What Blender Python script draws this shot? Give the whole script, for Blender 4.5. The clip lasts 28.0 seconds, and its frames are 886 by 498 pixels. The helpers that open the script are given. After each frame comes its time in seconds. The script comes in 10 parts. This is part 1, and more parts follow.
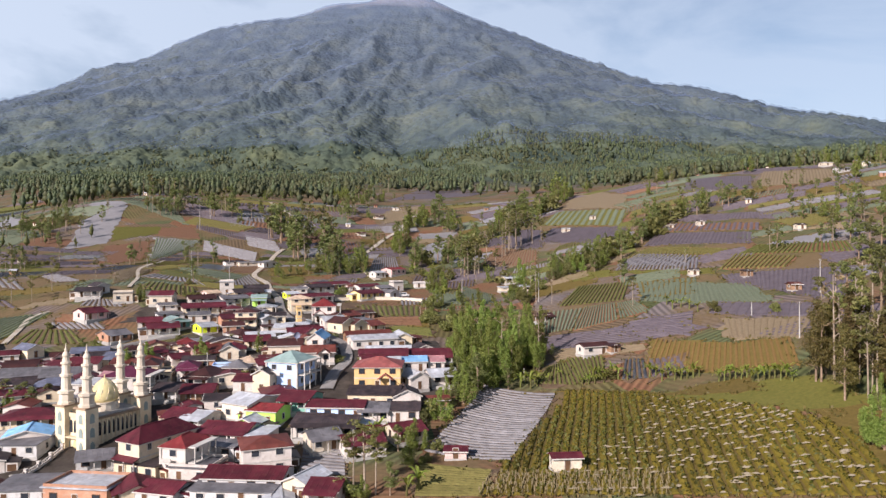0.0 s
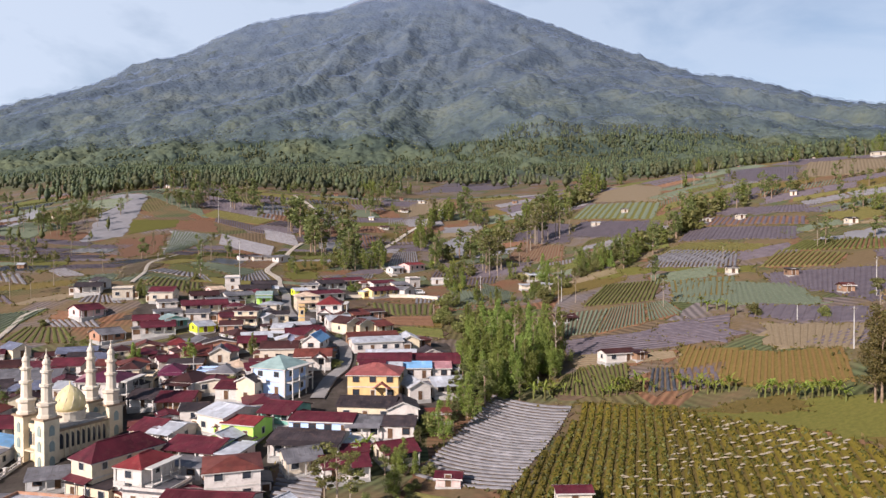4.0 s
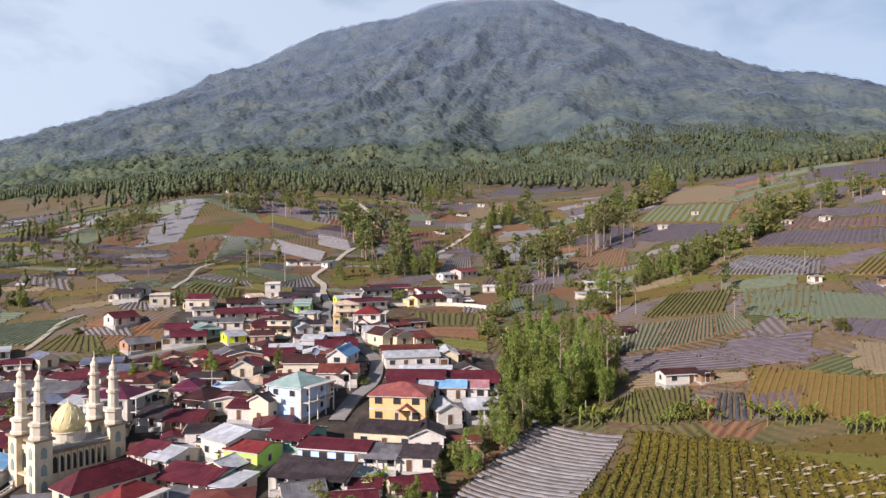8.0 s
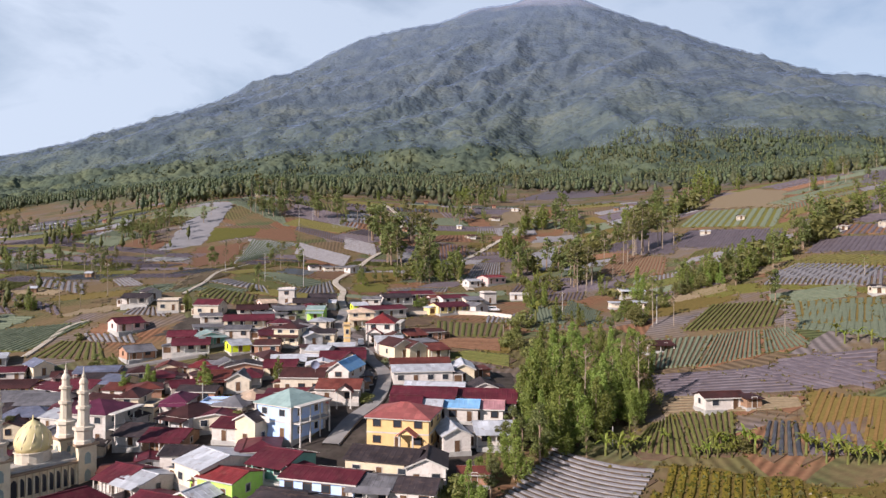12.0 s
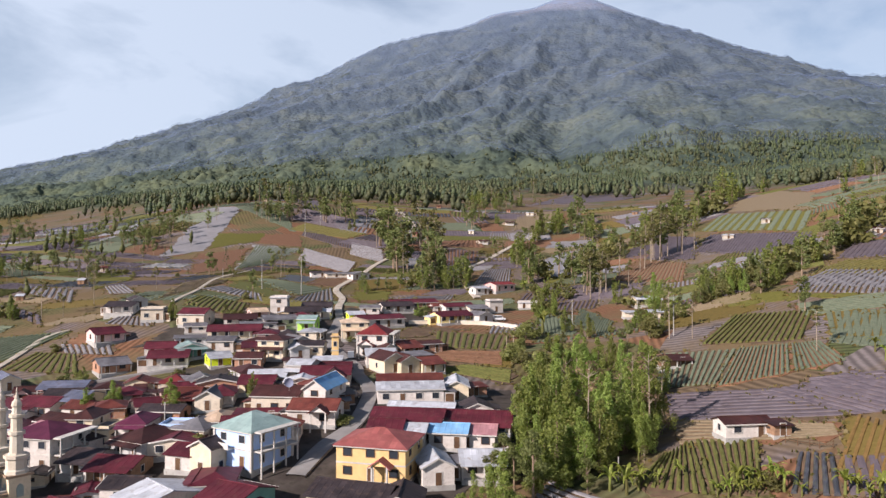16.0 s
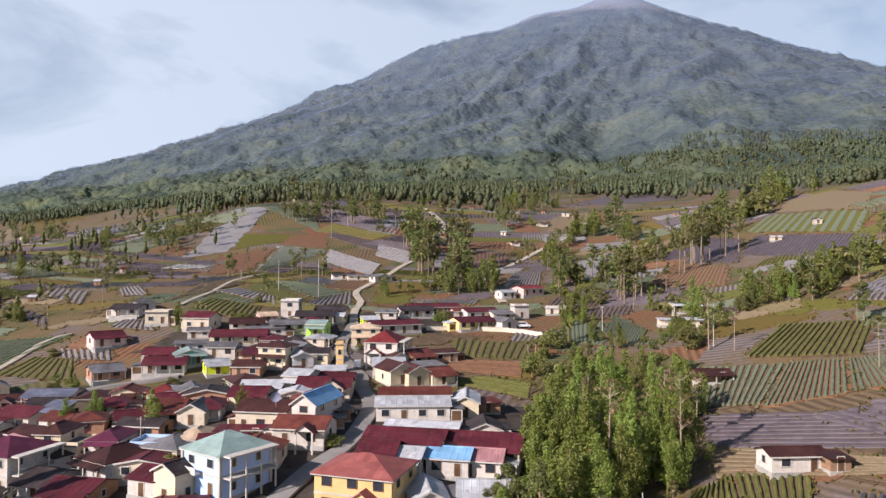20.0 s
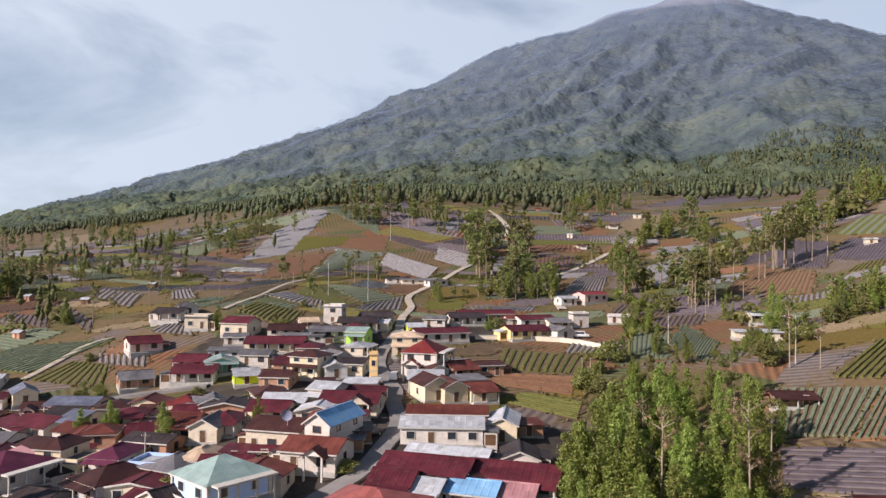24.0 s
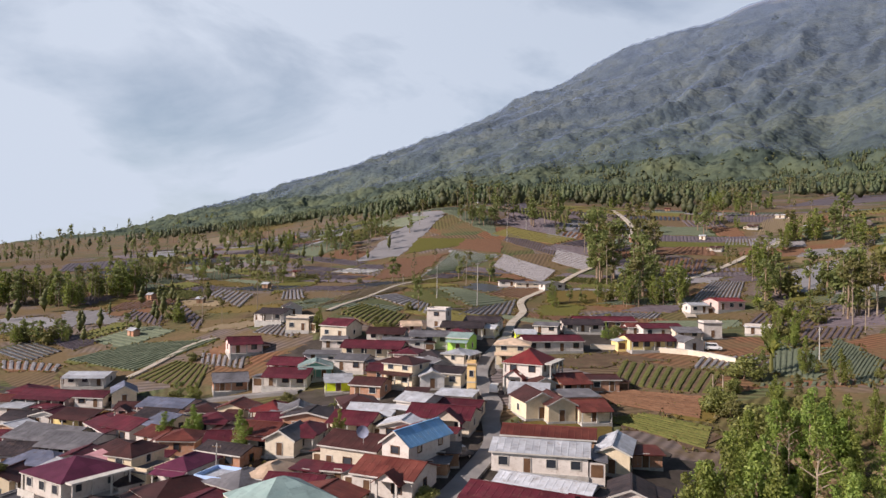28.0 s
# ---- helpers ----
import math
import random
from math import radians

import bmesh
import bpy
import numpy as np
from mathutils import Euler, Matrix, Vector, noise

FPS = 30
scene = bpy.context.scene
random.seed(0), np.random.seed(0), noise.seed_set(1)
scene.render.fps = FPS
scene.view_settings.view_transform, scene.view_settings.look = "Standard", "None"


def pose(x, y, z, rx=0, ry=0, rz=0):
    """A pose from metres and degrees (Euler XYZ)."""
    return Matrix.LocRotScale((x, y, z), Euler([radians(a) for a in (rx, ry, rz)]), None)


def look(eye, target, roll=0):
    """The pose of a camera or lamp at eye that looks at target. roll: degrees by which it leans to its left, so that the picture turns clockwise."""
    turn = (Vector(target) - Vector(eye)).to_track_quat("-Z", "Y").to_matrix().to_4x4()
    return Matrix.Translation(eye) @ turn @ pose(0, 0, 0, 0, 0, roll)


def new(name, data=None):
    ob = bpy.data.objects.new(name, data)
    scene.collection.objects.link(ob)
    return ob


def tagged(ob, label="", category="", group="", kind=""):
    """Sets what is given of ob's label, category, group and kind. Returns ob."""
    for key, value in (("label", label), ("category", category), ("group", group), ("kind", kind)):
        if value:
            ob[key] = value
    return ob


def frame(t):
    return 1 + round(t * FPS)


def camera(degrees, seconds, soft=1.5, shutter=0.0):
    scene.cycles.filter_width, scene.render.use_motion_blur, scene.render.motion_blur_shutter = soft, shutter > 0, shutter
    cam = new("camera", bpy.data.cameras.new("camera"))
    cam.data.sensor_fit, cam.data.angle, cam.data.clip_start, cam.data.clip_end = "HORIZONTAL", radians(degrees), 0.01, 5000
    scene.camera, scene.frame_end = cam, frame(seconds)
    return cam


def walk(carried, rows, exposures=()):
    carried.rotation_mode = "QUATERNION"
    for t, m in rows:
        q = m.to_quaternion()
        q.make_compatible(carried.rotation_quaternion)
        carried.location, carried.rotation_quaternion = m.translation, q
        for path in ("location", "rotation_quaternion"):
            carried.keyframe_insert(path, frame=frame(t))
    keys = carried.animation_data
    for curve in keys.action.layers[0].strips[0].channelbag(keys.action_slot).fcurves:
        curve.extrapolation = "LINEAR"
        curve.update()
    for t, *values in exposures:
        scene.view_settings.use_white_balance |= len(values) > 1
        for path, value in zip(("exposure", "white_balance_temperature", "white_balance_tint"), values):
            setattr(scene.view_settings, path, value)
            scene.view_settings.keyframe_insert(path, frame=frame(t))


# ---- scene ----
cam = camera(62.8, 28.0, soft=1.45)
# seconds, x, y, z in metres, yaw, pitch, roll in degrees
PATH = [
    (0.0, 0.00, 0.00, 60.00, 0.001, -0.312, -0.268),
    (0.5, 1.39, 2.40, 60.15, -0.202, -0.524, -0.287),
    (1.0, 2.55, 4.72, 60.22, -0.423, -0.643, -0.282),
    (1.5, 3.45, 6.95, 60.22, -0.091, -0.677, -0.246),
    (2.0, 4.17, 9.16, 60.18, 0.332, -0.713, -0.227),
    (2.5, 4.82, 11.42, 60.15, 0.644, -0.740, -0.205),
    (3.0, 5.52, 13.78, 60.14, 2.370, -0.769, -0.097),
    (3.5, 6.24, 16.12, 60.15, 2.697, -0.781, -0.025),
    (5.5, 10.33, 24.62, 60.31, 3.512, -0.770, -0.292),
    (6.0, 11.19, 27.02, 60.33, 3.422, -0.665, -0.139),
    (6.5, 11.93, 29.37, 60.33, 3.400, -0.565, -0.129),
    (7.0, 12.57, 31.68, 60.34, 3.548, -0.495, -0.125),
    (7.5, 13.11, 33.97, 60.37, 4.856, -0.445, -0.153),
    (8.0, 13.60, 36.22, 60.39, 8.346, -0.434, -0.211),
    (8.5, 14.07, 38.41, 60.39, 9.944, -0.399, -0.147),
    (9.0, 14.52, 40.56, 60.34, 10.575, -0.349, -0.101),
    (9.5, 14.93, 42.69, 60.28, 10.988, -0.290, -0.005),
    (10.0, 15.34, 44.79, 60.22, 11.239, -0.237, 0.044),
    (10.5, 15.73, 46.90, 60.15, 11.367, -0.210, 0.147),
    (11.0, 16.12, 48.98, 60.09, 11.444, -0.140, 0.203),
    (11.5, 16.50, 51.04, 60.05, 11.460, -0.057, 0.214),
    (12.0, 16.84, 53.10, 60.00, 11.482, 0.019, 0.171),
    (12.5, 17.19, 55.16, 59.97, 11.589, 0.088, 0.226),
    (14.5, 19.00, 63.65, 59.96, 12.640, 0.312, 0.087),
    (15.0, 19.34, 65.70, 59.88, 12.769, 0.369, 0.087),
    (15.5, 19.68, 67.74, 59.83, 12.989, 0.439, 0.094),
    (16.0, 20.06, 69.81, 59.83, 13.181, 0.485, 0.088),
    (16.5, 20.45, 71.88, 59.84, 13.326, 0.549, 0.160),
    (17.0, 20.81, 73.90, 59.81, 13.406, 0.570, 0.117),
    (17.5, 21.14, 75.93, 59.77, 13.493, 0.625, 0.156),
    (18.0, 21.42, 77.98, 59.76, 15.234, 0.580, 0.196),
    (18.5, 21.70, 80.00, 59.72, 15.862, 0.627, 0.256),
    (19.0, 22.03, 82.04, 59.68, 16.170, 0.633, 0.271),
    (19.5, 22.34, 84.10, 59.64, 16.331, 0.654, 0.292),
    (20.0, 22.67, 86.20, 59.64, 16.413, 0.655, 0.302),
    (20.5, 22.94, 88.30, 59.64, 16.886, 0.684, 0.340),
    (21.0, 23.15, 90.33, 59.64, 17.561, 0.710, 0.355),
    (21.5, 23.40, 92.36, 59.62, 17.544, 0.742, 0.384),
    (22.0, 23.64, 94.40, 59.59, 18.401, 0.761, 0.379),
    (22.5, 23.82, 96.47, 59.58, 20.714, 0.797, 0.367),
    (24.5, 25.22, 104.49, 59.80, 22.325, 0.890, 0.465),
    (25.0, 25.09, 106.74, 59.65, 22.647, 0.960, 0.457),
    (25.5, 24.86, 108.98, 59.52, 25.132, 0.955, 0.427),
    (26.0, 24.55, 111.11, 59.40, 29.069, 0.909, 0.496),
    (26.5, 24.19, 113.08, 59.33, 30.521, 0.915, 0.543),
    (27.0, 23.74, 114.88, 59.25, 31.428, 0.926, 0.640),
    (27.5, 23.25, 116.57, 59.17, 31.924, 0.979, 0.765),
    (28.0, 22.73, 118.23, 59.12, 32.187, 1.039, 0.823),
]
walk(cam, [(t, pose(x, y, z, 90 + pitch, -roll, yaw)) for t, x, y, z, yaw, pitch, roll in PATH],
     exposures=[(0.0, 0.58, 6250, 10), (12.0, 0.57, 6250, 10), (21.0, 0.57, 6350, 10), (28.0, 0.42, 6550, 10)])

# ---- sky, sun ----
world = bpy.data.worlds.new("sky")
scene.world = world
world.use_nodes = True
wn, wl = world.node_tree.nodes, world.node_tree.links
wn.clear()
SUN_FROM = Vector((-0.56, -0.70, 0.50)).normalized()
sky = wn.new("ShaderNodeTexSky")
sky.sky_type = "NISHITA"
sky.sun_disc = False
sky.sun_elevation = math.asin(SUN_FROM.z)
sky.sun_rotation = math.atan2(SUN_FROM.x, SUN_FROM.y)
sky.altitude = 1400
sky.air_density, sky.dust_density, sky.ozone_density = 1.0, 2.5, 1.0
# thin bright cloud sheets over the blue
tc = wn.new("ShaderNodeTexCoord")
mp = wn.new("ShaderNodeMapping")
mp.inputs["Scale"].default_value = (1.0, 1.0, 2.6)
mp.inputs["Rotation"].default_value = (0.0, 0.35, 0.2)
n1 = wn.new("ShaderNodeTexNoise")
n1.inputs["Scale"].default_value = 2.6
n1.inputs["Detail"].default_value = 9
n1.inputs["Roughness"].default_value = 0.55
n1.inputs["Distortion"].default_value = 0.35
ramp = wn.new("ShaderNodeValToRGB")
ramp.color_ramp.elements[0].position, ramp.color_ramp.elements[1].position = 0.18, 0.50
gx = wn.new("ShaderNodeSeparateXYZ")
west = wn.new("ShaderNodeMapRange")
west.inputs["From Min"].default_value, west.inputs["From Max"].default_value = 0.35, -0.75
west.inputs["To Min"].default_value, west.inputs["To Max"].default_value = 0.65, 1.0
low = wn.new("ShaderNodeMapRange")
low.inputs["From Min"].default_value, low.inputs["From Max"].default_value = 0.30, 0.02
low.inputs["To Min"].default_value, low.inputs["To Max"].default_value = 0.0, 0.7
cov = wn.new("ShaderNodeMath")
cov.operation = "MULTIPLY"
mx = wn.new("ShaderNodeMath")
mx.operation = "MAXIMUM"
cmix = wn.new("ShaderNodeMixRGB")
cmix.inputs["Color2"].default_value = (6.35, 7.05, 8.4, 1)
bg = wn.new("ShaderNodeBackground")
bg.inputs["Strength"].default_value = 0.074
out = wn.new("ShaderNodeOutputWorld")
wl.new(tc.outputs["Generated"], mp.inputs["Vector"])
wl.new(mp.outputs["Vector"], n1.inputs["Vector"])
wl.new(n1.outputs["Fac"], ramp.inputs["Fac"])
wl.new(tc.outputs["Generated"], gx.inputs["Vector"])
wl.new(gx.outputs["X"], west.inputs["Value"])
wl.new(gx.outputs["Z"], low.inputs["Value"])
wl.new(ramp.outputs["Color"], cov.inputs[0])
wl.new(west.outputs["Result"], cov.inputs[1])
high = wn.new("ShaderNodeMapRange")
high.inputs["From Min"].default_value, high.inputs["From Max"].default_value = 0.36, 0.47
high.inputs["To Min"].default_value, high.inputs["To Max"].default_value = 1.0, 0.0
thin = wn.new("ShaderNodeMath")
thin.operation = "MULTIPLY"
wl.new(gx.outputs["Z"], high.inputs["Value"])
wl.new(high.outputs["Result"], thin.inputs[0])
wl.new(cov.outputs[0], thin.inputs[1])
wl.new(thin.outputs[0], mx.inputs[0])
wl.new(low.outputs["Result"], mx.inputs[1])
wl.new(mx.outputs[0], cmix.inputs["Fac"])
wl.new(sky.outputs["Color"], cmix.inputs["Color1"])
wl.new(cmix.outputs["Color"], bg.inputs["Color"])
wl.new(bg.outputs["Background"], out.inputs["Surface"])
sun = new("sun", bpy.data.lights.new("sun", "SUN"))
sun.data.energy = 5.0
sun.data.angle = radians(1.2)
sun.data.color = (1.0, 0.875, 0.815)
sun.matrix_world = look(SUN_FROM * 500, (0, 0, 0))

# ---- terrain ----
# heights of the ground at places of the plan: x, y, z
HEIGHTS = [
    (-124, 286, 44), (-142, 238, 31), (-17, 293, 36.5), (-31, 178, 25.5), (-28, 207, 30),
    (-114, 226, 28), (-88, 350, 44.5), (-45, 390, 50), (-165, 282, 41), (-46, 245, 32.5),
    (0, 284, 37), (33, 240, 32.5), (26, 328, 42), (2, 505, 66), (-212, 422, 62), (-165, 520, 84),
    (-224, 511, 93), (-320, 500, 74), (37, 195, 29), (26, 178, 22), (55, 173, 26),
    (22, 117, 22), (80, 165, 38), (75, 300, 52), (130, 450, 90), (-75, 145, 17),
    (-120, 120, 12), (230, 430, 106), (-420, 320, 57), (-40, 60, 6), (110, 60, 26), (18, 235, 28), (150, 230, 56),
]
_hp = np.array(HEIGHTS, float)


def _tps(d2):
    return 0.5 * d2 * np.log(d2 + 1e-9)


def _solve_heights():
    n = len(_hp)
    xy = _hp[:, :2] / 100
    k = _tps(((xy[:, None] - xy[None]) ** 2).sum(-1)) + 0.02 * np.eye(n)
    p = np.c_[np.ones(n), xy]
    a = np.block([[k, p], [p.T, np.zeros((3, 3))]])
    return np.linalg.solve(a, np.r_[_hp[:, 2], np.zeros(3)])


_hw = _solve_heights()


def near_z(x, y):
    """Height of the farmed slope; past 520 m from its middle it runs on evenly."""
    cx, cy = x + 60, y - 280
    r = np.hypot(cx, cy) + 1e-9
    f = np.minimum(1, 330 / r)
    over = np.maximum(r - 330, 0)
    qx, qy = (cx * f - 60) / 100, (cy * f + 280) / 100
    z = _hw[-3] + _hw[-2] * qx + _hw[-1] * qy
    for (px_, py_, _), w in zip(_hp / 100, _hw):
        z = z + w * _tps((qx - px_) ** 2 + (qy - py_) ** 2)
    up = cy / r
    side = cx / r
    return z + over * (0.145 * up + 0.03 * side - 0.02) 


PEAK = (-200.0, 4590.0, 1600.0)


# swellings and dips of the cone's flanks: x, y, height, width
SPURS = [(-1800, 3890, 50, 210), (-2540, 3070, -34, 350), (970, 3610, -30, 450), (-270, 4490, 42, 85), (-667, 4368, 36, 120)]
_lattice = np.random.default_rng(9).uniform(0, 1, (256, 256))


def _vnoise(x, y, seed):
    """Smooth noise between 0 and 1, one lump a unit."""
    x, y = np.asarray(x, float) + seed * 17.3, np.asarray(y, float) + seed * 5.7
    i, j = np.floor(x).astype(int), np.floor(y).astype(int)
    u, v = x - i, y - j
    u, v = u * u * (3 - 2 * u), v * v * (3 - 2 * v)
    i, j, k, l_ = i % 256, j % 256, (i + 1) % 256, (j + 1) % 256
    return (_lattice[i, j] * (1 - u) + _lattice[k, j] * u) * (1 - v) + (_lattice[i, l_] * (1 - u) + _lattice[k, l_] * u) * v


def _fbm(x, y, seed, octaves):
    total, amp, norm = 0.0, 1.0, 0.0
    for o in range(octaves):
        total = total + amp * _vnoise(x * 2 ** o, y * 2 ** o, seed + 31 * o)
        norm += amp
        amp *= 0.5
    return total / norm


def mountain_z(x, y):
    """A concave volcano cone with a broad western shoulder, spurs and ravines."""
    dx, dy = x - PEAK[0], y - PEAK[1]
    s = np.hypot(dx, dy)
    a = np.arctan2(dx, -dy)
    dk = 0.122 * np.sin(a) + 0.076 * np.cos(2 * a) - 0.084 * np.sin(2 * a)
    drop = 0.729 * (np.hypot(s, 256) / 1000) ** 0.669 + dk * (s / 1000) ** 0.669 * s / (s + 250)
    z = PEAK[2] - 14 - 1000 * drop + 729 * 0.256 ** 0.669
    z = z + 30 * np.exp(-((x + 700) ** 2 + (y - 4300) ** 2) / (2 * 330.0 ** 2))
    z = z + 105 * np.exp(-((x + 1300) ** 2 + (y - 4200) ** 2) / (2 * 260.0 ** 2))
    z = z + 16 * np.exp(-((x + 120) ** 2 + (y - 4450) ** 2) / (2 * 90.0 ** 2)) - 14 * np.exp(-((x + 280) ** 2 + (y - 4400) ** 2) / (2 * 70.0 ** 2))
    z = z + 22 * np.exp(-((x + 1000) ** 2 + (y - 4300) ** 2) / (2 * 300.0 ** 2))
    for px_, py_, high_, wide_ in SPURS:
        z = z + high_ * np.exp(-((x - px_) ** 2 + (y - py_) ** 2) / (2 * wide_ ** 2))
    # spurs and ravines run down from the top, forking on the way
    warp = _fbm(x / 700, y / 700, 3, 2) - 0.5
    r1 = 1 - np.abs(2 * _fbm(a * 5.2 + 1.6 * warp, s / 1500 + 2.0, 11, 2) - 1)
    r2 = 1 - np.abs(2 * _fbm(a * 13.0 + 3.0 * warp, s / 520, 17, 2) - 1)
    r3 = _fbm(x / 170, y / 170, 23, 3) - 0.5
    relief = 78 * (r1 - 0.72) + 44 * (r2 - 0.72) + 34 * r3
    return z + relief * np.clip((s - 250) / 1500, 0, 1) * np.clip((4000 - s) / 900, 0, 1)


def ground_z(x, y):
    x, y = np.asarray(x, float), np.asarray(y, float)
    a, b = near_z(x, y), mountain_z(x, y)
    w = 30.0
    h = np.clip((b - a) / (2 * w) + 0.5, 0, 1)
    return a * (1 - h) + b * h + w * h * (1 - h)


def gz(x, y):
    return float(ground_z(x, y))

# ---- materials ----
def _mat(name):
    m = bpy.data.materials.new(name)
    m.use_nodes = True
    return m, m.node_tree.nodes, m.node_tree.links, m.node_tree.nodes["Principled BSDF"]


def _node(ns, kind, **inputs):
    n = ns.new(kind)
    for k, v in inputs.items():
        n.inputs[k].default_value = v
    return n


def _ramp(ns, stops):
    r = ns.new("ShaderNodeValToRGB")
    while len(r.color_ramp.elements) < len(stops):
        r.color_ramp.elements.new(0.5)
    for e, (p, c) in zip(r.color_ramp.elements, stops):
        e.position, e.color = p, (*c, 1)
    return r


def surface(name, a, b, scale=0.6, rough=0.85, bump=0.15, fine=9.0, metal=0.0, jitter=0.12, dirt=None):
    """A paint or earth of two tones: stains at one scale, grain at another, each object a little different."""
    m, ns, ls, bs = _mat(name)
    geo = ns.new("ShaderNodeNewGeometry")
    n1 = _node(ns, "ShaderNodeTexNoise", Scale=scale, Detail=5.0, Roughness=0.6)
    n2 = _node(ns, "ShaderNodeTexNoise", Scale=fine, Detail=3.0, Roughness=0.6)
    ls.new(geo.outputs["Position"], n1.inputs["Vector"])
    ls.new(geo.outputs["Position"], n2.inputs["Vector"])
    r = _ramp(ns, [(0.34, a), (0.68, b)])
    ls.new(n1.outputs["Fac"], r.inputs["Fac"])
    col = r.outputs["Color"]
    if dirt:
        n3 = _node(ns, "ShaderNodeTexNoise", Scale=scale * 3.1, Detail=6.0, Roughness=0.7)
        ls.new(geo.outputs["Position"], n3.inputs["Vector"])
        dr = _ramp(ns, [(0.52, (0, 0, 0)), (0.72, (1, 1, 1))])
        ls.new(n3.outputs["Fac"], dr.inputs["Fac"])
        mx_ = ns.new("ShaderNodeMixRGB")
        mx_.inputs["Color2"].default_value = (*dirt, 1)
        ls.new(dr.outputs["Color"], mx_.inputs["Fac"])
        ls.new(col, mx_.inputs["Color1"])
        col = mx_.outputs["Color"]
    info = ns.new("ShaderNodeObjectInfo")
    hsv = ns.new("ShaderNodeHueSaturation")
    rng = _node(ns, "ShaderNodeMapRange")
    rng.inputs["To Min"].default_value, rng.inputs["To Max"].default_value = 1 - jitter, 1 + jitter
    ls.new(info.outputs["Random"], rng.inputs["Value"])
    ls.new(rng.outputs["Result"], hsv.inputs["Value"])
    ls.new(col, hsv.inputs["Color"])
    ls.new(hsv.outputs["Color"], bs.inputs["Base Color"])
    bs.inputs["Roughness"].default_value = rough
    bs.inputs["Metallic"].default_value = metal
    bs.inputs["Specular IOR Level"].default_value = 0.5 if rough < 0.5 else 0.18
    if bump:
        bp = _node(ns, "ShaderNodeBump", Strength=bump, Distance=0.05)
        ls.new(n2.outputs["Fac"], bp.inputs["Height"])
        ls.new(bp.outputs["Normal"], bs.inputs["Normal"])
    return m


def sheet_roof(name, a, b, rust, rough=0.55, amount=0.62):
    """Painted corrugated sheet: rows of sheets, each faded a little differently, with rust or lichen blotches."""
    m = surface(name, a, b, scale=0.35, rough=rough, bump=0.25, fine=3.0, jitter=0.2, dirt=rust)
    ns, ls = m.node_tree.nodes, m.node_tree.links
    tc_ = ns.new("ShaderNodeTexCoord")
    snap = ns.new("ShaderNodeVectorMath")
    snap.operation = "SNAP"
    snap.inputs[1].default_value = (1.0, 1.7, 90.0)
    ls.new(tc_.outputs["Object"], snap.inputs[0])
    info = ns.new("ShaderNodeObjectInfo")
    wn_ = ns.new("ShaderNodeTexWhiteNoise")
    wn_.noise_dimensions = "4D"
    ls.new(snap.outputs["Vector"], wn_.inputs["Vector"])
    ls.new(info.outputs["Random"], wn_.inputs["W"])
    rg = _ramp(ns, [(0.0, (0.62, 0.62, 0.62)), (0.5, (0.95, 0.95, 0.95)), (0.9, (1.12, 1.12, 1.12)), (0.97, (1.5, 1.5, 1.5))])
    ls.new(wn_.outputs["Value"], rg.inputs["Fac"])
    mul = ns.new("ShaderNodeMixRGB")
    mul.blend_type = "MULTIPLY"
    mul.inputs["Fac"].default_value = 0.42
    bs = ns["Principled BSDF"]
    src = bs.inputs["Base Color"].links[0].from_socket
    ls.new(src, mul.inputs["Color1"])
    ls.new(rg.outputs["Color"], mul.inputs["Color2"])
    ls.new(mul.outputs["Color"], bs.inputs["Base Color"])
    return m


WALL = {
    "white": surface("white_plaster", (0.535, 0.48, 0.435), (0.64, 0.585, 0.54), dirt=(0.41, 0.345, 0.295)),
    "cream": surface("cream_plaster", (0.60, 0.495, 0.345), (0.70, 0.59, 0.43), dirt=(0.5, 0.415, 0.3)),
    "beige": surface("beige_render", (0.56, 0.475, 0.37), (0.67, 0.585, 0.47), dirt=(0.44, 0.37, 0.29)),
    "yellow": surface("yellow_plaster", (0.74, 0.58, 0.24), (0.80, 0.66, 0.32), dirt=(0.6, 0.48, 0.25)),
    "orange": surface("apricot_plaster", (0.66, 0.44, 0.19), (0.74, 0.52, 0.25), dirt=(0.56, 0.4, 0.21)),
    "blue": surface("pale_blue_plaster", (0.40, 0.54, 0.82), (0.46, 0.60, 0.86), dirt=(0.4, 0.48, 0.66)),
    "lime": surface("lime_green_plaster", (0.42, 0.72, 0.12), (0.50, 0.78, 0.16), dirt=(0.4, 0.55, 0.15)),
    "neon": surface("yellow_green_plaster", (0.66, 0.80, 0.03), (0.74, 0.86, 0.06)),
    "grey": surface("grey_render", (0.48, 0.465, 0.455), (0.60, 0.585, 0.575), dirt=(0.36, 0.34, 0.33)),
    "pink": surface("pink_plaster", (0.62, 0.42, 0.38), (0.70, 0.50, 0.46), dirt=(0.48, 0.34, 0.3)),
    "brick": surface("bare_brick", (0.36, 0.18, 0.11), (0.46, 0.26, 0.17), dirt=(0.4, 0.34, 0.3)),
    "wood": surface("weathered_boards", (0.22, 0.13, 0.08), (0.34, 0.21, 0.13), dirt=(0.16, 0.1, 0.07)),
    "teal": surface("sea_green_plaster", (0.16, 0.34, 0.28), (0.22, 0.42, 0.34)),
}
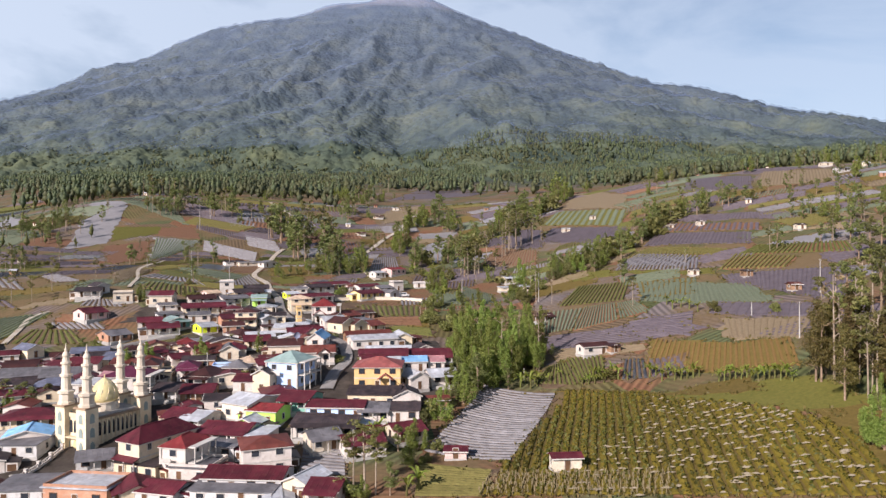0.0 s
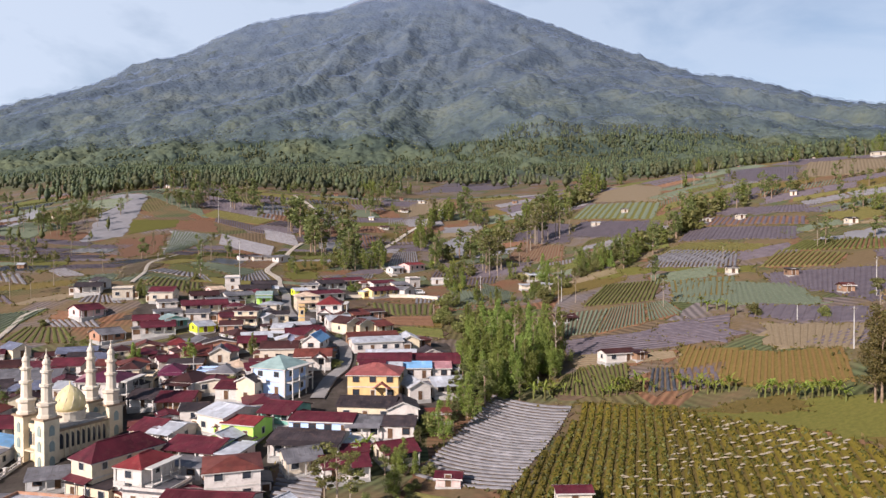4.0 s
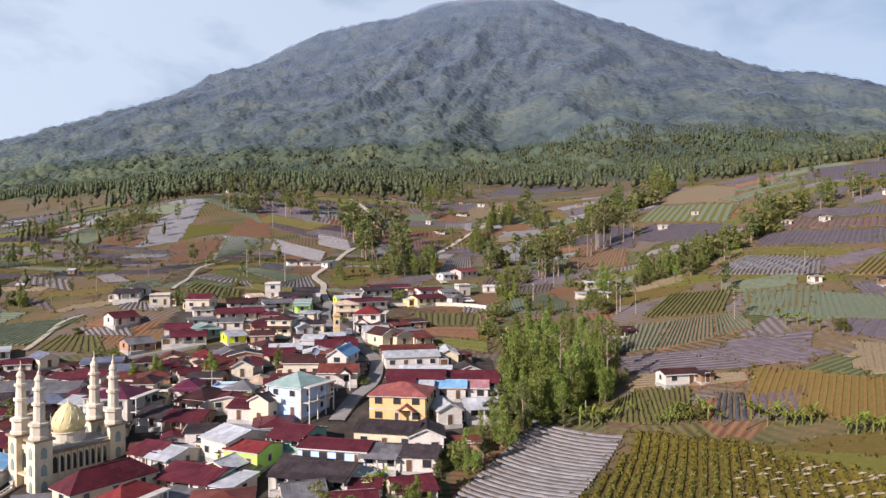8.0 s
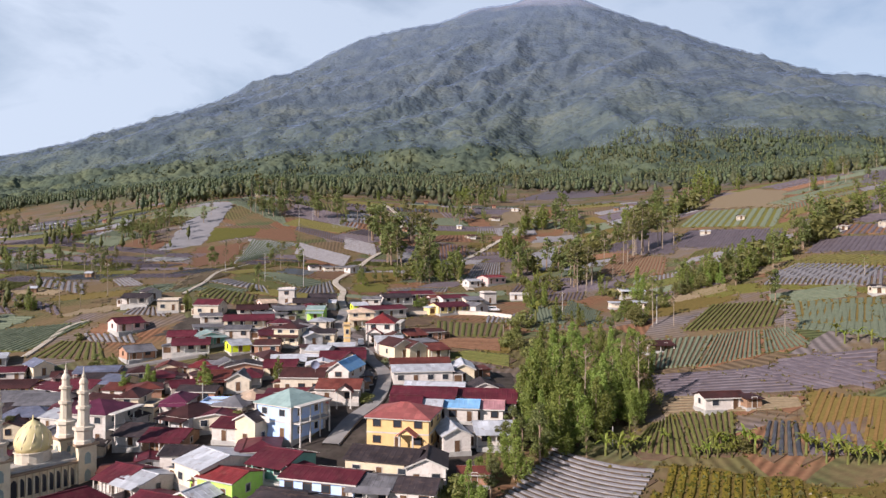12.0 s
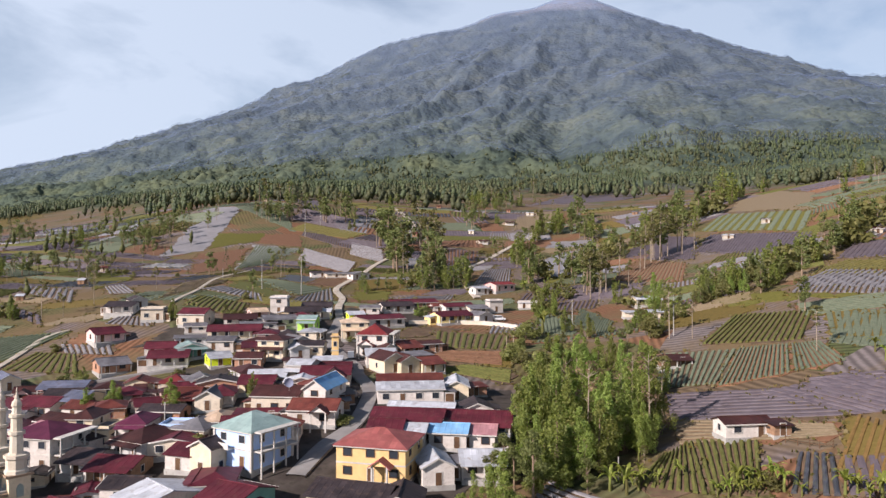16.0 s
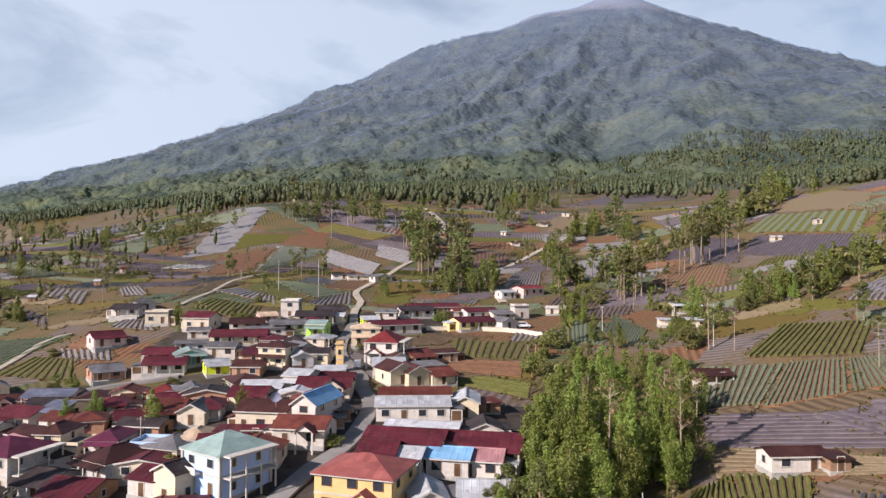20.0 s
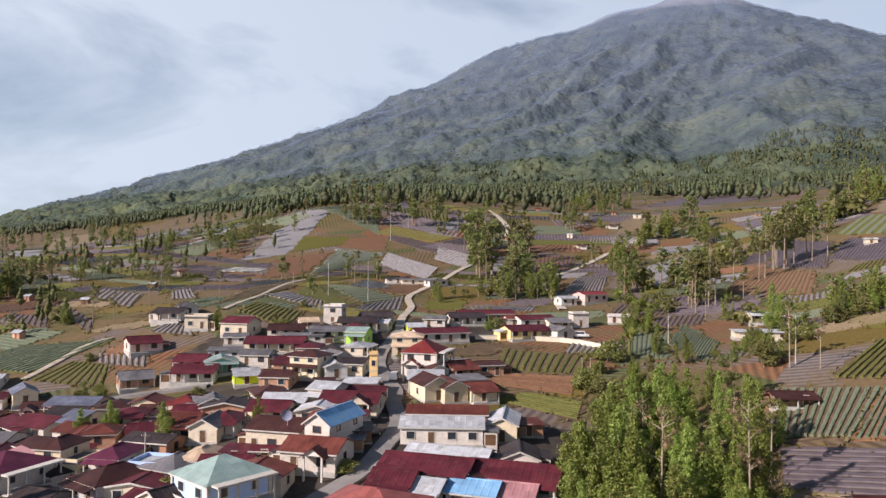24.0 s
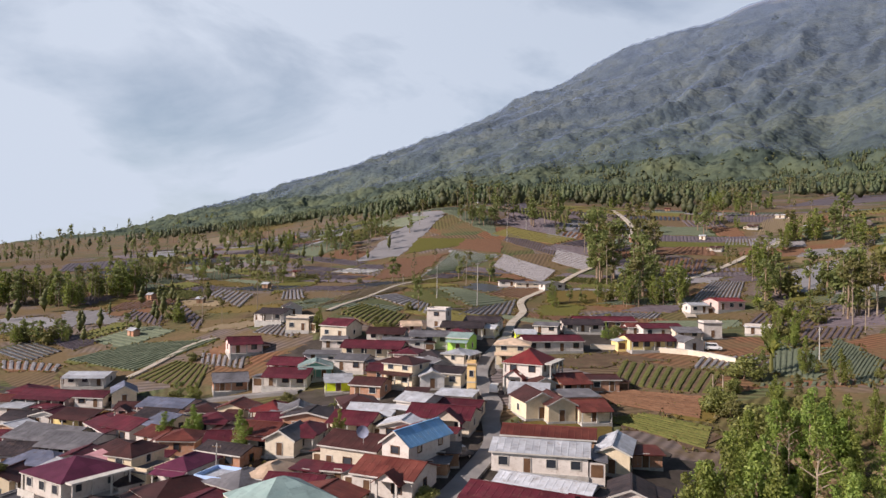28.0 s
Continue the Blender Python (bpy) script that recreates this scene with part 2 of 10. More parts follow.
ROOF = {
    "maroon": sheet_roof("maroon_sheet", (0.066, 0.0125, 0.0195), (0.116, 0.021, 0.031), (0.105, 0.042, 0.038)),
    "red": sheet_roof("red_tile_sheet", (0.145, 0.021, 0.024), (0.20, 0.034, 0.034), (0.16, 0.055, 0.045)),
    "rust": sheet_roof("rusty_sheet", (0.095, 0.025, 0.02), (0.155, 0.048, 0.036), (0.09, 0.035, 0.026)),
    "brown": sheet_roof("brown_tile", (0.04, 0.016, 0.015), (0.075, 0.028, 0.025), (0.05, 0.03, 0.024)),
    "dark": sheet_roof("blackened_tile", (0.028, 0.022, 0.024), (0.055, 0.042, 0.044), (0.09, 0.06, 0.05)),
    "grey": sheet_roof("grey_cement_sheet", (0.105, 0.10, 0.108), (0.175, 0.168, 0.178), (0.085, 0.07, 0.066)),
    "pale": sheet_roof("pale_zinc_sheet", (0.35, 0.36, 0.39), (0.46, 0.47, 0.50), (0.25, 0.22, 0.20), rough=0.5),
    "blue": sheet_roof("sky_blue_sheet", (0.16, 0.34, 0.58), (0.24, 0.45, 0.68), (0.3, 0.4, 0.5)),
    "slate": sheet_roof("blue_grey_tile", (0.20, 0.275, 0.26), (0.27, 0.35, 0.33), (0.17, 0.22, 0.21)),
    "rose": sheet_roof("rose_red_tile", (0.24, 0.07, 0.065), (0.32, 0.105, 0.095), (0.2, 0.075, 0.06)),
    "purple": sheet_roof("plum_sheet", (0.085, 0.018, 0.042), (0.13, 0.03, 0.062), (0.11, 0.03, 0.045)),
    "navy": sheet_roof("slate_blue_sheet", (0.10, 0.11, 0.16), (0.16, 0.17, 0.23), (0.1, 0.08, 0.08)),
    "pinkish": sheet_roof("faded_pink_sheet", (0.42, 0.20, 0.22), (0.52, 0.28, 0.29), (0.36, 0.18, 0.17)),
    "tan": sheet_roof("tan_tile", (0.44, 0.32, 0.22), (0.54, 0.41, 0.30), (0.36, 0.26, 0.2)),
}
WHITE_TRIM = surface("white_trim", (0.44, 0.41, 0.37), (0.56, 0.53, 0.49), bump=0.0, dirt=(0.34, 0.3, 0.26))
DARK_WOOD = surface("dark_wood", (0.09, 0.05, 0.03), (0.16, 0.09, 0.05))
CONCRETE = surface("concrete", (0.34, 0.32, 0.30), (0.46, 0.44, 0.41), dirt=(0.25, 0.23, 0.2))
BARK = surface("bark", (0.16, 0.11, 0.07), (0.30, 0.22, 0.16), scale=1.5, bump=0.4)
PALE_BARK = surface("pale_bark", (0.24, 0.19, 0.14), (0.36, 0.29, 0.22), scale=1.5, bump=0.4)
ASPHALT = surface("road_asphalt", (0.20, 0.185, 0.18), (0.29, 0.275, 0.265), scale=0.2, dirt=(0.28, 0.25, 0.22))
PATH_EARTH = surface("path_concrete", (0.36, 0.31, 0.25), (0.48, 0.43, 0.36), scale=0.25, dirt=(0.28, 0.2, 0.14))
SOIL = surface("red_soil", (0.135, 0.066, 0.037), (0.225, 0.112, 0.063), scale=0.3, bump=0.5, fine=4.0, dirt=(0.20, 0.15, 0.08))
DARK_SOIL = surface("dark_soil", (0.088, 0.056, 0.037), (0.152, 0.1, 0.064), scale=0.4, bump=0.5, fine=4.0, dirt=(0.10, 0.11, 0.05))
GOLD = surface("gold_lattice", (0.62, 0.52, 0.26), (0.74, 0.64, 0.36), rough=0.5)


def glass_mat():
    m, ns, ls, bs = _mat("window_glass")
    bs.inputs["Base Color"].default_value = (0.03, 0.035, 0.045, 1)
    bs.inputs["Roughness"].default_value = 0.12
    return m


GLASS = glass_mat()


def leaf_mat(name, a, b, c):
    m, ns, ls, bs = _mat(name)
    geo = ns.new("ShaderNodeNewGeometry")
    info = ns.new("ShaderNodeObjectInfo")
    r = _ramp(ns, [(0.0, a), (0.55, b), (1.0, c)])
    ls.new(geo.outputs["Random Per Island"], r.inputs["Fac"])
    hsv = ns.new("ShaderNodeHueSaturation")
    rng = _node(ns, "ShaderNodeMapRange")
    rng.inputs["To Min"].default_value, rng.inputs["To Max"].default_value = 0.75, 1.3
    rh = _node(ns, "ShaderNodeMapRange")
    rh.inputs["To Min"].default_value, rh.inputs["To Max"].default_value = 0.475, 0.515
    ls.new(info.outputs["Random"], rng.inputs["Value"])
    ls.new(info.outputs["Random"], rh.inputs["Value"])
    ls.new(rng.outputs["Result"], hsv.inputs["Value"])
    ls.new(rh.outputs["Result"], hsv.inputs["Hue"])
    ls.new(r.outputs["Color"], hsv.inputs["Color"])
    ls.new(hsv.outputs["Color"], bs.inputs["Base Color"])
    bs.inputs["Roughness"].default_value = 0.6
    tr = ns.new("ShaderNodeBsdfTranslucent")
    ls.new(hsv.outputs["Color"], tr.inputs["Color"])
    mixs = ns.new("ShaderNodeMixShader")
    mixs.inputs["Fac"].default_value = 0.45
    ls.new(bs.outputs["BSDF"], mixs.inputs[1])
    ls.new(tr.outputs["BSDF"], mixs.inputs[2])
    ls.new(mixs.outputs["Shader"], ns["Material Output"].inputs["Surface"])
    return m


LEAF = leaf_mat("green_leaves", (0.118, 0.165, 0.03), (0.2, 0.25, 0.048), (0.3, 0.348, 0.078))
LEAF_DARK = leaf_mat("dark_leaves", (0.1, 0.119, 0.034), (0.155, 0.174, 0.052), (0.228, 0.238, 0.078))
LEAF_OLIVE = leaf_mat("olive_leaves", (0.122, 0.133, 0.036), (0.192, 0.195, 0.055), (0.276, 0.267, 0.082))
LEAF_BRIGHT = leaf_mat("bright_leaves", (0.15, 0.185, 0.025), (0.22, 0.26, 0.04), (0.31, 0.34, 0.07))
LEAF_BROWN = leaf_mat("brown_green_leaves", (0.085, 0.072, 0.02), (0.13, 0.105, 0.03), (0.19, 0.14, 0.045))
LEAF_DRY = leaf_mat("dry_leaves", (0.18, 0.13, 0.065), (0.27, 0.19, 0.10), (0.36, 0.27, 0.14))
PINE = leaf_mat("pine_needles", (0.078, 0.1, 0.053), (0.112, 0.136, 0.064), (0.16, 0.18, 0.08))
WOODLAND = leaf_mat("woodland_leaves", (0.09, 0.112, 0.054), (0.125, 0.148, 0.066), (0.172, 0.19, 0.082))


def ground_mat():
    """Farmed slope low down, forest on the mountain in haze-tinted colours, bare rock at the top."""
    m, ns, ls, bs = _mat("land")
    geo = ns.new("ShaderNodeNewGeometry")
    sep = ns.new("ShaderNodeSeparateXYZ")
    ls.new(geo.outputs["Position"], sep.inputs["Vector"])
    # patchwork of plots
    vor = _node(ns, "ShaderNodeTexVoronoi", Scale=0.042, Randomness=0.9)
    wob = _node(ns, "ShaderNodeTexNoise", Scale=0.02, Detail=2.0)
    ls.new(geo.outputs["Position"], wob.inputs["Vector"])
    vadd = _node(ns, "ShaderNodeVectorMath")
    vadd.operation = "MULTIPLY_ADD"
    vadd.inputs[1].default_value = (22, 22, 0)
    ls.new(wob.outputs["Color"], vadd.inputs[0])
    flat = _node(ns, "ShaderNodeVectorMath")
    flat.operation = "MULTIPLY"
    flat.inputs[1].default_value = (1, 1, 0)
    ls.new(geo.outputs["Position"], flat.inputs[0])
    ls.new(flat.outputs["Vector"], vadd.inputs[2])
    ls.new(vadd.outputs["Vector"], vor.inputs["Vector"])
    hue = ns.new("ShaderNodeSeparateColor")
    ls.new(vor.outputs["Color"], hue.inputs["Color"])
    plots = _ramp(ns, [(0.0, (0.075, 0.085, 0.035)), (0.18, (0.13, 0.092, 0.058)), (0.34, (0.145, 0.115, 0.105)), (0.48, (0.09, 0.10, 0.048)),
                       (0.62, (0.175, 0.09, 0.052)), (0.76, (0.155, 0.13, 0.125)), (0.88, (0.105, 0.092, 0.04))])
    plots.color_ramp.interpolation = "CONSTANT"
    ls.new(hue.outputs["Red"], plots.inputs["Fac"])
    # crop rows: each plot has its own direction
    ang = _node(ns, "ShaderNodeMath")
    ang.operation = "MULTIPLY"
    ang.inputs[1].default_value = 3.1
    ls.new(hue.outputs["Green"], ang.inputs[0])
    rot = ns.new("ShaderNodeVectorRotate")
    rot.rotation_type = "Z_AXIS"
    ls.new(flat.outputs["Vector"], rot.inputs["Vector"])
    ls.new(ang.outputs[0], rot.inputs["Angle"])
    wav = _node(ns, "ShaderNodeTexWave", Scale=0.16, Distortion=1.2, Detail=2.0)
    ls.new(rot.outputs["Vector"], wav.inputs["Vector"])
    strp = _node(ns, "ShaderNodeMapRange")
    strp.inputs["To Min"].default_value, strp.inputs["To Max"].default_value = 0.62, 1.25
    ls.new(wav.outputs["Fac"], strp.inputs["Value"])
    rowed = ns.new("ShaderNodeHueSaturation")
    ls.new(plots.outputs["Color"], rowed.inputs["Color"])
    ls.new(strp.outputs["Result"], rowed.inputs["Value"])
    g1 = _node(ns, "ShaderNodeTexNoise", Scale=0.05, Detail=6.0, Roughness=0.65)
    ls.new(geo.outputs["Position"], g1.inputs["Vector"])
    weeds = _ramp(ns, [(0.42, (0, 0, 0)), (0.6, (1, 1, 1))])
    ls.new(g1.outputs["Fac"], weeds.inputs["Fac"])
    wm = ns.new("ShaderNodeMixRGB")
    wm.inputs["Color2"].default_value = (0.142, 0.1, 0.054, 1)
    ls.new(weeds.outputs["Color"], wm.inputs["Fac"])
    ls.new(rowed.outputs["Color"], wm.inputs["Color1"])
    g2 = _node(ns, "ShaderNodeTexNoise", Scale=0.9, Detail=4.0, Roughness=0.6)
    ls.new(geo.outputs["Position"], g2.inputs["Vector"])
    gv = _node(ns, "ShaderNodeMapRange")
    gv.inputs["To Min"].default_value, gv.inputs["To Max"].default_value = 0.65, 1.35
    ls.new(g2.outputs["Fac"], gv.inputs["Value"])
    gm = ns.new("ShaderNodeHueSaturation")
    ls.new(gv.outputs["Result"], gm.inputs["Value"])
    ls.new(wm.outputs["Color"], gm.inputs["Color"])
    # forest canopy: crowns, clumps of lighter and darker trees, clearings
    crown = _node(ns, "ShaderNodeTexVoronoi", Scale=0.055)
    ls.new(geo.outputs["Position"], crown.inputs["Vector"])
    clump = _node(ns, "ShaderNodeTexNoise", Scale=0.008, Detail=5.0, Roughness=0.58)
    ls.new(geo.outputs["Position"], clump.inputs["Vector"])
    # aerial haze is put into these forest colours as a blue-grey cast
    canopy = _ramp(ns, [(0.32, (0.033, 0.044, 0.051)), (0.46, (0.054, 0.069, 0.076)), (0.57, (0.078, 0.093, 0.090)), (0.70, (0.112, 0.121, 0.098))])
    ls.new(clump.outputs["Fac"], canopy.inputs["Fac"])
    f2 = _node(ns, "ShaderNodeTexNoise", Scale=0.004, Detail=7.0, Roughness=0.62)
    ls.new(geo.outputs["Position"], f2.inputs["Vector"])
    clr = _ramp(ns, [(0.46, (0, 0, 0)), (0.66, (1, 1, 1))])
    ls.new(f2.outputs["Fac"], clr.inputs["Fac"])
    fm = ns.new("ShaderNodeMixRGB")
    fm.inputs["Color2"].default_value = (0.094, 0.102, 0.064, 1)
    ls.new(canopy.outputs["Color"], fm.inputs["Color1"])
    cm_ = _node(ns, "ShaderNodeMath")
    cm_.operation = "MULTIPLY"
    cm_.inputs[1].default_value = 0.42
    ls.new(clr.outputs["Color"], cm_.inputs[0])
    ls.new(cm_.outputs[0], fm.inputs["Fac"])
    # greener wood on the lower flanks; the haze blue in the colour fades out there
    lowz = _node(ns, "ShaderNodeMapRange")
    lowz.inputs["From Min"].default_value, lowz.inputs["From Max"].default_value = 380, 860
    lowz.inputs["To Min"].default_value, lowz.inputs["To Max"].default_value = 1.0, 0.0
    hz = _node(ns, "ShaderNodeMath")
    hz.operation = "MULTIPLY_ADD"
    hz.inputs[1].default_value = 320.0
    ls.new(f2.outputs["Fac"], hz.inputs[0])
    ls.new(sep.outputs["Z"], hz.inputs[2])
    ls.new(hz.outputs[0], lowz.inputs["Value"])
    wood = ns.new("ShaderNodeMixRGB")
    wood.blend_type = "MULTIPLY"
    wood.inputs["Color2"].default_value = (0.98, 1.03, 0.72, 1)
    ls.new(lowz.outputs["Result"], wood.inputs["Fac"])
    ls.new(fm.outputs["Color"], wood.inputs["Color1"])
    # by height
    hn = _node(ns, "ShaderNodeMath")
    hn.operation = "MULTIPLY_ADD"
    hn.inputs[1].default_value = 60.0
    ls.new(f2.outputs["Fac"], hn.inputs[0])
    ls.new(sep.outputs["Z"], hn.inputs[2])
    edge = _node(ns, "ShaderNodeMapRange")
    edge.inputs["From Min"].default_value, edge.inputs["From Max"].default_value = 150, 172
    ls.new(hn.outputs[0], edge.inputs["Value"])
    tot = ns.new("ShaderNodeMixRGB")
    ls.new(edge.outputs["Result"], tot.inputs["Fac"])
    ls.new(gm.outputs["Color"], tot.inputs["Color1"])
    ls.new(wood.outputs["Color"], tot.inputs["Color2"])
    rock = _node(ns, "ShaderNodeMapRange")
    rock.inputs["From Min"].default_value, rock.inputs["From Max"].default_value = 1545, 1640
    hr = _node(ns, "ShaderNodeMath")
    hr.operation = "MULTIPLY_ADD"
    hr.inputs[1].default_value = 220.0
    ls.new(f2.outputs["Fac"], hr.inputs[0])
    ls.new(sep.outputs["Z"], hr.inputs[2])
    ls.new(hr.outputs[0], rock.inputs["Value"])
    top = ns.new("ShaderNodeMixRGB")
    top.inputs["Color2"].default_value = (0.29, 0.25, 0.235, 1)
    ls.new(rock.outputs["Result"], top.inputs["Fac"])
    ls.new(tot.outputs["Color"], top.inputs["Color1"])
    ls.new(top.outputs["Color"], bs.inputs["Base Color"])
    bs.inputs["Roughness"].default_value = 0.95
    bs.inputs["Specular IOR Level"].default_value = 0.1
    bp = _node(ns, "ShaderNodeBump", Strength=0.6, Distance=12.0)
    bp.invert = True
    bmul = _node(ns, "ShaderNodeMath")
    bmul.operation = "MULTIPLY"
    ls.new(crown.outputs["Distance"], bmul.inputs[0])
    ls.new(edge.outputs["Result"], bmul.inputs[1])
    ls.new(bmul.outputs[0], bp.inputs["Height"])
    ls.new(bp.outputs["Normal"], bs.inputs["Normal"])
    return m


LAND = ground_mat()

# ---- meshes ----
class Shape:
    """Collects the corners and faces of one mesh."""

    def __init__(self):
        self.v, self.f = [], []

    def face(self, *pts):
        n = len(self.v)
        self.v += [tuple(p) for p in pts]
        self.f.append(tuple(range(n, n + len(pts))))
        return self

    def box(self, x0, x1, y0, y1, z0, z1):
        n = len(self.v)
        self.v += [(x, y, z) for z in (z0, z1) for x, y in ((x0, y0), (x1, y0), (x1, y1), (x0, y1))]
        self.f += [tuple(n + i for i in q) for q in ((3, 2, 1, 0), (4, 5, 6, 7), (0, 1, 5, 4), (1, 2, 6, 5), (2, 3, 7, 6), (3, 0, 4, 7))]
        return self

    def tube(self, pts, radii, sides=8, cap=True):
        """A round bar through pts with a radius at each."""
        n0 = len(self.v)
        for i, (p, r) in enumerate(zip(pts, radii)):
            a, b = Vector(pts[max(i - 1, 0)]), Vector(pts[min(i + 1, len(pts) - 1)])
            d = (b - a).normalized()
            u = d.orthogonal().normalized() if abs(d.z) < 0.98 else Vector((1, 0, 0))
            w = d.cross(u).normalized()
            u = w.cross(d)
            for k in range(sides):
                t = math.tau * k / sides
                self.v.append(tuple(Vector(p) + (u * math.cos(t) + w * math.sin(t)) * r))
        for i in range(len(pts) - 1):
            for k in range(sides):
                a, b = n0 + i * sides + k, n0 + i * sides + (k + 1) % sides
                self.f.append((a, b, b + sides, a + sides))
        if cap:
            self.f.append(tuple(range(n0 + (len(pts) - 1) * sides, n0 + len(pts) * sides)))
            self.f.append(tuple(reversed(range(n0, n0 + sides))))
        return self

    def slab(self, pts, t):
        """A plate with the given upper corners and the thickness t downwards."""
        n, k = len(self.v), len(pts)
        self.v += [tuple(p) for p in pts] + [(p[0], p[1], p[2] - t) for p in pts]
        self.f.append(tuple(range(n, n + k)))
        self.f.append(tuple(reversed(range(n + k, n + 2 * k))))
        for i in range(k):
            j = (i + 1) % k
            self.f.append((n + i, n + k + i, n + k + j, n + j))
        return self

    def mesh(self, name, mat, smooth=False):
        me = bpy.data.meshes.new(name)
        me.from_pydata(self.v, [], self.f)
        me.materials.append(mat)
        if smooth:
            me.shade_smooth()
        me.update()
        return me


def part(name, shape, mat, parent, label="", smooth=False):
    ob = new(name, shape.mesh(name, mat, smooth) if isinstance(shape, Shape) else shape)
    ob.parent = parent
    if label:
        ob["label"] = label
    return ob


def empty(name, m, label, category, group=""):
    ob = new(name)
    ob.matrix_world = m
    ob.empty_display_size = 0.3
    return tagged(ob, label, category, group)


# ---- the land: one sheet round the middle of the path, to the far side of the mountain ----
def crowns(x, y):
    """How far the forest's crowns rise over the bare slope."""
    return 22 * np.abs(2 * _fbm(x / 62, y / 62, 41, 2) - 1) + 11 * np.abs(2 * _vnoise(x / 27, y / 27, 43) - 1) - 8


def build_ground():
    cx, cy = 10.0, 40.0
    fine = np.radians(np.arange(-70, 40, 0.17))
    back = np.radians(np.arange(40, 290, 4.0))
    ang = np.r_[fine, back]
    rad = [6.0]
    while rad[-1] < 4800:
        rad.append(rad[-1] * (1.0125 if rad[-1] < 800 else 1.0072) + 0.1)
    rad = np.array(rad)
    a, r = np.meshgrid(ang, rad)
    x, y = cx + r * np.sin(a), cy + r * np.cos(a)
    z = ground_z(x, y)
    # forest crowns roughen the far slopes
    rough = np.clip((z - 118) / 40, 0, 1) * np.clip((r - 620) / 200, 0, 1) * np.clip((1500 - z) / 200, 0.12, 1)
    rng_ = np.random.default_rng(3)
    z = z + rough * (rng_.uniform(0, 5, z.shape) + crowns(x, y))
    na, nr = len(ang), len(rad)
    v = np.stack([x, y, z], -1).reshape(-1, 3)
    v = np.vstack([v, [[cx, cy, gz(cx, cy)]]])
    i, j = np.meshgrid(np.arange(nr - 1), np.arange(na), indexing="ij")
    k = (j + 1) % na
    f = np.stack([i * na + j, (i + 1) * na + j, (i + 1) * na + k, i * na + k], -1).reshape(-1, 4)[:, ::-1]
    c = len(v) - 1
    faces = f.tolist() + [(c, (q + 1) % na, q) for q in range(na)]
    me = bpy.data.meshes.new("ground")
    me.from_pydata(v.tolist(), [], faces)
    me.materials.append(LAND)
    me.shade_smooth()
    me.update()
    return tagged(new("ground", me), "farmed hillside rising to a forested volcano cone", "ground", kind="structure")


def haze_mist_mat():
    """Imitated aerial haze and thin hill mist: almost clear low down, thicker in wisps below the top."""
    m, ns, ls, bs = _mat("haze_and_mist")
    geo = ns.new("ShaderNodeNewGeometry")
    sep = ns.new("ShaderNodeSeparateXYZ")
    ls.new(geo.outputs["Position"], sep.inputs["Vector"])
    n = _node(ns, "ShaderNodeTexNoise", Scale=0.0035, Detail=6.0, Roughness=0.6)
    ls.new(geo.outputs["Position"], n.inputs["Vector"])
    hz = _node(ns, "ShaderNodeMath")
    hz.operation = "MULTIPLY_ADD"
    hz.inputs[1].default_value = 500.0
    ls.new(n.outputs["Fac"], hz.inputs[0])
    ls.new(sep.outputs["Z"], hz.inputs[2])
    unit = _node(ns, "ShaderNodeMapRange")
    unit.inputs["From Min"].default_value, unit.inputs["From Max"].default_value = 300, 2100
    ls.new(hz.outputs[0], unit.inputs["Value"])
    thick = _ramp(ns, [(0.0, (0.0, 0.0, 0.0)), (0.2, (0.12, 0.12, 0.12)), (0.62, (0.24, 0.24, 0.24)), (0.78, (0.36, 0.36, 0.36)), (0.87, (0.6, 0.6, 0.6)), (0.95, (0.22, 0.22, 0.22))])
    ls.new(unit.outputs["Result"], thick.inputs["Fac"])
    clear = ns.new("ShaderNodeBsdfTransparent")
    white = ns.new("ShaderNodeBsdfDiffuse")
    # the blue cast of distant air, put into the shell's colour
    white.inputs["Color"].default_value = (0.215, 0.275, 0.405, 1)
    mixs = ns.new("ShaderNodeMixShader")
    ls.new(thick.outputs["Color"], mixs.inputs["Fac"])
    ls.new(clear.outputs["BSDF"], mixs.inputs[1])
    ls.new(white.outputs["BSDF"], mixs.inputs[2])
    ls.new(mixs.outputs["Shader"], ns["Material Output"].inputs["Surface"])
    return m


def build_haze_shell():
    """An added shell that hugs the cone from its lower flanks to the top, standing in for haze."""
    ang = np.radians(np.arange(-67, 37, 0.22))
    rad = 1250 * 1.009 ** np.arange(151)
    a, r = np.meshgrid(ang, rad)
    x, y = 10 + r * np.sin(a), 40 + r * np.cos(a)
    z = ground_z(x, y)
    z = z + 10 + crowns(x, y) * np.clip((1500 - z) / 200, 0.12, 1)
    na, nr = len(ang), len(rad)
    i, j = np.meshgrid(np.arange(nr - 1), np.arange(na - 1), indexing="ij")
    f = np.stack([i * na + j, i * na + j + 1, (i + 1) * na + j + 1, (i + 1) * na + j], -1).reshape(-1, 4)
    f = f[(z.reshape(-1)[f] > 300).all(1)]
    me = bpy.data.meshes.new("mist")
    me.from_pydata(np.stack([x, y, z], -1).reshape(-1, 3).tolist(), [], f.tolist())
    me.materials.append(haze_mist_mat())
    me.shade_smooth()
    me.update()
    return tagged(new("backdrop_haze_mist", me), "bluish shell imitating aerial haze and mist over the upper volcano slopes", "mist", kind="structure")


build_ground()
build_haze_shell()

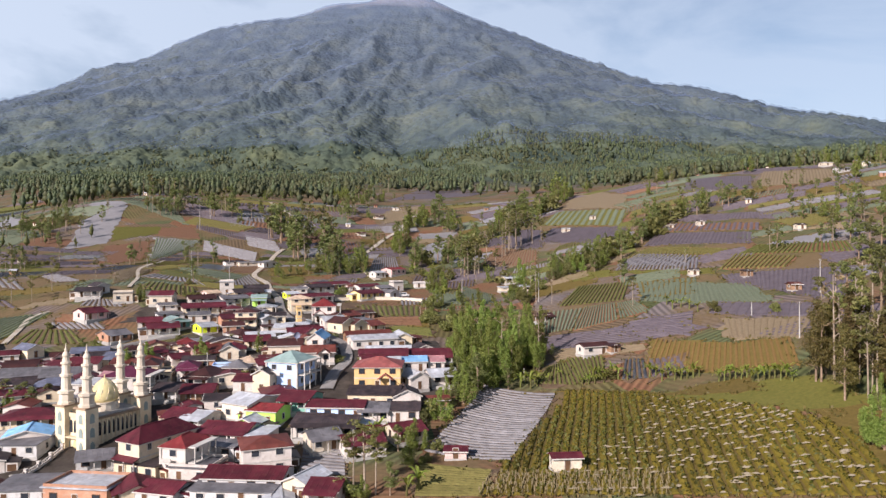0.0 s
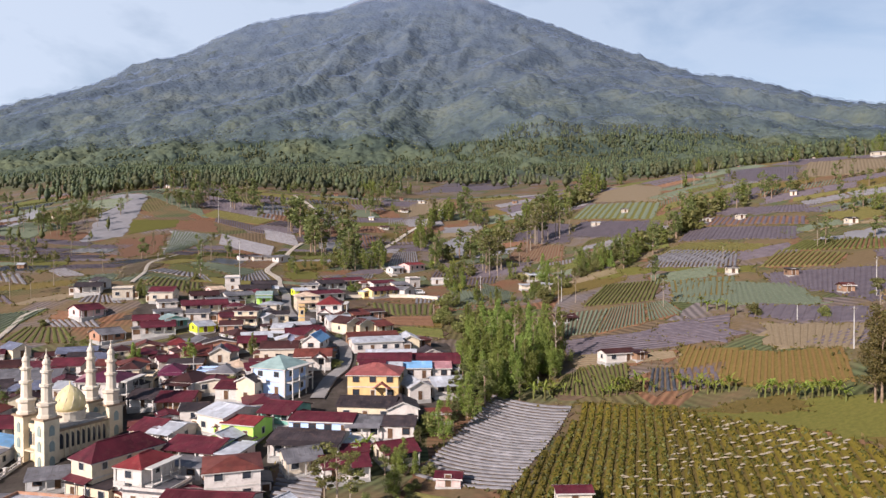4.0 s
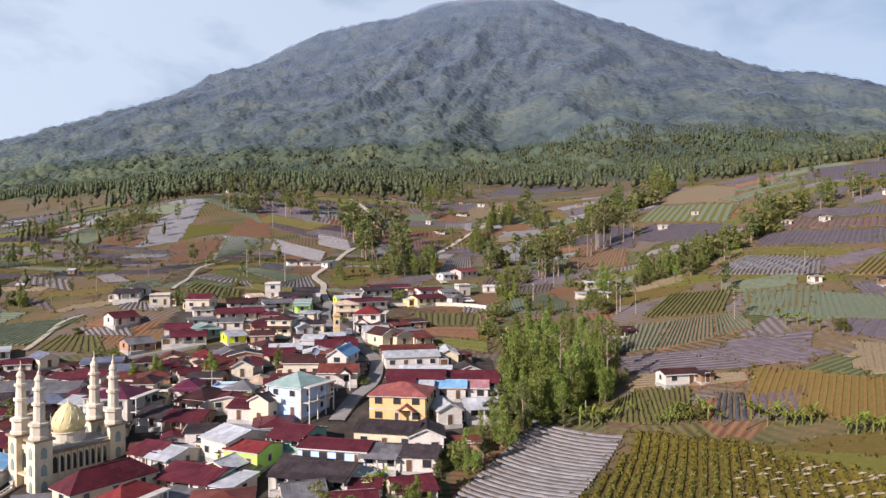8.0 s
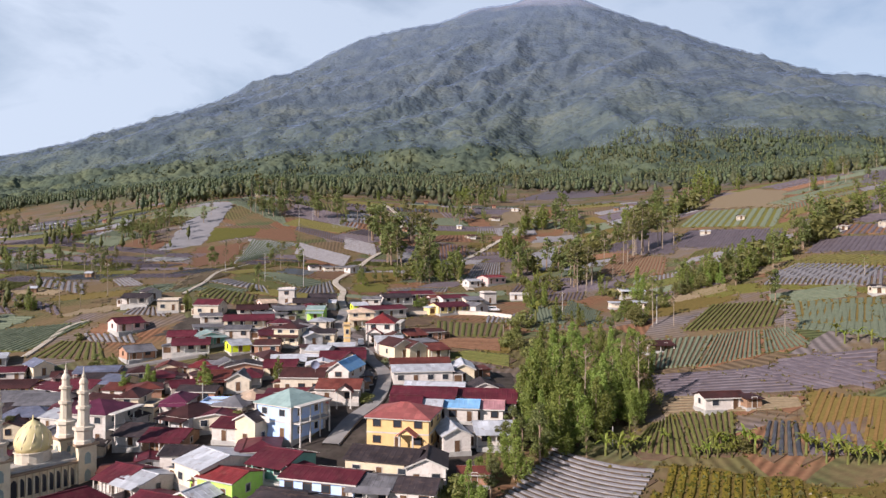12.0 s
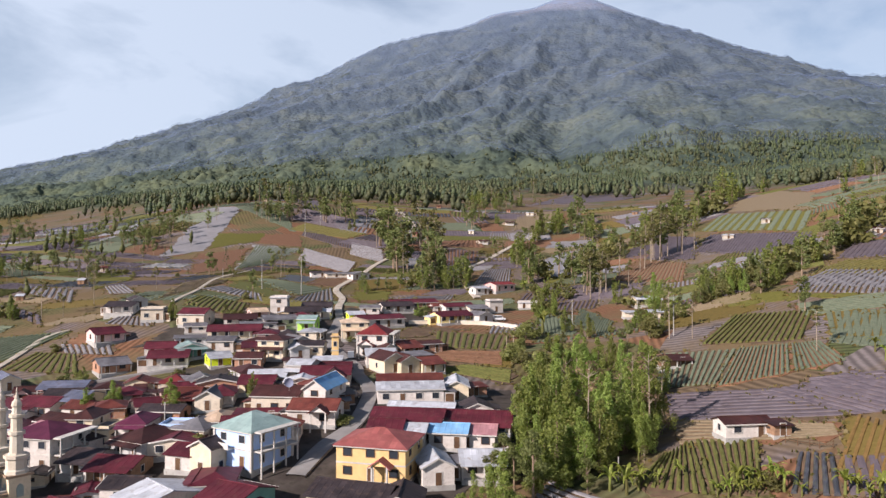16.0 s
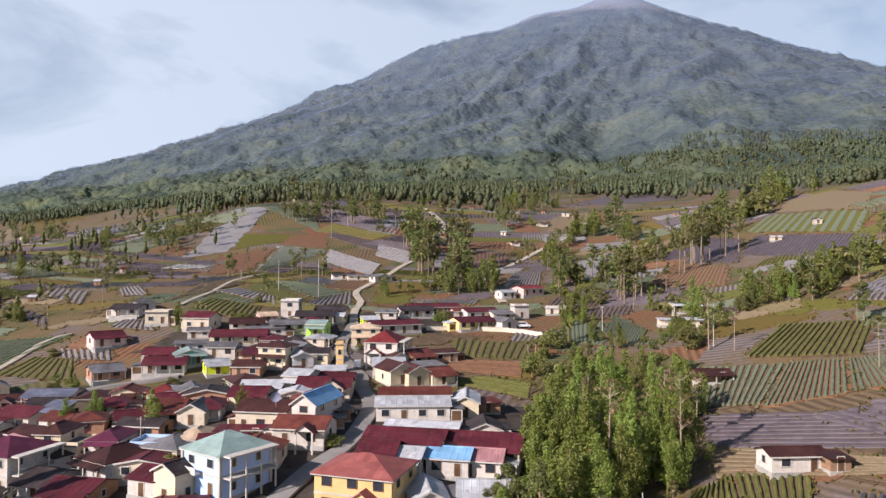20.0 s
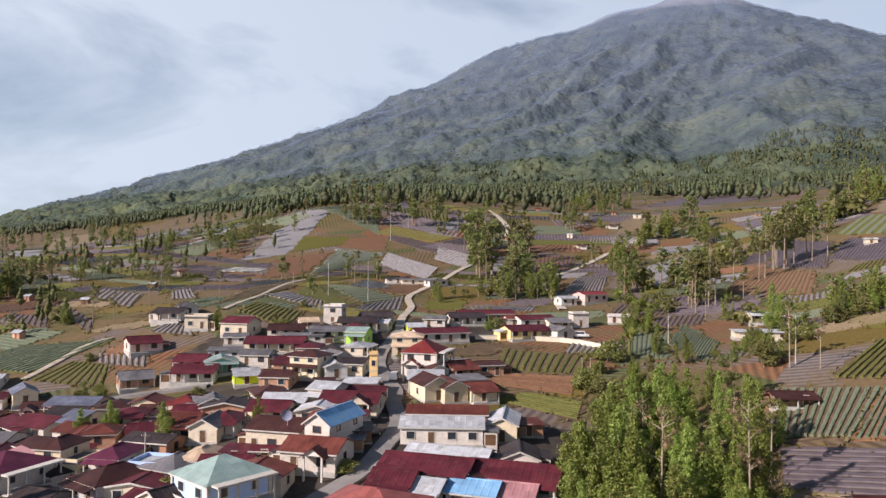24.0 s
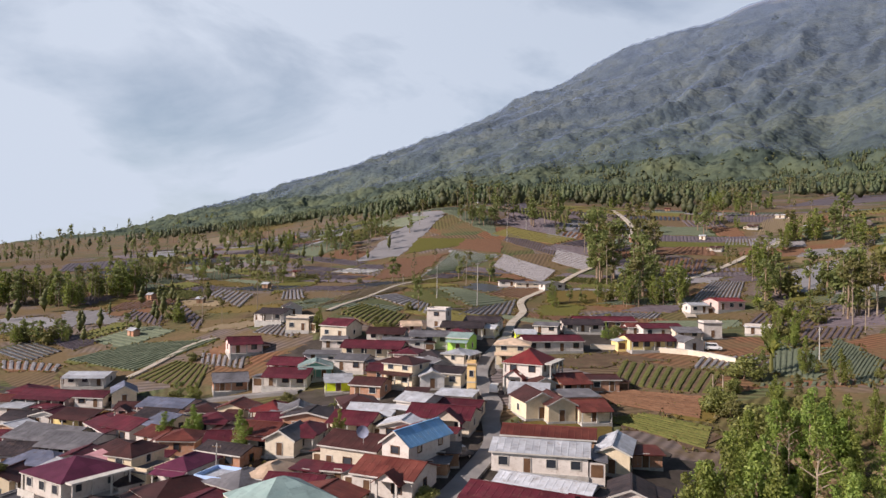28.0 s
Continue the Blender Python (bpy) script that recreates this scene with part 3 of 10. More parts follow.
# ---- houses ----
def gable_roof(w, d, eave, rise, over=0.38, t=0.12):
    """Ridge along x. One folded sheet with raised ribs and some thickness."""
    sh = Shape()
    x0, x1 = -w / 2 - over, w / 2 + over
    k = rise / (d / 2)
    ye, ze = d / 2 + over, eave - over * k
    n = max(3, int((x1 - x0) / 1.0))
    xs = []
    for i in range(n):
        a, b = x0 + (x1 - x0) * i / n, x0 + (x1 - x0) * (i + 1) / n
        xs += [(a, 0.0), (b - 0.22, 0.0), (b - 0.18, 0.025), (b - 0.04, 0.025)]
    xs.append((x1, 0.0))
    for x_, l_ in xs:
        sh.v += [(x_, -ye, ze + l_), (x_, 0, eave + rise + l_), (x_, ye, ze + l_), (x_, ye, ze - t), (x_, 0, eave + rise - t), (x_, -ye, ze - t)]
    for i in range(len(xs) - 1):
        for j in range(6):
            a, b = i * 6 + j, i * 6 + (j + 1) % 6
            sh.f.append((a, a + 6, b + 6, b))
    e = (len(xs) - 1) * 6
    sh.f += [(0, 1, 4, 5), (1, 2, 3, 4), (e + 5, e + 4, e + 1, e), (e + 4, e + 3, e + 2, e + 1)]
    return sh


def hip_roof(w, d, eave, rise, over=0.45, t=0.12):
    sh = Shape()
    x1, y1 = w / 2 + over, d / 2 + over
    ze = eave - over * rise / (min(w, d) / 2)
    top = eave + rise
    ring = [(-x1, -y1), (x1, -y1), (x1, y1), (-x1, y1)]
    r = abs(w - d) / 2 + 0.15
    rid = [(-r, 0, top), (r, 0, top)] if w >= d else [(0, -r, top), (0, r, top)]
    sh.v = [(x_, y_, ze) for x_, y_ in ring] + [(x_, y_, ze - t) for x_, y_ in ring] + rid
    sh.f = [(0, 1, 9, 8), (1, 2, 9), (2, 3, 8, 9), (3, 0, 8)] if w >= d else [(0, 1, 8), (1, 2, 9, 8), (2, 3, 9), (3, 0, 8, 9)]
    sh.f += [(i + 4, (i + 1) % 4 + 4, (i + 1) % 4, i) for i in range(4)] + [(7, 6, 5, 4)]
    return sh


def turned(sh, quarter):
    if quarter % 2:
        sh.v = [(-y, x, z) for x, y, z in sh.v]
    return sh


def window(parent, x, y, z, w, h, turn, frame_mat, bars=1):
    """A window on a wall: frame > pane. turn: 0 front, 1 right side, 2 back, 3 left side."""
    m = pose(x, y, z, 0, 0, 90 * turn)
    fr, b = Shape(), 0.1
    loops = [(-w / 2, 0, w / 2, h), (-w / 2 + b, b, w / 2 - b, h - b)]
    for x0, z0, x1, z1 in loops:
        for yy in (-0.09, 0.06):
            fr.v += [(x0, yy, z0), (x1, yy, z0), (x1, yy, z1), (x0, yy, z1)]
    for i in range(4):
        j = (i + 1) % 4
        fr.f += [(i, j, 8 + j, 8 + i), (j, i, 4 + i, 4 + j), (8 + i, 8 + j, 12 + j, 12 + i)]
    ob = part("window", fr, frame_mat, parent)
    ob.matrix_basis = m
    part("pane", Shape().box(-w / 2 + b, w / 2 - b, -0.02, 0.03, b, h - b), GLASS, ob)
    return ob


def door(parent, x, y, z, turn, mat, w=0.95, h=2.1):
    ob = part("door", Shape().box(-w / 2, w / 2, -0.05, 0.05, 0, h), mat, parent)
    ob.matrix_basis = pose(x, y, z, 0, 0, 90 * turn)
    part("door_frame", Shape().box(-w / 2 - 0.1, -w / 2, -0.07, 0.05, 0, h + 0.1).box(w / 2, w / 2 + 0.1, -0.07, 0.05, 0, h + 0.1).box(-w / 2, w / 2, -0.07, 0.05, h, h + 0.1), WHITE_TRIM, ob)
    return ob


HOUSE_NO = [0]
HOMES = []


def house(x, y, yaw, w, d, eave, roof, rise, roof_col, wall_col, label, porch=0, gable=0, storeys=0, dz=0.0, villa=0):
    """A village house. roof: hip, gable (ridge along the front), front (gable to the front), flat, shed. gable: width of a small gable over the entrance."""
    HOUSE_NO[0] += 1
    HOMES.append((x, y))
    if eave < 4.6 and w > 3.2:
        eave, rise, w = eave * 0.87, rise * 0.78, w * 1.1
    elif villa == 0 and roof != "flat":
        eave, rise = eave * 0.94, rise * 0.85
    rnd = random.Random(HOUSE_NO[0] * 7 + 1)
    c, s_ = math.cos(radians(yaw)), math.sin(radians(yaw))
    corner = [gz(x + c * px_ - s_ * py_, y + s_ * px_ + c * py_) for px_ in (-w / 2, w / 2) for py_ in (-d / 2, d / 2)]
    base = gz(x, y) + dz
    root = empty("house", pose(x, y, base, 0, 0, yaw), label, "house", "houses of the village")
    wm, rm = WALL[wall_col], ROOF[roof_col]
    foot = min(corner) - base - 0.6
    storeys = storeys or (2 if eave > 5 else 1)
    body = Shape().box(-w / 2, w / 2, -d / 2, d / 2, 0, eave)
    if roof == "gable":
        for e in (-w / 2, w / 2):
            body.face(*([(e, -d / 2, eave), (e, d / 2, eave), (e, 0, eave + rise - 0.02)] if e > 0 else [(e, d / 2, eave), (e, -d / 2, eave), (e, 0, eave + rise - 0.02)]))
    if roof == "front":
        for e in (-d / 2, d / 2):
            body.face(*([(-w / 2, e, eave), (w / 2, e, eave), (0, e, eave + rise - 0.02)] if e < 0 else [(w / 2, e, eave), (-w / 2, e, eave), (0, e, eave + rise - 0.02)]))
    part("wall", body, wm, root)
    part("foundation", Shape().box(-w / 2 - 0.12, w / 2 + 0.12, -d / 2 - 0.12, d / 2 + 0.12, foot, 0.25), CONCRETE, root)
    if roof == "hip":
        part("roof", hip_roof(w, d, eave, rise), rm, root)
        r = abs(w - d) / 2
        rc = Shape().box(-r, r, -0.12, 0.12, eave + rise - 0.04, eave + rise + 0.1) if w >= d else Shape().box(-0.12, 0.12, -r, r, eave + rise - 0.04, eave + rise + 0.1)
        if r > 0.3:
            part("ridge_cap", rc, rm, root)
    elif roof == "gable":
        part("roof", gable_roof(w, d, eave, rise), rm, root)
        part("ridge_cap", Shape().box(-w / 2 - 0.38, w / 2 + 0.38, -0.14, 0.14, eave + rise - 0.03, eave + rise + 0.09), rm, root)
    elif roof == "front":
        part("roof", turned(gable_roof(d, w, eave, rise), 1), rm, root)
        part("ridge_cap", Shape().box(-0.14, 0.14, -d / 2 - 0.38, d / 2 + 0.38, eave + rise - 0.03, eave + rise + 0.09), rm, root)
        # pale barge boards on the front gable
        k = rise / (w / 2)
        for sgn in (-1, 1):
            xe = sgn * (w / 2 + 0.38)
            bb = Shape()
            q = [(0, -d / 2 - 0.44, eave + rise + 0.05), (xe, -d / 2 - 0.44, eave - 0.38 * k + 0.05), (xe, -d / 2 - 0.34, eave - 0.38 * k + 0.05), (0, -d / 2 - 0.34, eave + rise + 0.05)]
            bb.slab(q if sgn < 0 else q[::-1], 0.26)
            part("barge_board", bb, WHITE_TRIM, root)
    elif roof == "shed":
        y0, y1 = -d / 2 - 0.5, d / 2 + 0.4
        sh = Shape().slab([(-w / 2 - 0.4, y0, eave + 0.1), (w / 2 + 0.4, y0, eave + 0.1), (w / 2 + 0.4, y1, eave + rise), (-w / 2 - 0.4, y1, eave + rise)], 0.12)
        part("roof", sh, rm, root)
        part("upper_wall", Shape().box(-w / 2 + 0.02, w / 2 - 0.02, d / 2 - 0.2, d / 2 - 0.02, eave, eave + rise - 0.14), wm, root)
    else:
        part("roof", Shape().box(-w / 2 - 0.35, w / 2 + 0.35, -d / 2 - 0.35, d / 2 + 0.35, eave, eave + 0.22), rm, root)
        part("parapet", Shape().box(-w / 2, w / 2, -d / 2, -d / 2 + 0.15, eave + 0.22, eave + 0.7).box(-w / 2, w / 2, d / 2 - 0.15, d / 2, eave + 0.22, eave + 0.7).box(-w / 2, -w / 2 + 0.15, -d / 2 + 0.15, d / 2 - 0.15, eave + 0.22, eave + 0.7).box(w / 2 - 0.15, w / 2, -d / 2 + 0.15, d / 2 - 0.15, eave + 0.22, eave + 0.7), wm, root)
    if roof == "gable" and rnd.random() < 0.75:
        k = rise / (d / 2)
        for sgn in (-1, 1):
            yb, yc = sgn * (d / 2 + 0.38), sgn * (d / 2 + 0.43)
            part("fascia", Shape().box(-w / 2 - 0.38, w / 2 + 0.38, min(yb, yc), max(yb, yc), eave - 0.38 * k - 0.18, eave - 0.38 * k + 0.03), WHITE_TRIM, root)
    if roof == "hip":
        ze = eave - 0.45 * rise / (min(w, d) / 2)
        part("fascia", Shape().box(-w / 2 - 0.41, w / 2 + 0.41, -d / 2 - 0.41, d / 2 + 0.41, ze - 0.3, ze - 0.125), WHITE_TRIM, root)
    fm = WHITE_TRIM if rnd.random() < 0.55 else DARK_WOOD
    for lev in range(storeys):
        z0 = lev * (eave / storeys)
        hh = min(1.35, eave / storeys - 1.4)
        nf = max(1, int(w / 3.0))
        dpos = rnd.randrange(nf) if lev == 0 else -1
        for i in range(nf):
            px_ = -w / 2 + w * (i + 0.5) / nf
            if i == dpos:
                door(root, px_, -d / 2, z0 + 0.1, 0, DARK_WOOD)
            else:
                window(root, px_, -d / 2, z0 + 1.0, min(1.5, w / nf * 0.55), hh, 0, fm)
        ns_ = max(1, int(d / 4.0))
        for t_, sg in ((1, 1), (3, -1)):
            for i in range(ns_):
                window(root, sg * w / 2, -d / 2 + d * (i + 0.5) / ns_, z0 + 1.0, 1.1, hh, t_, fm)
    if storeys > 1:
        zf = eave / storeys
        part("floor_band", Shape().box(-w / 2 - 0.06, w / 2 + 0.06, -d / 2 - 0.06, d / 2 + 0.06, zf - 0.12, zf + 0.12), WHITE_TRIM, root)
    if villa:
        # white corner piers, cornice, and a balcony with columns along one side
        for sx in (-1, 1):
            for sy in (-1, 1):
                part("pier", Shape().box(sx * w / 2 - 0.22, sx * w / 2 + 0.22, sy * d / 2 - 0.22, sy * d / 2 + 0.22, 0, eave - 0.1), WHITE_TRIM, root)
        zf = eave / 2
        part("balcony", Shape().box(w / 2 + 0.07, w / 2 + 1.9, -d / 2 + 0.3, d / 2 - 0.3, zf - 0.14, zf + 0.1), WHITE_TRIM, root)
        part("canopy", Shape().box(w / 2 + 0.62, w / 2 + 2.1, -d / 2 + 0.1, d / 2 - 0.1, eave - 0.3, eave - 0.06), WHITE_TRIM, root)
        for i in range(4):
            yy = -d / 2 + 0.5 + (d - 1.0) * i / 3
            part("column", Shape().tube([(w / 2 + 1.75, yy, foot), (w / 2 + 1.75, yy, eave - 0.3)], [0.16, 0.14], 8), WHITE_TRIM, root)
        part("railing", Shape().box(w / 2 + 1.76, w / 2 + 1.84, -d / 2 + 0.3, d / 2 - 0.3, zf + 0.8, zf + 0.9), WHITE_TRIM, root)
        part("front_balcony", Shape().box(-w / 2 + 0.5, -w / 2 + 0.5 + w * 0.45, -d / 2 - 1.1, -d / 2 - 0.07, zf - 0.14, zf + 0.1), WHITE_TRIM, root)
        part("front_railing", Shape().box(-w / 2 + 0.5, -w / 2 + 0.5 + w * 0.45, -d / 2 - 1.1, -d / 2 - 1.02, zf + 0.1, zf + 0.9), WHITE_TRIM, root)
    if villa == 0 and w > 5 and rnd.random() < 0.55:
        # lean-to kitchen at one end under its own sheet
        sg = rnd.choice((-1, 1))
        lw, ld, lh = rnd.uniform(1.6, 2.6), d * rnd.uniform(0.45, 0.8), min(eave, 3.0) * rnd.uniform(0.68, 0.8)
        yo = rnd.uniform(-1, 1) * (d - ld) / 2
        xa, xb = sorted((sg * (w / 2 + 0.13), sg * (w / 2 + lw)))
        part("lean_to", Shape().box(xa, xb, yo - ld / 2, yo + ld / 2, foot, lh - 0.05), wm, root)
        hi, lo = lh + 0.45, lh
        za, zb = (lo, hi) if sg < 0 else (hi, lo)
        part("lean_to_roof", Shape().slab([(xa - (0.35 if sg < 0 else 0), yo - ld / 2 - 0.3, za), (xb + (0.35 if sg > 0 else 0), yo - ld / 2 - 0.3, zb), (xb + (0.35 if sg > 0 else 0), yo + ld / 2 + 0.3, zb), (xa - (0.35 if sg < 0 else 0), yo + ld / 2 + 0.3, za)], 0.1), ROOF[rnd.choice(("grey", "rust", "maroon", "pale", "brown", "dark"))], root)
        # solid dark panel on the uncut wall imitates a shaded opening
        part("opening", Shape().box(xa + 0.25, xb - 0.25, yo - ld / 2 - 0.03, yo - ld / 2 + 0.05, 0.2, min(2.0, lh - 0.4)), DARK_WOOD, root)
    if not porch and not villa and roof in ("gable", "hip") and not gable and w > 4.8 and rnd.random() < 0.5:
        porch = 1.25
    if porch:
        # veranda with posts along the front
        pd, ph = porch, min(eave, 3.0) - 0.35
        sh = Shape().slab([(-w / 2 - 0.2, -d / 2 - pd - 0.3, ph), (w / 2 + 0.2, -d / 2 - pd - 0.3, ph), (w / 2 + 0.2, -d / 2 - 0.01, ph + 0.5), (-w / 2 - 0.2, -d / 2 - 0.01, ph + 0.5)], 0.12)
        part("veranda_roof", sh, rm, root)
        part("veranda_floor", Shape().box(-w / 2, w / 2, -d / 2 - pd, -d / 2 - 0.125, foot, 0.2), CONCRETE, root)
        npst = max(2, int(w / 2.8) + 1)
        for i in range(npst):
            px_ = -w / 2 + 0.15 + (w - 0.3) * i / (npst - 1)
            part("post", Shape().box(px_ - 0.1, px_ + 0.1, -d / 2 - pd, -d / 2 - pd + 0.2, 0.2, ph - 0.02), WHITE_TRIM, root)
    if gable:
        gw, gd, gr = gable, 1.8, gable * 0.36
        ge = min(eave, 3.2) - 0.1
        x_ = w * 0.18 * (1 if rnd.random() < 0.5 else -1)
        g = turned(gable_roof(gd, gw, ge, gr, over=0.35), 1)
        g.v = [(vx + x_, vy - d / 2 - gd / 2, vz) for vx, vy, vz in g.v]
        part("entrance_roof", g, rm, root)
        gb = Shape().face((x_ - gw / 2, -d / 2 - gd, ge), (x_ + gw / 2, -d / 2 - gd, ge), (x_, -d / 2 - gd, ge + gr))
        gb.face((x_ + gw / 2, -d / 2 - gd + 0.15, ge), (x_ - gw / 2, -d / 2 - gd + 0.15, ge), (x_, -d / 2 - gd + 0.15, ge + gr))
        part("entrance_gable", gb, wm, root)
        for sx in (-1, 1):
            part("column", Shape().box(x_ + sx * (gw / 2 - 0.3) - 0.14, x_ + sx * (gw / 2 - 0.3) + 0.14, -d / 2 - gd, -d / 2 - gd + 0.28, foot, ge), WHITE_TRIM, root)
    return root

# ---- the village ----
house(-34.1, 197.3, 9, 7.9, 7.7, 3.5, "gable", 1.7, "rust", "white", "white house with a rust-streaked red roof and a porch gable", gable=3.4)
house(-35.1, 203.9, -1, 4.5, 10.3, 5.4, "front", 1.9, "blue", "white", "big white gabled house with a sky-blue roof")
house(-42.5, 222.7, 17, 9.7, 7.7, 3.3, "gable", 1.7, "maroon", "beige", "beige house with a crossing maroon gable", gable=5.0)
house(-49.5, 225.8, 3, 4.9, 6.9, 4.5, "gable", 1.2, "pale", "white", "white two-storey house with a pale sheet roof")
house(-47.4, 235.2, 18, 6.0, 5.2, 3.3, "shed", 0.5, "pale", "beige", "small beige block with a pale lean-to roof")
house(-66.1, 245.4, 3, 7.0, 6.9, 5.4, "hip", 1.3, "brown", "cream", "tall two-storey cream house with a brown hip roof")
house(-58.1, 249.8, 13, 6.6, 6.9, 3.3, "gable", 1.2, "dark", "cream", "cream house with a dark roof and tall windows")
house(-53.6, 270.8, 23, 7.6, 6.9, 5.4, "hip", 1.2, "tan", "cream", "two-storey cream house with a tan hip roof")
house(-48.3, 242.3, 23, 1.7, 1.7, 6.9, "flat", 0.2, "tan", "orange", "narrow orange gate tower beside the street")
house(-33.7, 208.3, 31, 4.5, 5.2, 2.4, "shed", 0.4, "dark", "wood", "dark sheet-covered yard shed beside the street")
house(-33.0, 204.6, 23, 4.5, 4.3, 2.2, "shed", 0.4, "grey", "wood", "low cluttered shed under grey sheets")
house(-43.9, 202.4, 8, 8.3, 7.7, 4.3, "gable", 1.7, "brown", "beige", "long beige house under a dark brown roof")
house(-60.3, 246.2, 38, 4.5, 6.0, 3.2, "front", 1.3, "pale", "grey", "small grey house with a pale front gable")
house(-133.7, 274.4, 17, 7.8, 6.9, 3.2, "gable", 1.3, "dark", "white", "white house with a blackened roof on the hill edge", porch=1.6)
house(-132.8, 280.0, 52, 4.5, 6.9, 3.3, "front", 1.4, "dark", "white", "small white house with a dark front gable")
house(-118.7, 269.1, 22, 6.0, 6.0, 3.9, "flat", 0.2, "grey", "beige", "unfinished beige concrete house with a flat roof")
house(-103.6, 268.4, 7, 7.3, 7.7, 4.1, "gable", 1.9, "maroon", "beige", "half-plastered house under a steep maroon roof")
house(-122.6, 251.8, 57, 7.4, 6.9, 3.3, "gable", 1.6, "maroon", "pink", "peach-coloured house beside the field path")
house(-99.7, 261.6, 32, 5.5, 5.2, 2.6, "gable", 0.9, "grey", "white", "low white house with a grey roof")
house(-86.0, 260.2, 24, 13.3, 6.9, 3.2, "gable", 1.4, "maroon", "cream", "long cream house under a maroon roof")
house(-98.7, 244.0, 22, 6.8, 6.0, 3.0, "gable", 1.3, "maroon", "white", "white house with a maroon roof")
house(-90.3, 243.8, 42, 6.6, 6.9, 3.0, "front", 1.4, "slate", "teal", "green-and-white house with a front gable", porch=1.6)
house(-95.0, 251.8, 32, 7.7, 5.2, 2.6, "shed", 0.6, "grey", "grey", "grey shed with a low cement roof")
house(-84.1, 250.1, 17, 6.4, 6.9, 3.1, "gable", 1.2, "grey", "white", "white house with a grey sheet roof")
house(-105.4, 232.1, 52, 6.6, 6.9, 3.0, "gable", 1.4, "grey", "brick", "brick house with a grey cement roof", porch=1.5)
house(-91.9, 237.3, 27, 8.8, 6.9, 3.1, "gable", 1.4, "maroon", "white", "white house under a dark red roof beside the lane", porch=1.6)
house(-78.1, 237.3, 42, 4.9, 6.0, 3.0, "gable", 1.0, "pale", "neon", "bright yellow-green house with a pale roof")
house(-68.5, 236.3, 17, 5.8, 6.9, 3.1, "gable", 1.3, "brown", "brick", "house with bare brick walls and a brown roof")
house(-62.5, 224.6, 47, 6.0, 7.7, 3.2, "hip", 1.4, "brown", "grey", "grey house with a brown hip roof", porch=1.5)
house(-76.9, 217.5, 17, 4.5, 6.0, 3.3, "hip", 1.3, "red", "beige", "beige house with a bright red hip roof")
house(-71.4, 212.9, 37, 6.1, 6.0, 2.8, "gable", 1.2, "maroon", "pink", "low house with a maroon roof")
house(-70.4, 217.3, 42, 5.0, 6.0, 3.2, "front", 1.4, "grey", "white", "white house with a grey gabled roof")
house(-66.3, 205.1, 17, 5.6, 7.7, 3.6, "gable", 1.7, "rust", "beige", "large beige house with a rusty roof")
house(-60.5, 204.8, 17, 4.5, 6.9, 3.3, "front", 1.7, "grey", "beige", "beige wing with a grey gabled roof")
house(-74.3, 203.3, 37, 4.5, 5.2, 2.8, "gable", 0.9, "maroon", "white", "small white outbuilding with a maroon roof")
house(-60.1, 208.7, 22, 4.9, 6.9, 3.0, "hip", 1.3, "maroon", "white", "white house with a maroon hip roof", porch=1.5)
house(-64.4, 253.7, 57, 4.5, 6.9, 3.3, "front", 1.4, "grey", "white", "pale gabled house with a grey roof")
house(-69.5, 274.3, 12, 4.8, 6.9, 4.3, "gable", 1.2, "slate", "lime", "bright green house with a sea-green roof")
house(-79.7, 275.2, 32, 8.9, 6.9, 3.2, "gable", 1.0, "grey", "white", "white house with a grey cement roof", porch=1.5)
house(-83.2, 268.7, 32, 9.4, 6.0, 2.7, "shed", 0.6, "grey", "white", "long white house with a low roof")
house(-90.7, 271.8, 27, 8.6, 6.9, 3.0, "gable", 1.2, "brown", "white", "white house with a brown roof")
house(-86.6, 290.3, 17, 5.4, 6.0, 5.2, "flat", 0.2, "pale", "white", "two-storey white block with a flat roof above the village")
house(-77.6, 288.8, 22, 10.2, 6.9, 3.0, "gable", 1.3, "dark", "cream", "house with a blackened roof")
house(-77.0, 298.9, 17, 8.7, 6.9, 3.0, "gable", 1.3, "dark", "white", "white house with a blackened roof at the upper lane")
house(-72.5, 292.4, 12, 5.2, 5.2, 2.6, "gable", 0.9, "pale", "beige", "small house with a pale roof")
house(-90.2, 281.5, 42, 4.7, 5.2, 2.8, "gable", 0.9, "tan", "pink", "small pink house with a tan roof")
house(-41.9, 255.3, 7, 7.8, 9.5, 6.0, "hip", 2.2, "red", "white", "large two-storey white villa with a crimson hip roof", gable=4, villa=1)
house(-52.0, 288.2, 42, 13.4, 7.7, 3.2, "gable", 1.4, "maroon", "white", "long white house under a maroon roof")
house(-50.7, 322.7, 37, 15.9, 6.9, 3.0, "gable", 1.3, "maroon", "wood", "long row house with a maroon roof")
house(-54.6, 315.5, 32, 9.9, 6.9, 3.0, "gable", 1.2, "dark", "white", "house with a blackened roof in the upper row")
house(-33.9, 320.1, 40, 10.3, 6.9, 3.2, "gable", 1.2, "maroon", "white", "white house with a maroon roof in the upper row")
house(-39.0, 320.4, 32, 7.3, 6.0, 2.8, "gable", 1.1, "rust", "white", "low house with a rusty roof")
house(-32.0, 303.4, 42, 11.0, 6.9, 3.3, "gable", 1.2, "maroon", "yellow", "yellow-and-white house beside the terrace wall")
house(-22.8, 306.2, 47, 4.9, 6.9, 3.0, "front", 1.3, "grey", "white", "white house with a grey gabled roof beside the terrace wall")
house(-21.0, 324.7, 32, 4.5, 4.3, 4.5, "flat", 0.2, "grey", "white", "small white flat-roofed block")
house(-27.0, 320.5, 37, 6.3, 6.0, 2.8, "gable", 1.0, "grey", "beige", "low beige house with a grey roof")
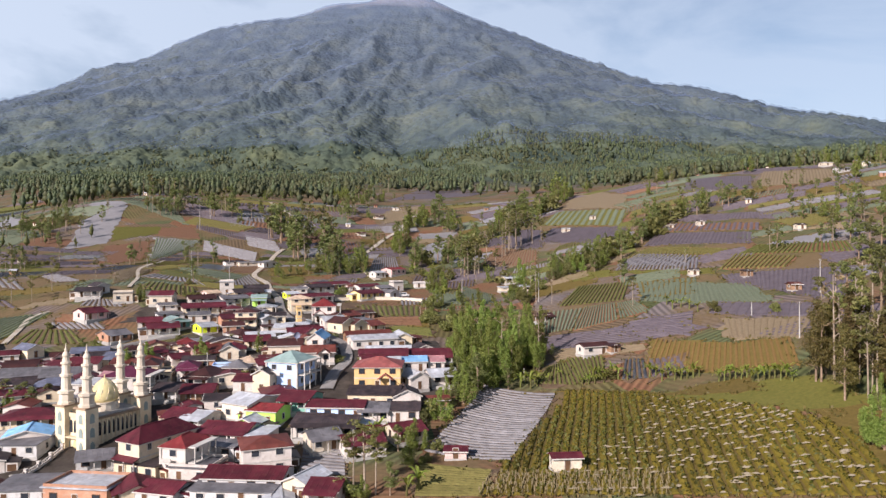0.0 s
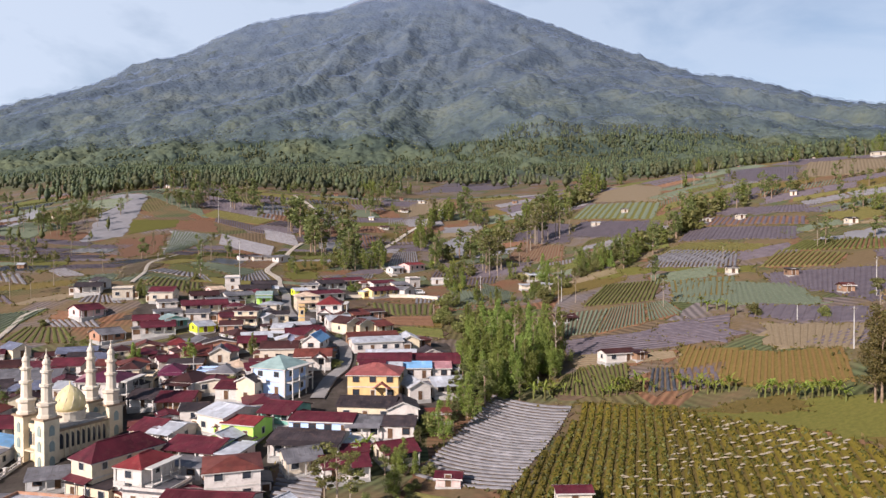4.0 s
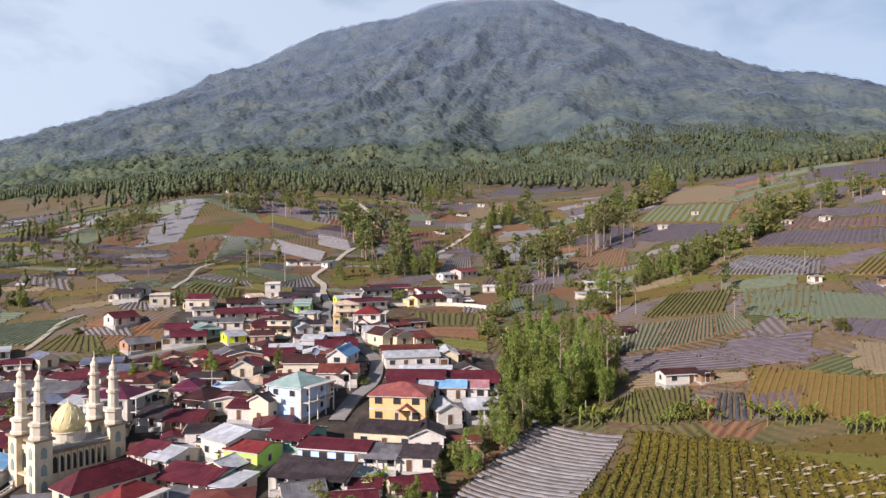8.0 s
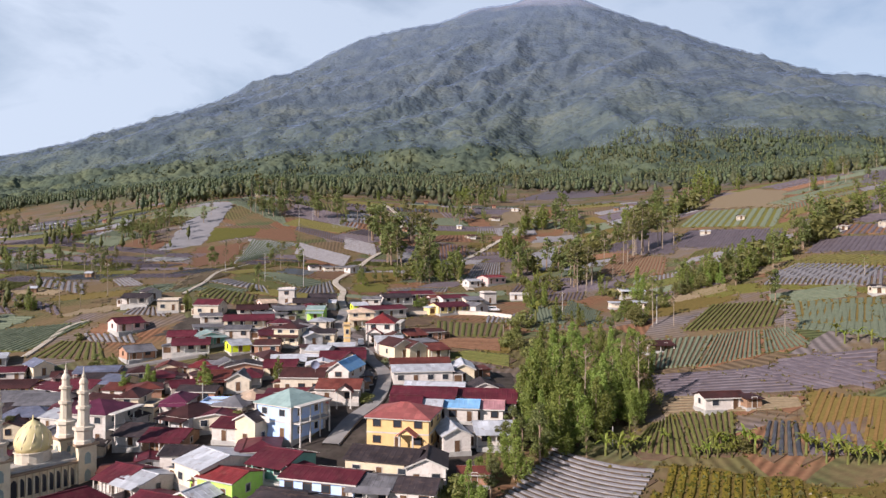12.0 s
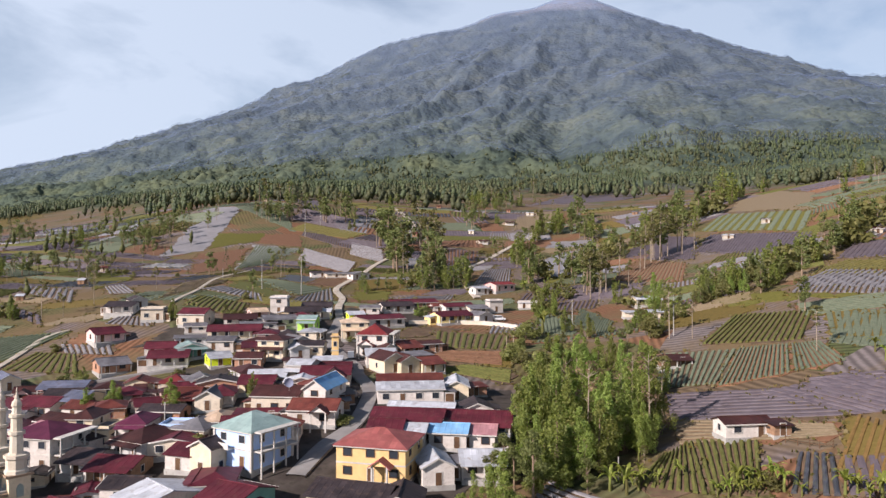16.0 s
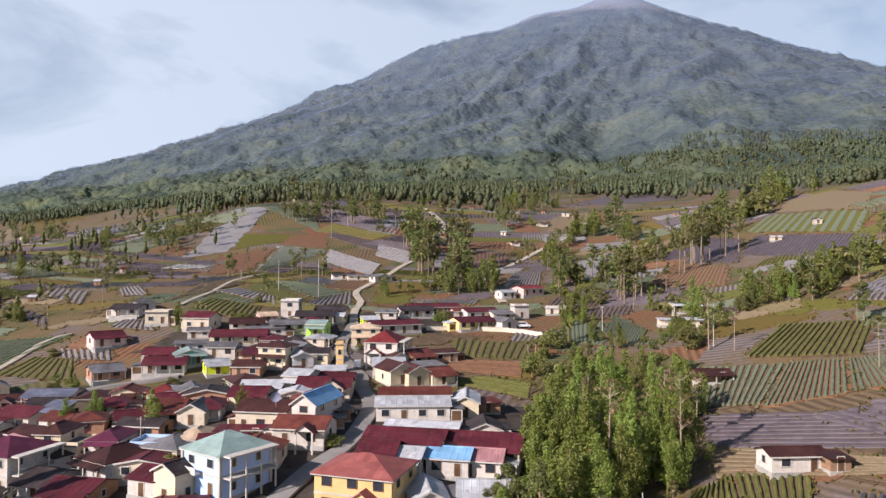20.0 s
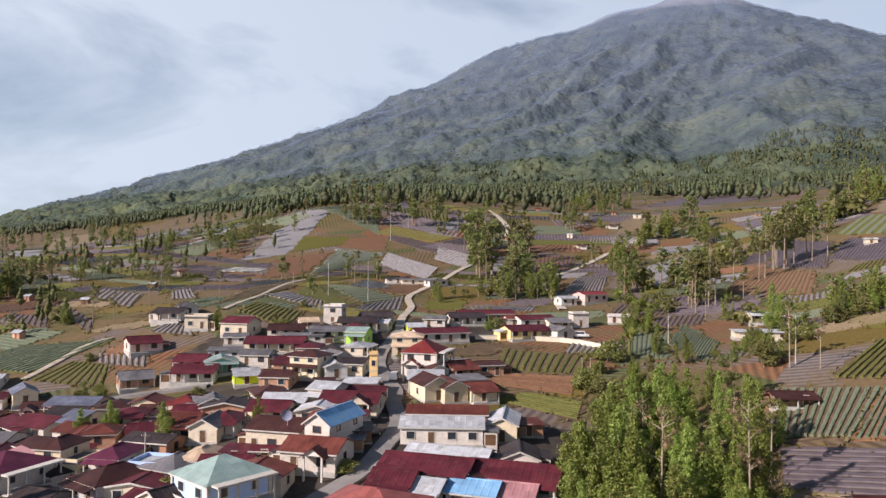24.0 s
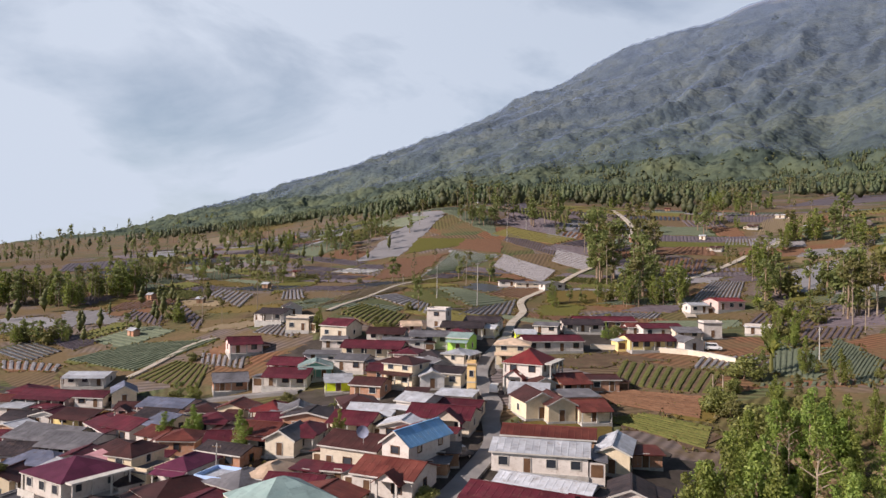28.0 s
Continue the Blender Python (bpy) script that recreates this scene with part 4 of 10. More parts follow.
house(-24.9, 363.3, 47, 8.8, 7.7, 3.3, "gable", 1.2, "red", "pink", "long pale-pink house with a red roof")
house(-32.3, 356.7, 42, 5.5, 5.2, 3.0, "gable", 0.9, "pale", "white", "white house beside the lane bend")
house(-39.1, 252.1, 52, 4.5, 7.7, 3.2, "front", 1.4, "brown", "beige", "house with a broad open gable and a brown roof")
house(-34.4, 256.9, 47, 5.5, 7.7, 3.1, "gable", 1.4, "rust", "brick", "house with a ribbed rusty roof")
house(-29.1, 261.5, 37, 5.6, 6.0, 3.0, "gable", 0.7, "brown", "brick", "bare brick house with a flat brown roof")
house(-37.6, 246.1, 22, 6.6, 7.7, 3.3, "gable", 1.2, "pale", "white", "white house with a pale zinc roof")
house(-33.4, 238.9, 47, 5.3, 7.7, 3.9, "front", 1.9, "brown", "cream", "cream house with a broad front gable")
house(-29.6, 239.5, 44, 4.5, 7.7, 3.7, "front", 1.6, "brown", "cream", "cream house with a tall front gable")
house(-28.6, 247.7, 42, 5.9, 6.0, 3.0, "shed", 0.6, "grey", "cream", "low cream wing with a grey roof")
house(-24.6, 242.7, 42, 5.1, 6.9, 3.0, "gable", 1.2, "rust", "cream", "house with a rusty roof above the field")
house(-21.1, 215.3, 20, 12.2, 7.7, 3.5, "gable", 1.2, "pale", "white", "long white shed with a pale roof")
house(-23.4, 223.2, 20, 12.6, 6.0, 3.2, "gable", 1.2, "rust", "wood", "long wooden shed with a rusty roof")
house(-13.0, 223.6, 14, 4.5, 9.5, 3.6, "front", 1.4, "pale", "cream", "cream barn with a pale gabled roof")
house(-10.0, 227.0, 32, 4.5, 4.3, 2.4, "shed", 0.5, "rust", "brick", "small brick shack with a rusty roof")
house(-61.9, 294.1, 32, 4.7, 4.3, 2.8, "gable", 0.7, "pale", "neon", "small yellow-green house in the village")
house(-16.5, 199.3, 5, 11.8, 6.9, 3.3, "gable", 1.3, "maroon", "white", "long house under a dark maroon roof")
house(-4.5, 202.2, 5, 11.7, 8.6, 3.5, "gable", 1.7, "maroon", "cream", "wide house with a deep red roof")
house(-15.6, 205.0, 5, 11.3, 5.2, 3.0, "gable", 1.0, "pale", "white", "long low house with pale and maroon roof sheets")
house(-6.1, 209.7, 18, 4.9, 6.9, 3.3, "front", 1.4, "dark", "white", "white gabled house with a black roof")
house(-8.0, 195.4, 5, 5.9, 6.9, 3.3, "gable", 1.2, "blue", "white", "house with sky-blue roof sheets")
house(-3.3, 197.0, 5, 5.9, 6.9, 3.2, "gable", 1.3, "pinkish", "white", "house with a faded pink roof")
house(-14.5, 192.6, 5, 5.3, 6.9, 3.2, "gable", 1.3, "pale", "white", "white house with a pale square roof")
house(-18.6, 192.3, 8, 5.3, 7.7, 3.3, "gable", 1.6, "maroon", "brick", "house with a steep maroon roof beside the lane")
house(-53.3, 188.7, -2, 6.1, 7.7, 3.2, "hip", 1.6, "grey", "beige", "house with an old grey hip roof")
house(-72.9, 217.7, 3, 6.4, 6.0, 2.8, "gable", 1.0, "grey", "white", "low white house with a grey roof and a gable")
house(-55.6, 141.3, -28, 5.7, 13.8, 6.5, "hip", 2.4, "maroon", "cream", "two-storey cream school house under a broad red hip roof")
house(-48.6, 136.3, -15, 5.1, 7.7, 6.1, "hip", 1.3, "red", "white", "white balcony house with a stepped red roof", villa=1)
house(-33.4, 135.2, 20, 8.6, 8.6, 5.8, "hip", 1.2, "rust", "white", "two-storey white house with a faded brown roof")
house(-34.6, 128.6, -5, 12.7, 7.7, 3.2, "gable", 1.4, "maroon", "grey", "wide grey house with a maroon roof")
house(-35.5, 124.3, -5, 12.9, 6.0, 2.8, "shed", 0.5, "grey", "grey", "low house with a cement sheet roof")
house(-42.8, 161.6, -30, 6.9, 10.3, 4.3, "gable", 1.6, "pale", "beige", "beige house with a long pale gable roof")
house(-38.1, 157.5, -15, 6.4, 6.9, 3.9, "gable", 1.1, "red", "lime", "lime-green house with a red roof")
house(-40.5, 152.7, -15, 5.0, 6.9, 3.2, "front", 1.4, "pale", "lime", "lime-green wing with a white gable")
house(-43.8, 149.6, -12, 9.4, 7.7, 3.3, "gable", 1.3, "maroon", "cream", "house with a wide maroon roof behind the mosque")
house(-38.4, 147.1, -12, 6.6, 6.9, 3.0, "shed", 0.6, "pale", "white", "low house with a pale sheet roof")
house(-32.4, 164.8, -15, 6.5, 7.7, 3.5, "gable", 1.4, "maroon", "teal", "dark green house with a maroon roof")
house(-88.0, 153.9, 20, 8.0, 7.7, 3.3, "front", 1.6, "blue", "white", "white house with a sky-blue roof")
house(-111.9, 195.9, 15, 12.4, 8.6, 3.5, "gable", 1.6, "grey", "cream", "house with a broad old grey roof")
house(-93.1, 165.1, 10, 11.6, 8.6, 3.3, "hip", 1.4, "maroon", "cream", "cream house with a maroon hip roof beside the grove")
house(-86.8, 150.1, 0, 8.3, 7.7, 3.2, "shed", 0.7, "grey", "grey", "grey house with a cement roof")
house(-108.9, 189.0, 5, 10.5, 6.9, 3.0, "gable", 1.2, "dark", "wood", "low dark-roofed house in the village")
house(-104.2, 202.8, -15, 10.2, 6.9, 3.0, "gable", 1.2, "maroon", "pink", "house with a maroon roof behind the minarets")
house(-88.2, 184.3, -10, 7.5, 6.9, 3.3, "gable", 1.3, "pale", "white", "white house with a pale roof behind the minarets")
house(-85.4, 193.3, -10, 8.6, 6.9, 3.2, "gable", 1.3, "brown", "white", "white house with a brown roof behind the minarets")
house(-75.1, 185.8, -10, 9.0, 6.9, 3.2, "hip", 1.3, "dark", "white", "house with a blackened hip roof")
house(-52.3, 157.2, -20, 4.8, 6.9, 3.3, "gable", 1.0, "pale", "white", "white house with a pale gabled roof")
house(-56.7, 159.0, -15, 5.2, 6.9, 3.3, "gable", 1.3, "maroon", "white", "house with a maroon roof beside the mosque")
house(-63.1, 128.5, -8, 10.9, 7.7, 3.6, "flat", 0.2, "pale", "brick", "brick-red building with a flat pale roof")
house(-56.0, 137.0, -20, 8.8, 6.9, 3.2, "shed", 0.6, "dark", "cream", "low dark-roofed annex in the village")
house(-48.2, 125.8, -15, 6.7, 6.9, 3.0, "gable", 1.3, "maroon", "grey", "house with a maroon roof at the field edge")
house(-73.5, 130.2, 5, 9.6, 7.7, 3.2, "shed", 0.6, "grey", "grey", "low grey-roofed house in the village")
house(-45.2, 133.6, -10, 7.4, 6.9, 3.3, "flat", 0.2, "grey", "white", "white flat-roofed annex in the village")
house(-43.1, 143.2, -12, 6.4, 6.9, 2.8, "shed", 0.6, "grey", "grey", "grey shed with a cement roof")
house(-15.7, 168.1, -5, 10.6, 7.7, 3.7, "gable", 1.6, "dark", "cream", "pale house with a blackened roof")
house(-8.9, 167.6, 10, 5.6, 7.7, 3.9, "front", 1.7, "dark", "white", "white gabled house with a blackened roof")
house(-23.3, 160.2, -5, 11.3, 6.9, 3.3, "gable", 1.2, "maroon", "blue", "house with rust-red roof sheets and pale-blue walls")
house(-15.2, 159.7, 0, 5.9, 6.9, 3.2, "gable", 1.2, "grey", "white", "house with a faded grey roof")
house(-9.9, 159.6, 0, 8.3, 6.9, 3.3, "gable", 1.3, "dark", "white", "house with a blackened roof by the ravine")
house(-24.0, 150.8, -5, 11.7, 7.7, 3.5, "gable", 1.3, "dark", "white", "white house with a blackened roof above the gardens")
house(-7.5, 181.4, 25, 4.5, 7.7, 3.7, "front", 1.6, "pale", "white", "white house with a pale gabled roof")
house(-0.7, 186.3, 15, 6.4, 6.9, 3.3, "gable", 1.3, "pale", "white", "white house with a pale roof by the ravine")
house(-1.5, 169.1, 10, 4.5, 4.3, 2.4, "gable", 0.7, "rust", "brick", "small brick shack with a rusty roof")
house(-23.6, 124.6, -25, 4.5, 6.9, 3.3, "front", 1.4, "pale", "cream", "house with a pale gabled roof at the village edge")
house(-19.5, 121.7, -10, 4.9, 6.9, 3.0, "gable", 1.2, "maroon", "white", "house with a maroon roof at the village edge")
house(-26.9, 152.4, -10, 6.8, 6.9, 3.3, "gable", 1.2, "dark", "white", "white house with a blackened roof")
house(-60.9, 306.5, 13, 5.9, 5.2, 2.8, "gable", 0.9, "grey", "white", "small white house beside the upper lane")
house(-145.6, 223.8, 37, 8.8, 6.9, 3.0, "gable", 0.7, "pale", "white", "low white house with a flat pale roof")
house(-139.9, 211.6, 22, 11.8, 7.7, 3.0, "gable", 1.3, "maroon", "pink", "long house with a maroon roof at the lane")
house(-129.6, 215.2, 27, 5.8, 6.0, 2.8, "gable", 1.2, "maroon", "white", "small white house with a maroon roof")
house(-125.2, 219.1, 57, 4.5, 7.7, 3.3, "front", 1.6, "navy", "cream", "cream gabled house with a slate-blue roof")
house(-111.4, 212.4, 32, 5.9, 5.2, 3.0, "gable", 1.2, "brown", "pink", "ornate pink house with a brown roof", gable=3)
house(-105.3, 216.5, 22, 9.1, 6.9, 3.0, "gable", 1.0, "navy", "pink", "pink house with a broad slate-blue roof")
house(-119.6, 206.4, 17, 7.8, 6.9, 2.8, "gable", 1.2, "brown", "yellow", "low yellowish house with a brown roof")
house(-93.7, 207.8, 2, 4.5, 7.7, 3.2, "gable", 1.3, "navy", "cream", "house with a slate-blue roof and a cream side gable")
house(-99.8, 203.7, 4, 7.3, 7.7, 3.3, "gable", 1.6, "maroon", "white", "white house with a maroon roof beside the trees")
house(-89.0, 202.1, 4, 4.5, 6.9, 3.0, "gable", 1.2, "rust", "white", "wing with faded ribbed roof sheets")
house(-102.3, 194.9, 17, 8.5, 8.6, 3.3, "gable", 1.6, "grey", "white", "white house with a broad blue-grey gable roof")
house(-108.0, 188.4, 32, 5.7, 7.7, 3.3, "gable", 1.6, "dark", "grey", "house with a blackened roof by the lower lane")
house(-77.2, 178.9, 0, 9.5, 9.5, 6.1, "hip", 1.7, "purple", "white", "two-storey white villa with a plum hip roof", villa=1)
house(-75.7, 187.7, 12, 4.5, 6.9, 6.0, "hip", 1.2, "brown", "cream", "two-storey cream house with open balconies")
house(-72.5, 187.4, 12, 4.5, 6.0, 3.7, "flat", 0.2, "grey", "cream", "cream annex with a flat cement roof")
house(-66.9, 190.4, 14, 4.5, 7.7, 3.9, "hip", 1.3, "purple", "white", "white house with a plum hip roof", porch=1.4)
house(-86.0, 188.8, 12, 4.5, 6.0, 3.7, "shed", 0.6, "pinkish", "white", "white annex with a striped sheet roof")
house(-57.2, 187.9, 12, 4.5, 5.2, 3.3, "flat", 0.2, "pale", "blue", "small blue-and-white house in the village")
house(-51.2, 192.1, 17, 4.5, 6.9, 3.2, "hip", 1.3, "tan", "beige", "house with an old tan hip roof")
house(-132.0, 201.6, 27, 6.8, 6.9, 2.8, "gable", 1.0, "dark", "grey", "dark low house at the lane")
house(-140.8, 204.4, 27, 5.2, 6.9, 2.8, "shed", 0.6, "pale", "white", "low house with a pale roof")
house(-80.6, 180.9, 12, 4.5, 6.9, 3.0, "gable", 1.2, "dark", "wood", "low dark-roofed house below the villas")
house(-59.4, 182.8, -14, 6.4, 9.5, 3.9, "hip", 1.7, "brown", "grey", "grey house with a broad brown hip roof", porch=1.4)
house(-37.7, 179.7, -19, 8.4, 9.0, 6.5, "hip", 2.0, "slate", "blue", "two-storey pale-blue villa with a blue-grey hip roof", villa=1)
house(-16.0, 180.4, -1, 11.2, 9.5, 6.1, "hip", 1.9, "rose", "orange", "two-storey apricot house with a rose-red hip roof", gable=3.0)
house(-43.1, 175.4, -14, 4.5, 4.3, 5.0, "front", 1.3, "dark", "cream", "narrow cream-and-green house with a tall gable")
house(-48.0, 177.7, -4, 4.5, 6.9, 3.2, "gable", 1.3, "maroon", "white", "white house with a maroon roof below the blue villa")
house(-66.5, 176.6, 1, 5.3, 6.9, 3.0, "gable", 1.3, "dark", "grey", "low house with a blackened roof")
house(-58.4, 173.7, 6, 6.9, 6.9, 3.0, "gable", 1.3, "maroon", "wood", "low house with a dark red roof")
house(-92.1, 380.5, 52, 7.8, 5.2, 2.8, "front", 1.3, "grey", "white", "small white gabled house on the hillside")
house(-109.7, 380.2, 32, 9.0, 5.2, 2.4, "gable", 0.7, "dark", "white", "low white house on the hillside")
house(-101.8, 381.8, 32, 11.2, 5.2, 2.2, "gable", 0.6, "grey", "beige", "low shed on the hillside")
house(31.0, 325.6, 13, 7.8, 6.0, 3.0, "gable", 0.7, "pale", "cream", "cream house above the ravine")
house(26.9, 302.9, 13, 6.8, 4.3, 2.0, "shed", 0.4, "pale", "beige", "low white shed above the ravine")
house(32.2, 296.6, 13, 6.6, 5.2, 2.4, "shed", 0.5, "pale", "beige", "low shed above the ravine")
house(33.5, 248.9, 18, 6.7, 4.3, 2.4, "gable", 0.7, "brown", "wood", "weathered field hut among the crops")
house(41.1, 199.6, 21, 7.4, 4.3, 3.0, "gable", 0.9, "brown", "white", "white field house with a brown roof")
house(46.3, 198.8, 21, 3.0, 3.4, 2.0, "shed", 0.4, "brown", "wood", "small wooden lean-to beside the field house")
house(20.6, 123.0, 5, 4.4, 3.0, 2.9, "gable", 0.55, "maroon", "beige", "small field hut with a red sheet roof")
house(2.3, 135.7, -5, 3.6, 3.4, 2.0, "gable", 0.6, "maroon", "pink", "small hut with a red roof in the ploughed field")
house(-9.8, 332.7, 13, 6.4, 4.3, 2.4, "flat", 0.2, "pale", "white", "small white building beside the ravine")
house(227.0, 430.6, 0, 5.3, 5.2, 2.4, "gable", 0.6, "grey", "beige", "far beige farm building")
house(220.2, 401.9, 0, 5.6, 5.2, 2.4, "gable", 0.6, "grey", "grey", "far grey farm building")
house(109.9, 352.3, 0, 3.0, 4.3, 2.2, "gable", 0.5, "brown", "beige", "small field hut on the slope")
house(121.4, 342.6, 0, 3.0, 4.3, 2.2, "gable", 0.5, "dark", "beige", "small field hut on the slope")
house(-49.5, 571.0, 0, 5.3, 4.3, 2.2, "gable", 0.5, "brown", "beige", "small field hut on the slope")
house(-56.6, 507.5, 0, 5.1, 4.3, 2.2, "gable", 0.5, "brown", "beige", "small field hut on the slope")
house(88.5, 429.1, 0, 3.0, 4.3, 2.2, "gable", 0.5, "dark", "beige", "small field hut on the slope")
house(70.0, 414.3, 0, 3.8, 4.3, 2.2, "gable", 0.5, "pale", "beige", "small field hut on the slope")
house(89.5, 259.6, 0, 3.0, 3.4, 2.2, "gable", 0.5, "dark", "beige", "small white field hut")
house(101.5, 242.7, 0, 3.0, 3.4, 2.2, "shed", 0.4, "dark", "wood", "open dark-roofed field shelter")
house(144.9, 294.7, 0, 3.2, 4.3, 2.2, "gable", 0.5, "dark", "beige", "field hut among the trees")
house(103.2, 213.4, 0, 3.0, 3.4, 2.2, "gable", 0.5, "rust", "wood", "field hut beside a bare trunk")
house(49.7, 550.9, 0, 7.7, 4.3, 2.2, "gable", 0.4, "pale", "white", "pale shed on the upper fields")
house(-39.1, 602.4, 0, 4.7, 4.3, 2.2, "gable", 0.5, "pale", "beige", "small field hut on the slope")
house(-99.7, 171.5, -82, 5.8, 6.0, 3.3, "gable", 1.0, "rust", "white", "white house with a rusty roof among close neighbours")
house(-75.3, 259.6, -68, 7.2, 5.3, 3.2, "hip", 1.0, "maroon", "pink", "pink house with a maroon roof among close neighbours", porch=1.3)
house(-120.8, 191.4, 117, 6.8, 5.0, 3.5, "front", 1.2, "maroon", "white", "white house with a maroon roof among close neighbours")
house(-45.5, 190.8, 23, 6.8, 5.4, 2.9, "gable", 1.0, "maroon", "grey", "grey house with a maroon roof among close neighbours", porch=1.3)
house(-104.3, 180.4, -61, 6.3, 5.7, 3.2, "hip", 1.2, "maroon", "white", "white house with a maroon roof among close neighbours", porch=1.3)
house(-38.0, 188.1, 12, 7.9, 5.1, 3.4, "front", 1.3, "rust", "beige", "beige house with a rusty roof among close neighbours")
house(-127.1, 196.4, 14, 6.3, 5.1, 3.0, "front", 0.9, "pale", "brick", "bare brick house with a pale zinc roof among close neighbours")
house(-55.4, 215.6, 15, 6.7, 5.5, 3.1, "gable", 1.3, "maroon", "cream", "cream house with a maroon roof among close neighbours", porch=1.3)
house(-51.9, 166.5, -79, 5.7, 5.2, 3.3, "front", 1.0, "dark", "white", "white house with a blackened roof among close neighbours")
house(-45.0, 215.2, 20, 6.6, 5.2, 3.2, "front", 1.2, "pale", "white", "white house with a pale zinc roof among close neighbours")
house(-16.0, 140.9, 19, 7.1, 5.7, 3.4, "gable", 1.0, "maroon", "white", "white house with a maroon roof among close neighbours", porch=1.3)
house(-65.0, 265.4, 99, 6.9, 5.3, 3.0, "hip", 0.9, "pale", "beige", "beige house with a pale zinc roof among close neighbours", porch=1.3)
house(-99.9, 186.8, 22, 7.9, 5.0, 3.3, "hip", 1.3, "navy", "white", "white house with a slate-blue roof among close neighbours", porch=1.3)
house(-68.0, 141.5, 21, 5.8, 5.1, 3.1, "gable", 1.0, "grey", "grey", "grey house with a grey cement roof among close neighbours", porch=1.3)
house(-86.0, 216.7, 115, 5.6, 5.0, 3.4, "gable", 1.1, "rust", "cream", "cream house with a rusty roof among close neighbours", porch=1.3)
house(-7.9, 147.2, 27, 5.9, 5.1, 3.2, "gable", 1.2, "maroon", "beige", "beige house with a maroon roof among close neighbours", porch=1.3)
house(-93.7, 189.9, 120, 5.6, 5.1, 3.3, "gable", 0.9, "maroon", "white", "white house with a maroon roof among close neighbours", porch=1.3)
house(-100.4, 210.7, 20, 6.7, 5.9, 3.1, "gable", 1.0, "dark", "pink", "pink house with a blackened roof among close neighbours", porch=1.3)
house(-55.9, 221.0, 21, 7.4, 5.0, 3.1, "gable", 1.1, "pale", "white", "white house with a pale zinc roof among close neighbours", porch=1.3)
house(-72.8, 251.5, 14, 7.6, 5.0, 3.2, "hip", 0.9, "brown", "cream", "cream house with a brown roof among close neighbours", porch=1.3)
house(-81.0, 200.4, -58, 5.7, 5.9, 3.5, "hip", 1.3, "rust", "brick", "bare brick house with a rusty roof among close neighbours", porch=1.3)
house(-83.5, 209.9, 28, 5.5, 6.2, 3.4, "hip", 1.1, "maroon", "white", "white house with a maroon roof among close neighbours", porch=1.3)
house(-74.5, 280.8, -67, 6.3, 5.4, 3.4, "hip", 1.1, "maroon", "white", "white house with a maroon roof among close neighbours", porch=1.3)
house(-24.1, 143.4, 28, 5.7, 5.0, 3.5, "gable", 1.3, "grey", "beige", "beige house with a grey cement roof among close neighbours", porch=1.3)
house(-111.5, 180.9, -74, 5.5, 5.4, 3.1, "hip", 1.1, "maroon", "beige", "beige house with a maroon roof among close neighbours")
house(-40.0, 211.3, 22, 6.7, 5.2, 3.3, "front", 1.3, "rust", "cream", "cream house with a rusty roof among close neighbours")
house(-147.8, 205.1, 121, 5.9, 5.4, 3.2, "front", 1.0, "rust", "white", "white house with a rusty roof among close neighbours")
house(-125.9, 203.5, 23, 6.1, 5.2, 3.1, "front", 1.2, "maroon", "white", "white house with a maroon roof among close neighbours")
house(-66.5, 197.8, 9, 7.5, 5.5, 3.0, "gable", 1.0, "dark", "brick", "bare brick house with a blackened roof among close neighbours")
house(-64.4, 214.3, 26, 7.8, 6.0, 3.5, "front", 1.2, "dark", "brick", "bare brick house with a blackened roof among close neighbours")
house(-82.7, 129.3, -69, 8.0, 5.7, 3.1, "gable", 1.0, "brown", "beige", "beige house with a brown roof among close neighbours", porch=1.3)
house(-53.4, 181.9, 15, 7.6, 5.3, 3.1, "front", 1.0, "maroon", "beige", "beige house with a maroon roof among close neighbours")
house(-92.2, 215.0, 119, 6.1, 6.0, 3.0, "hip", 1.2, "brown", "cream", "cream house with a brown roof among close neighbours", porch=1.3)
house(-149.6, 210.8, 121, 5.7, 5.4, 3.4, "hip", 1.2, "maroon", "white", "white house with a maroon roof among close neighbours", porch=1.3)
house(-98.5, 181.0, 116, 6.8, 5.0, 3.1, "gable", 1.3, "brown", "cream", "cream house with a brown roof among close neighbours", porch=1.3)
house(-69.7, 260.5, -76, 5.5, 5.1, 2.9, "hip", 1.3, "dark", "beige", "beige house with a blackened roof among close neighbours", porch=1.3)
house(-44.1, 230.4, 17, 7.8, 5.3, 3.0, "gable", 0.9, "maroon", "beige", "beige house with a maroon roof among close neighbours", porch=1.3)
house(-90.3, 142.5, 19, 7.2, 5.2, 3.0, "front", 0.9, "dark", "white", "white house with a blackened roof among close neighbours")
house(-54.1, 127.1, -62, 6.8, 5.1, 3.2, "gable", 1.2, "maroon", "cream", "cream house with a maroon roof among close neighbours", porch=1.3)
house(-73.0, 246.1, 117, 8.0, 5.2, 3.2, "front", 1.2, "maroon", "brick", "bare brick house with a maroon roof among close neighbours")
house(-84.8, 176.2, -75, 7.4, 5.1, 3.2, "gable", 1.0, "grey", "white", "white house with a grey cement roof among close neighbours", porch=1.3)
house(-38.3, 169.1, -69, 7.3, 5.8, 3.3, "hip", 1.1, "maroon", "white", "white house with a maroon roof among close neighbours", porch=1.3)
house(-79.4, 193.9, 30, 4.4, 3.0, 2.4, "shed", 0.5, "maroon", "cream", "small cream outhouse under a maroon roof")
house(-27.0, 120.4, -76, 4.9, 3.4, 2.4, "gable", 0.5, "pale", "pink", "small pink outhouse under a pale zinc roof")
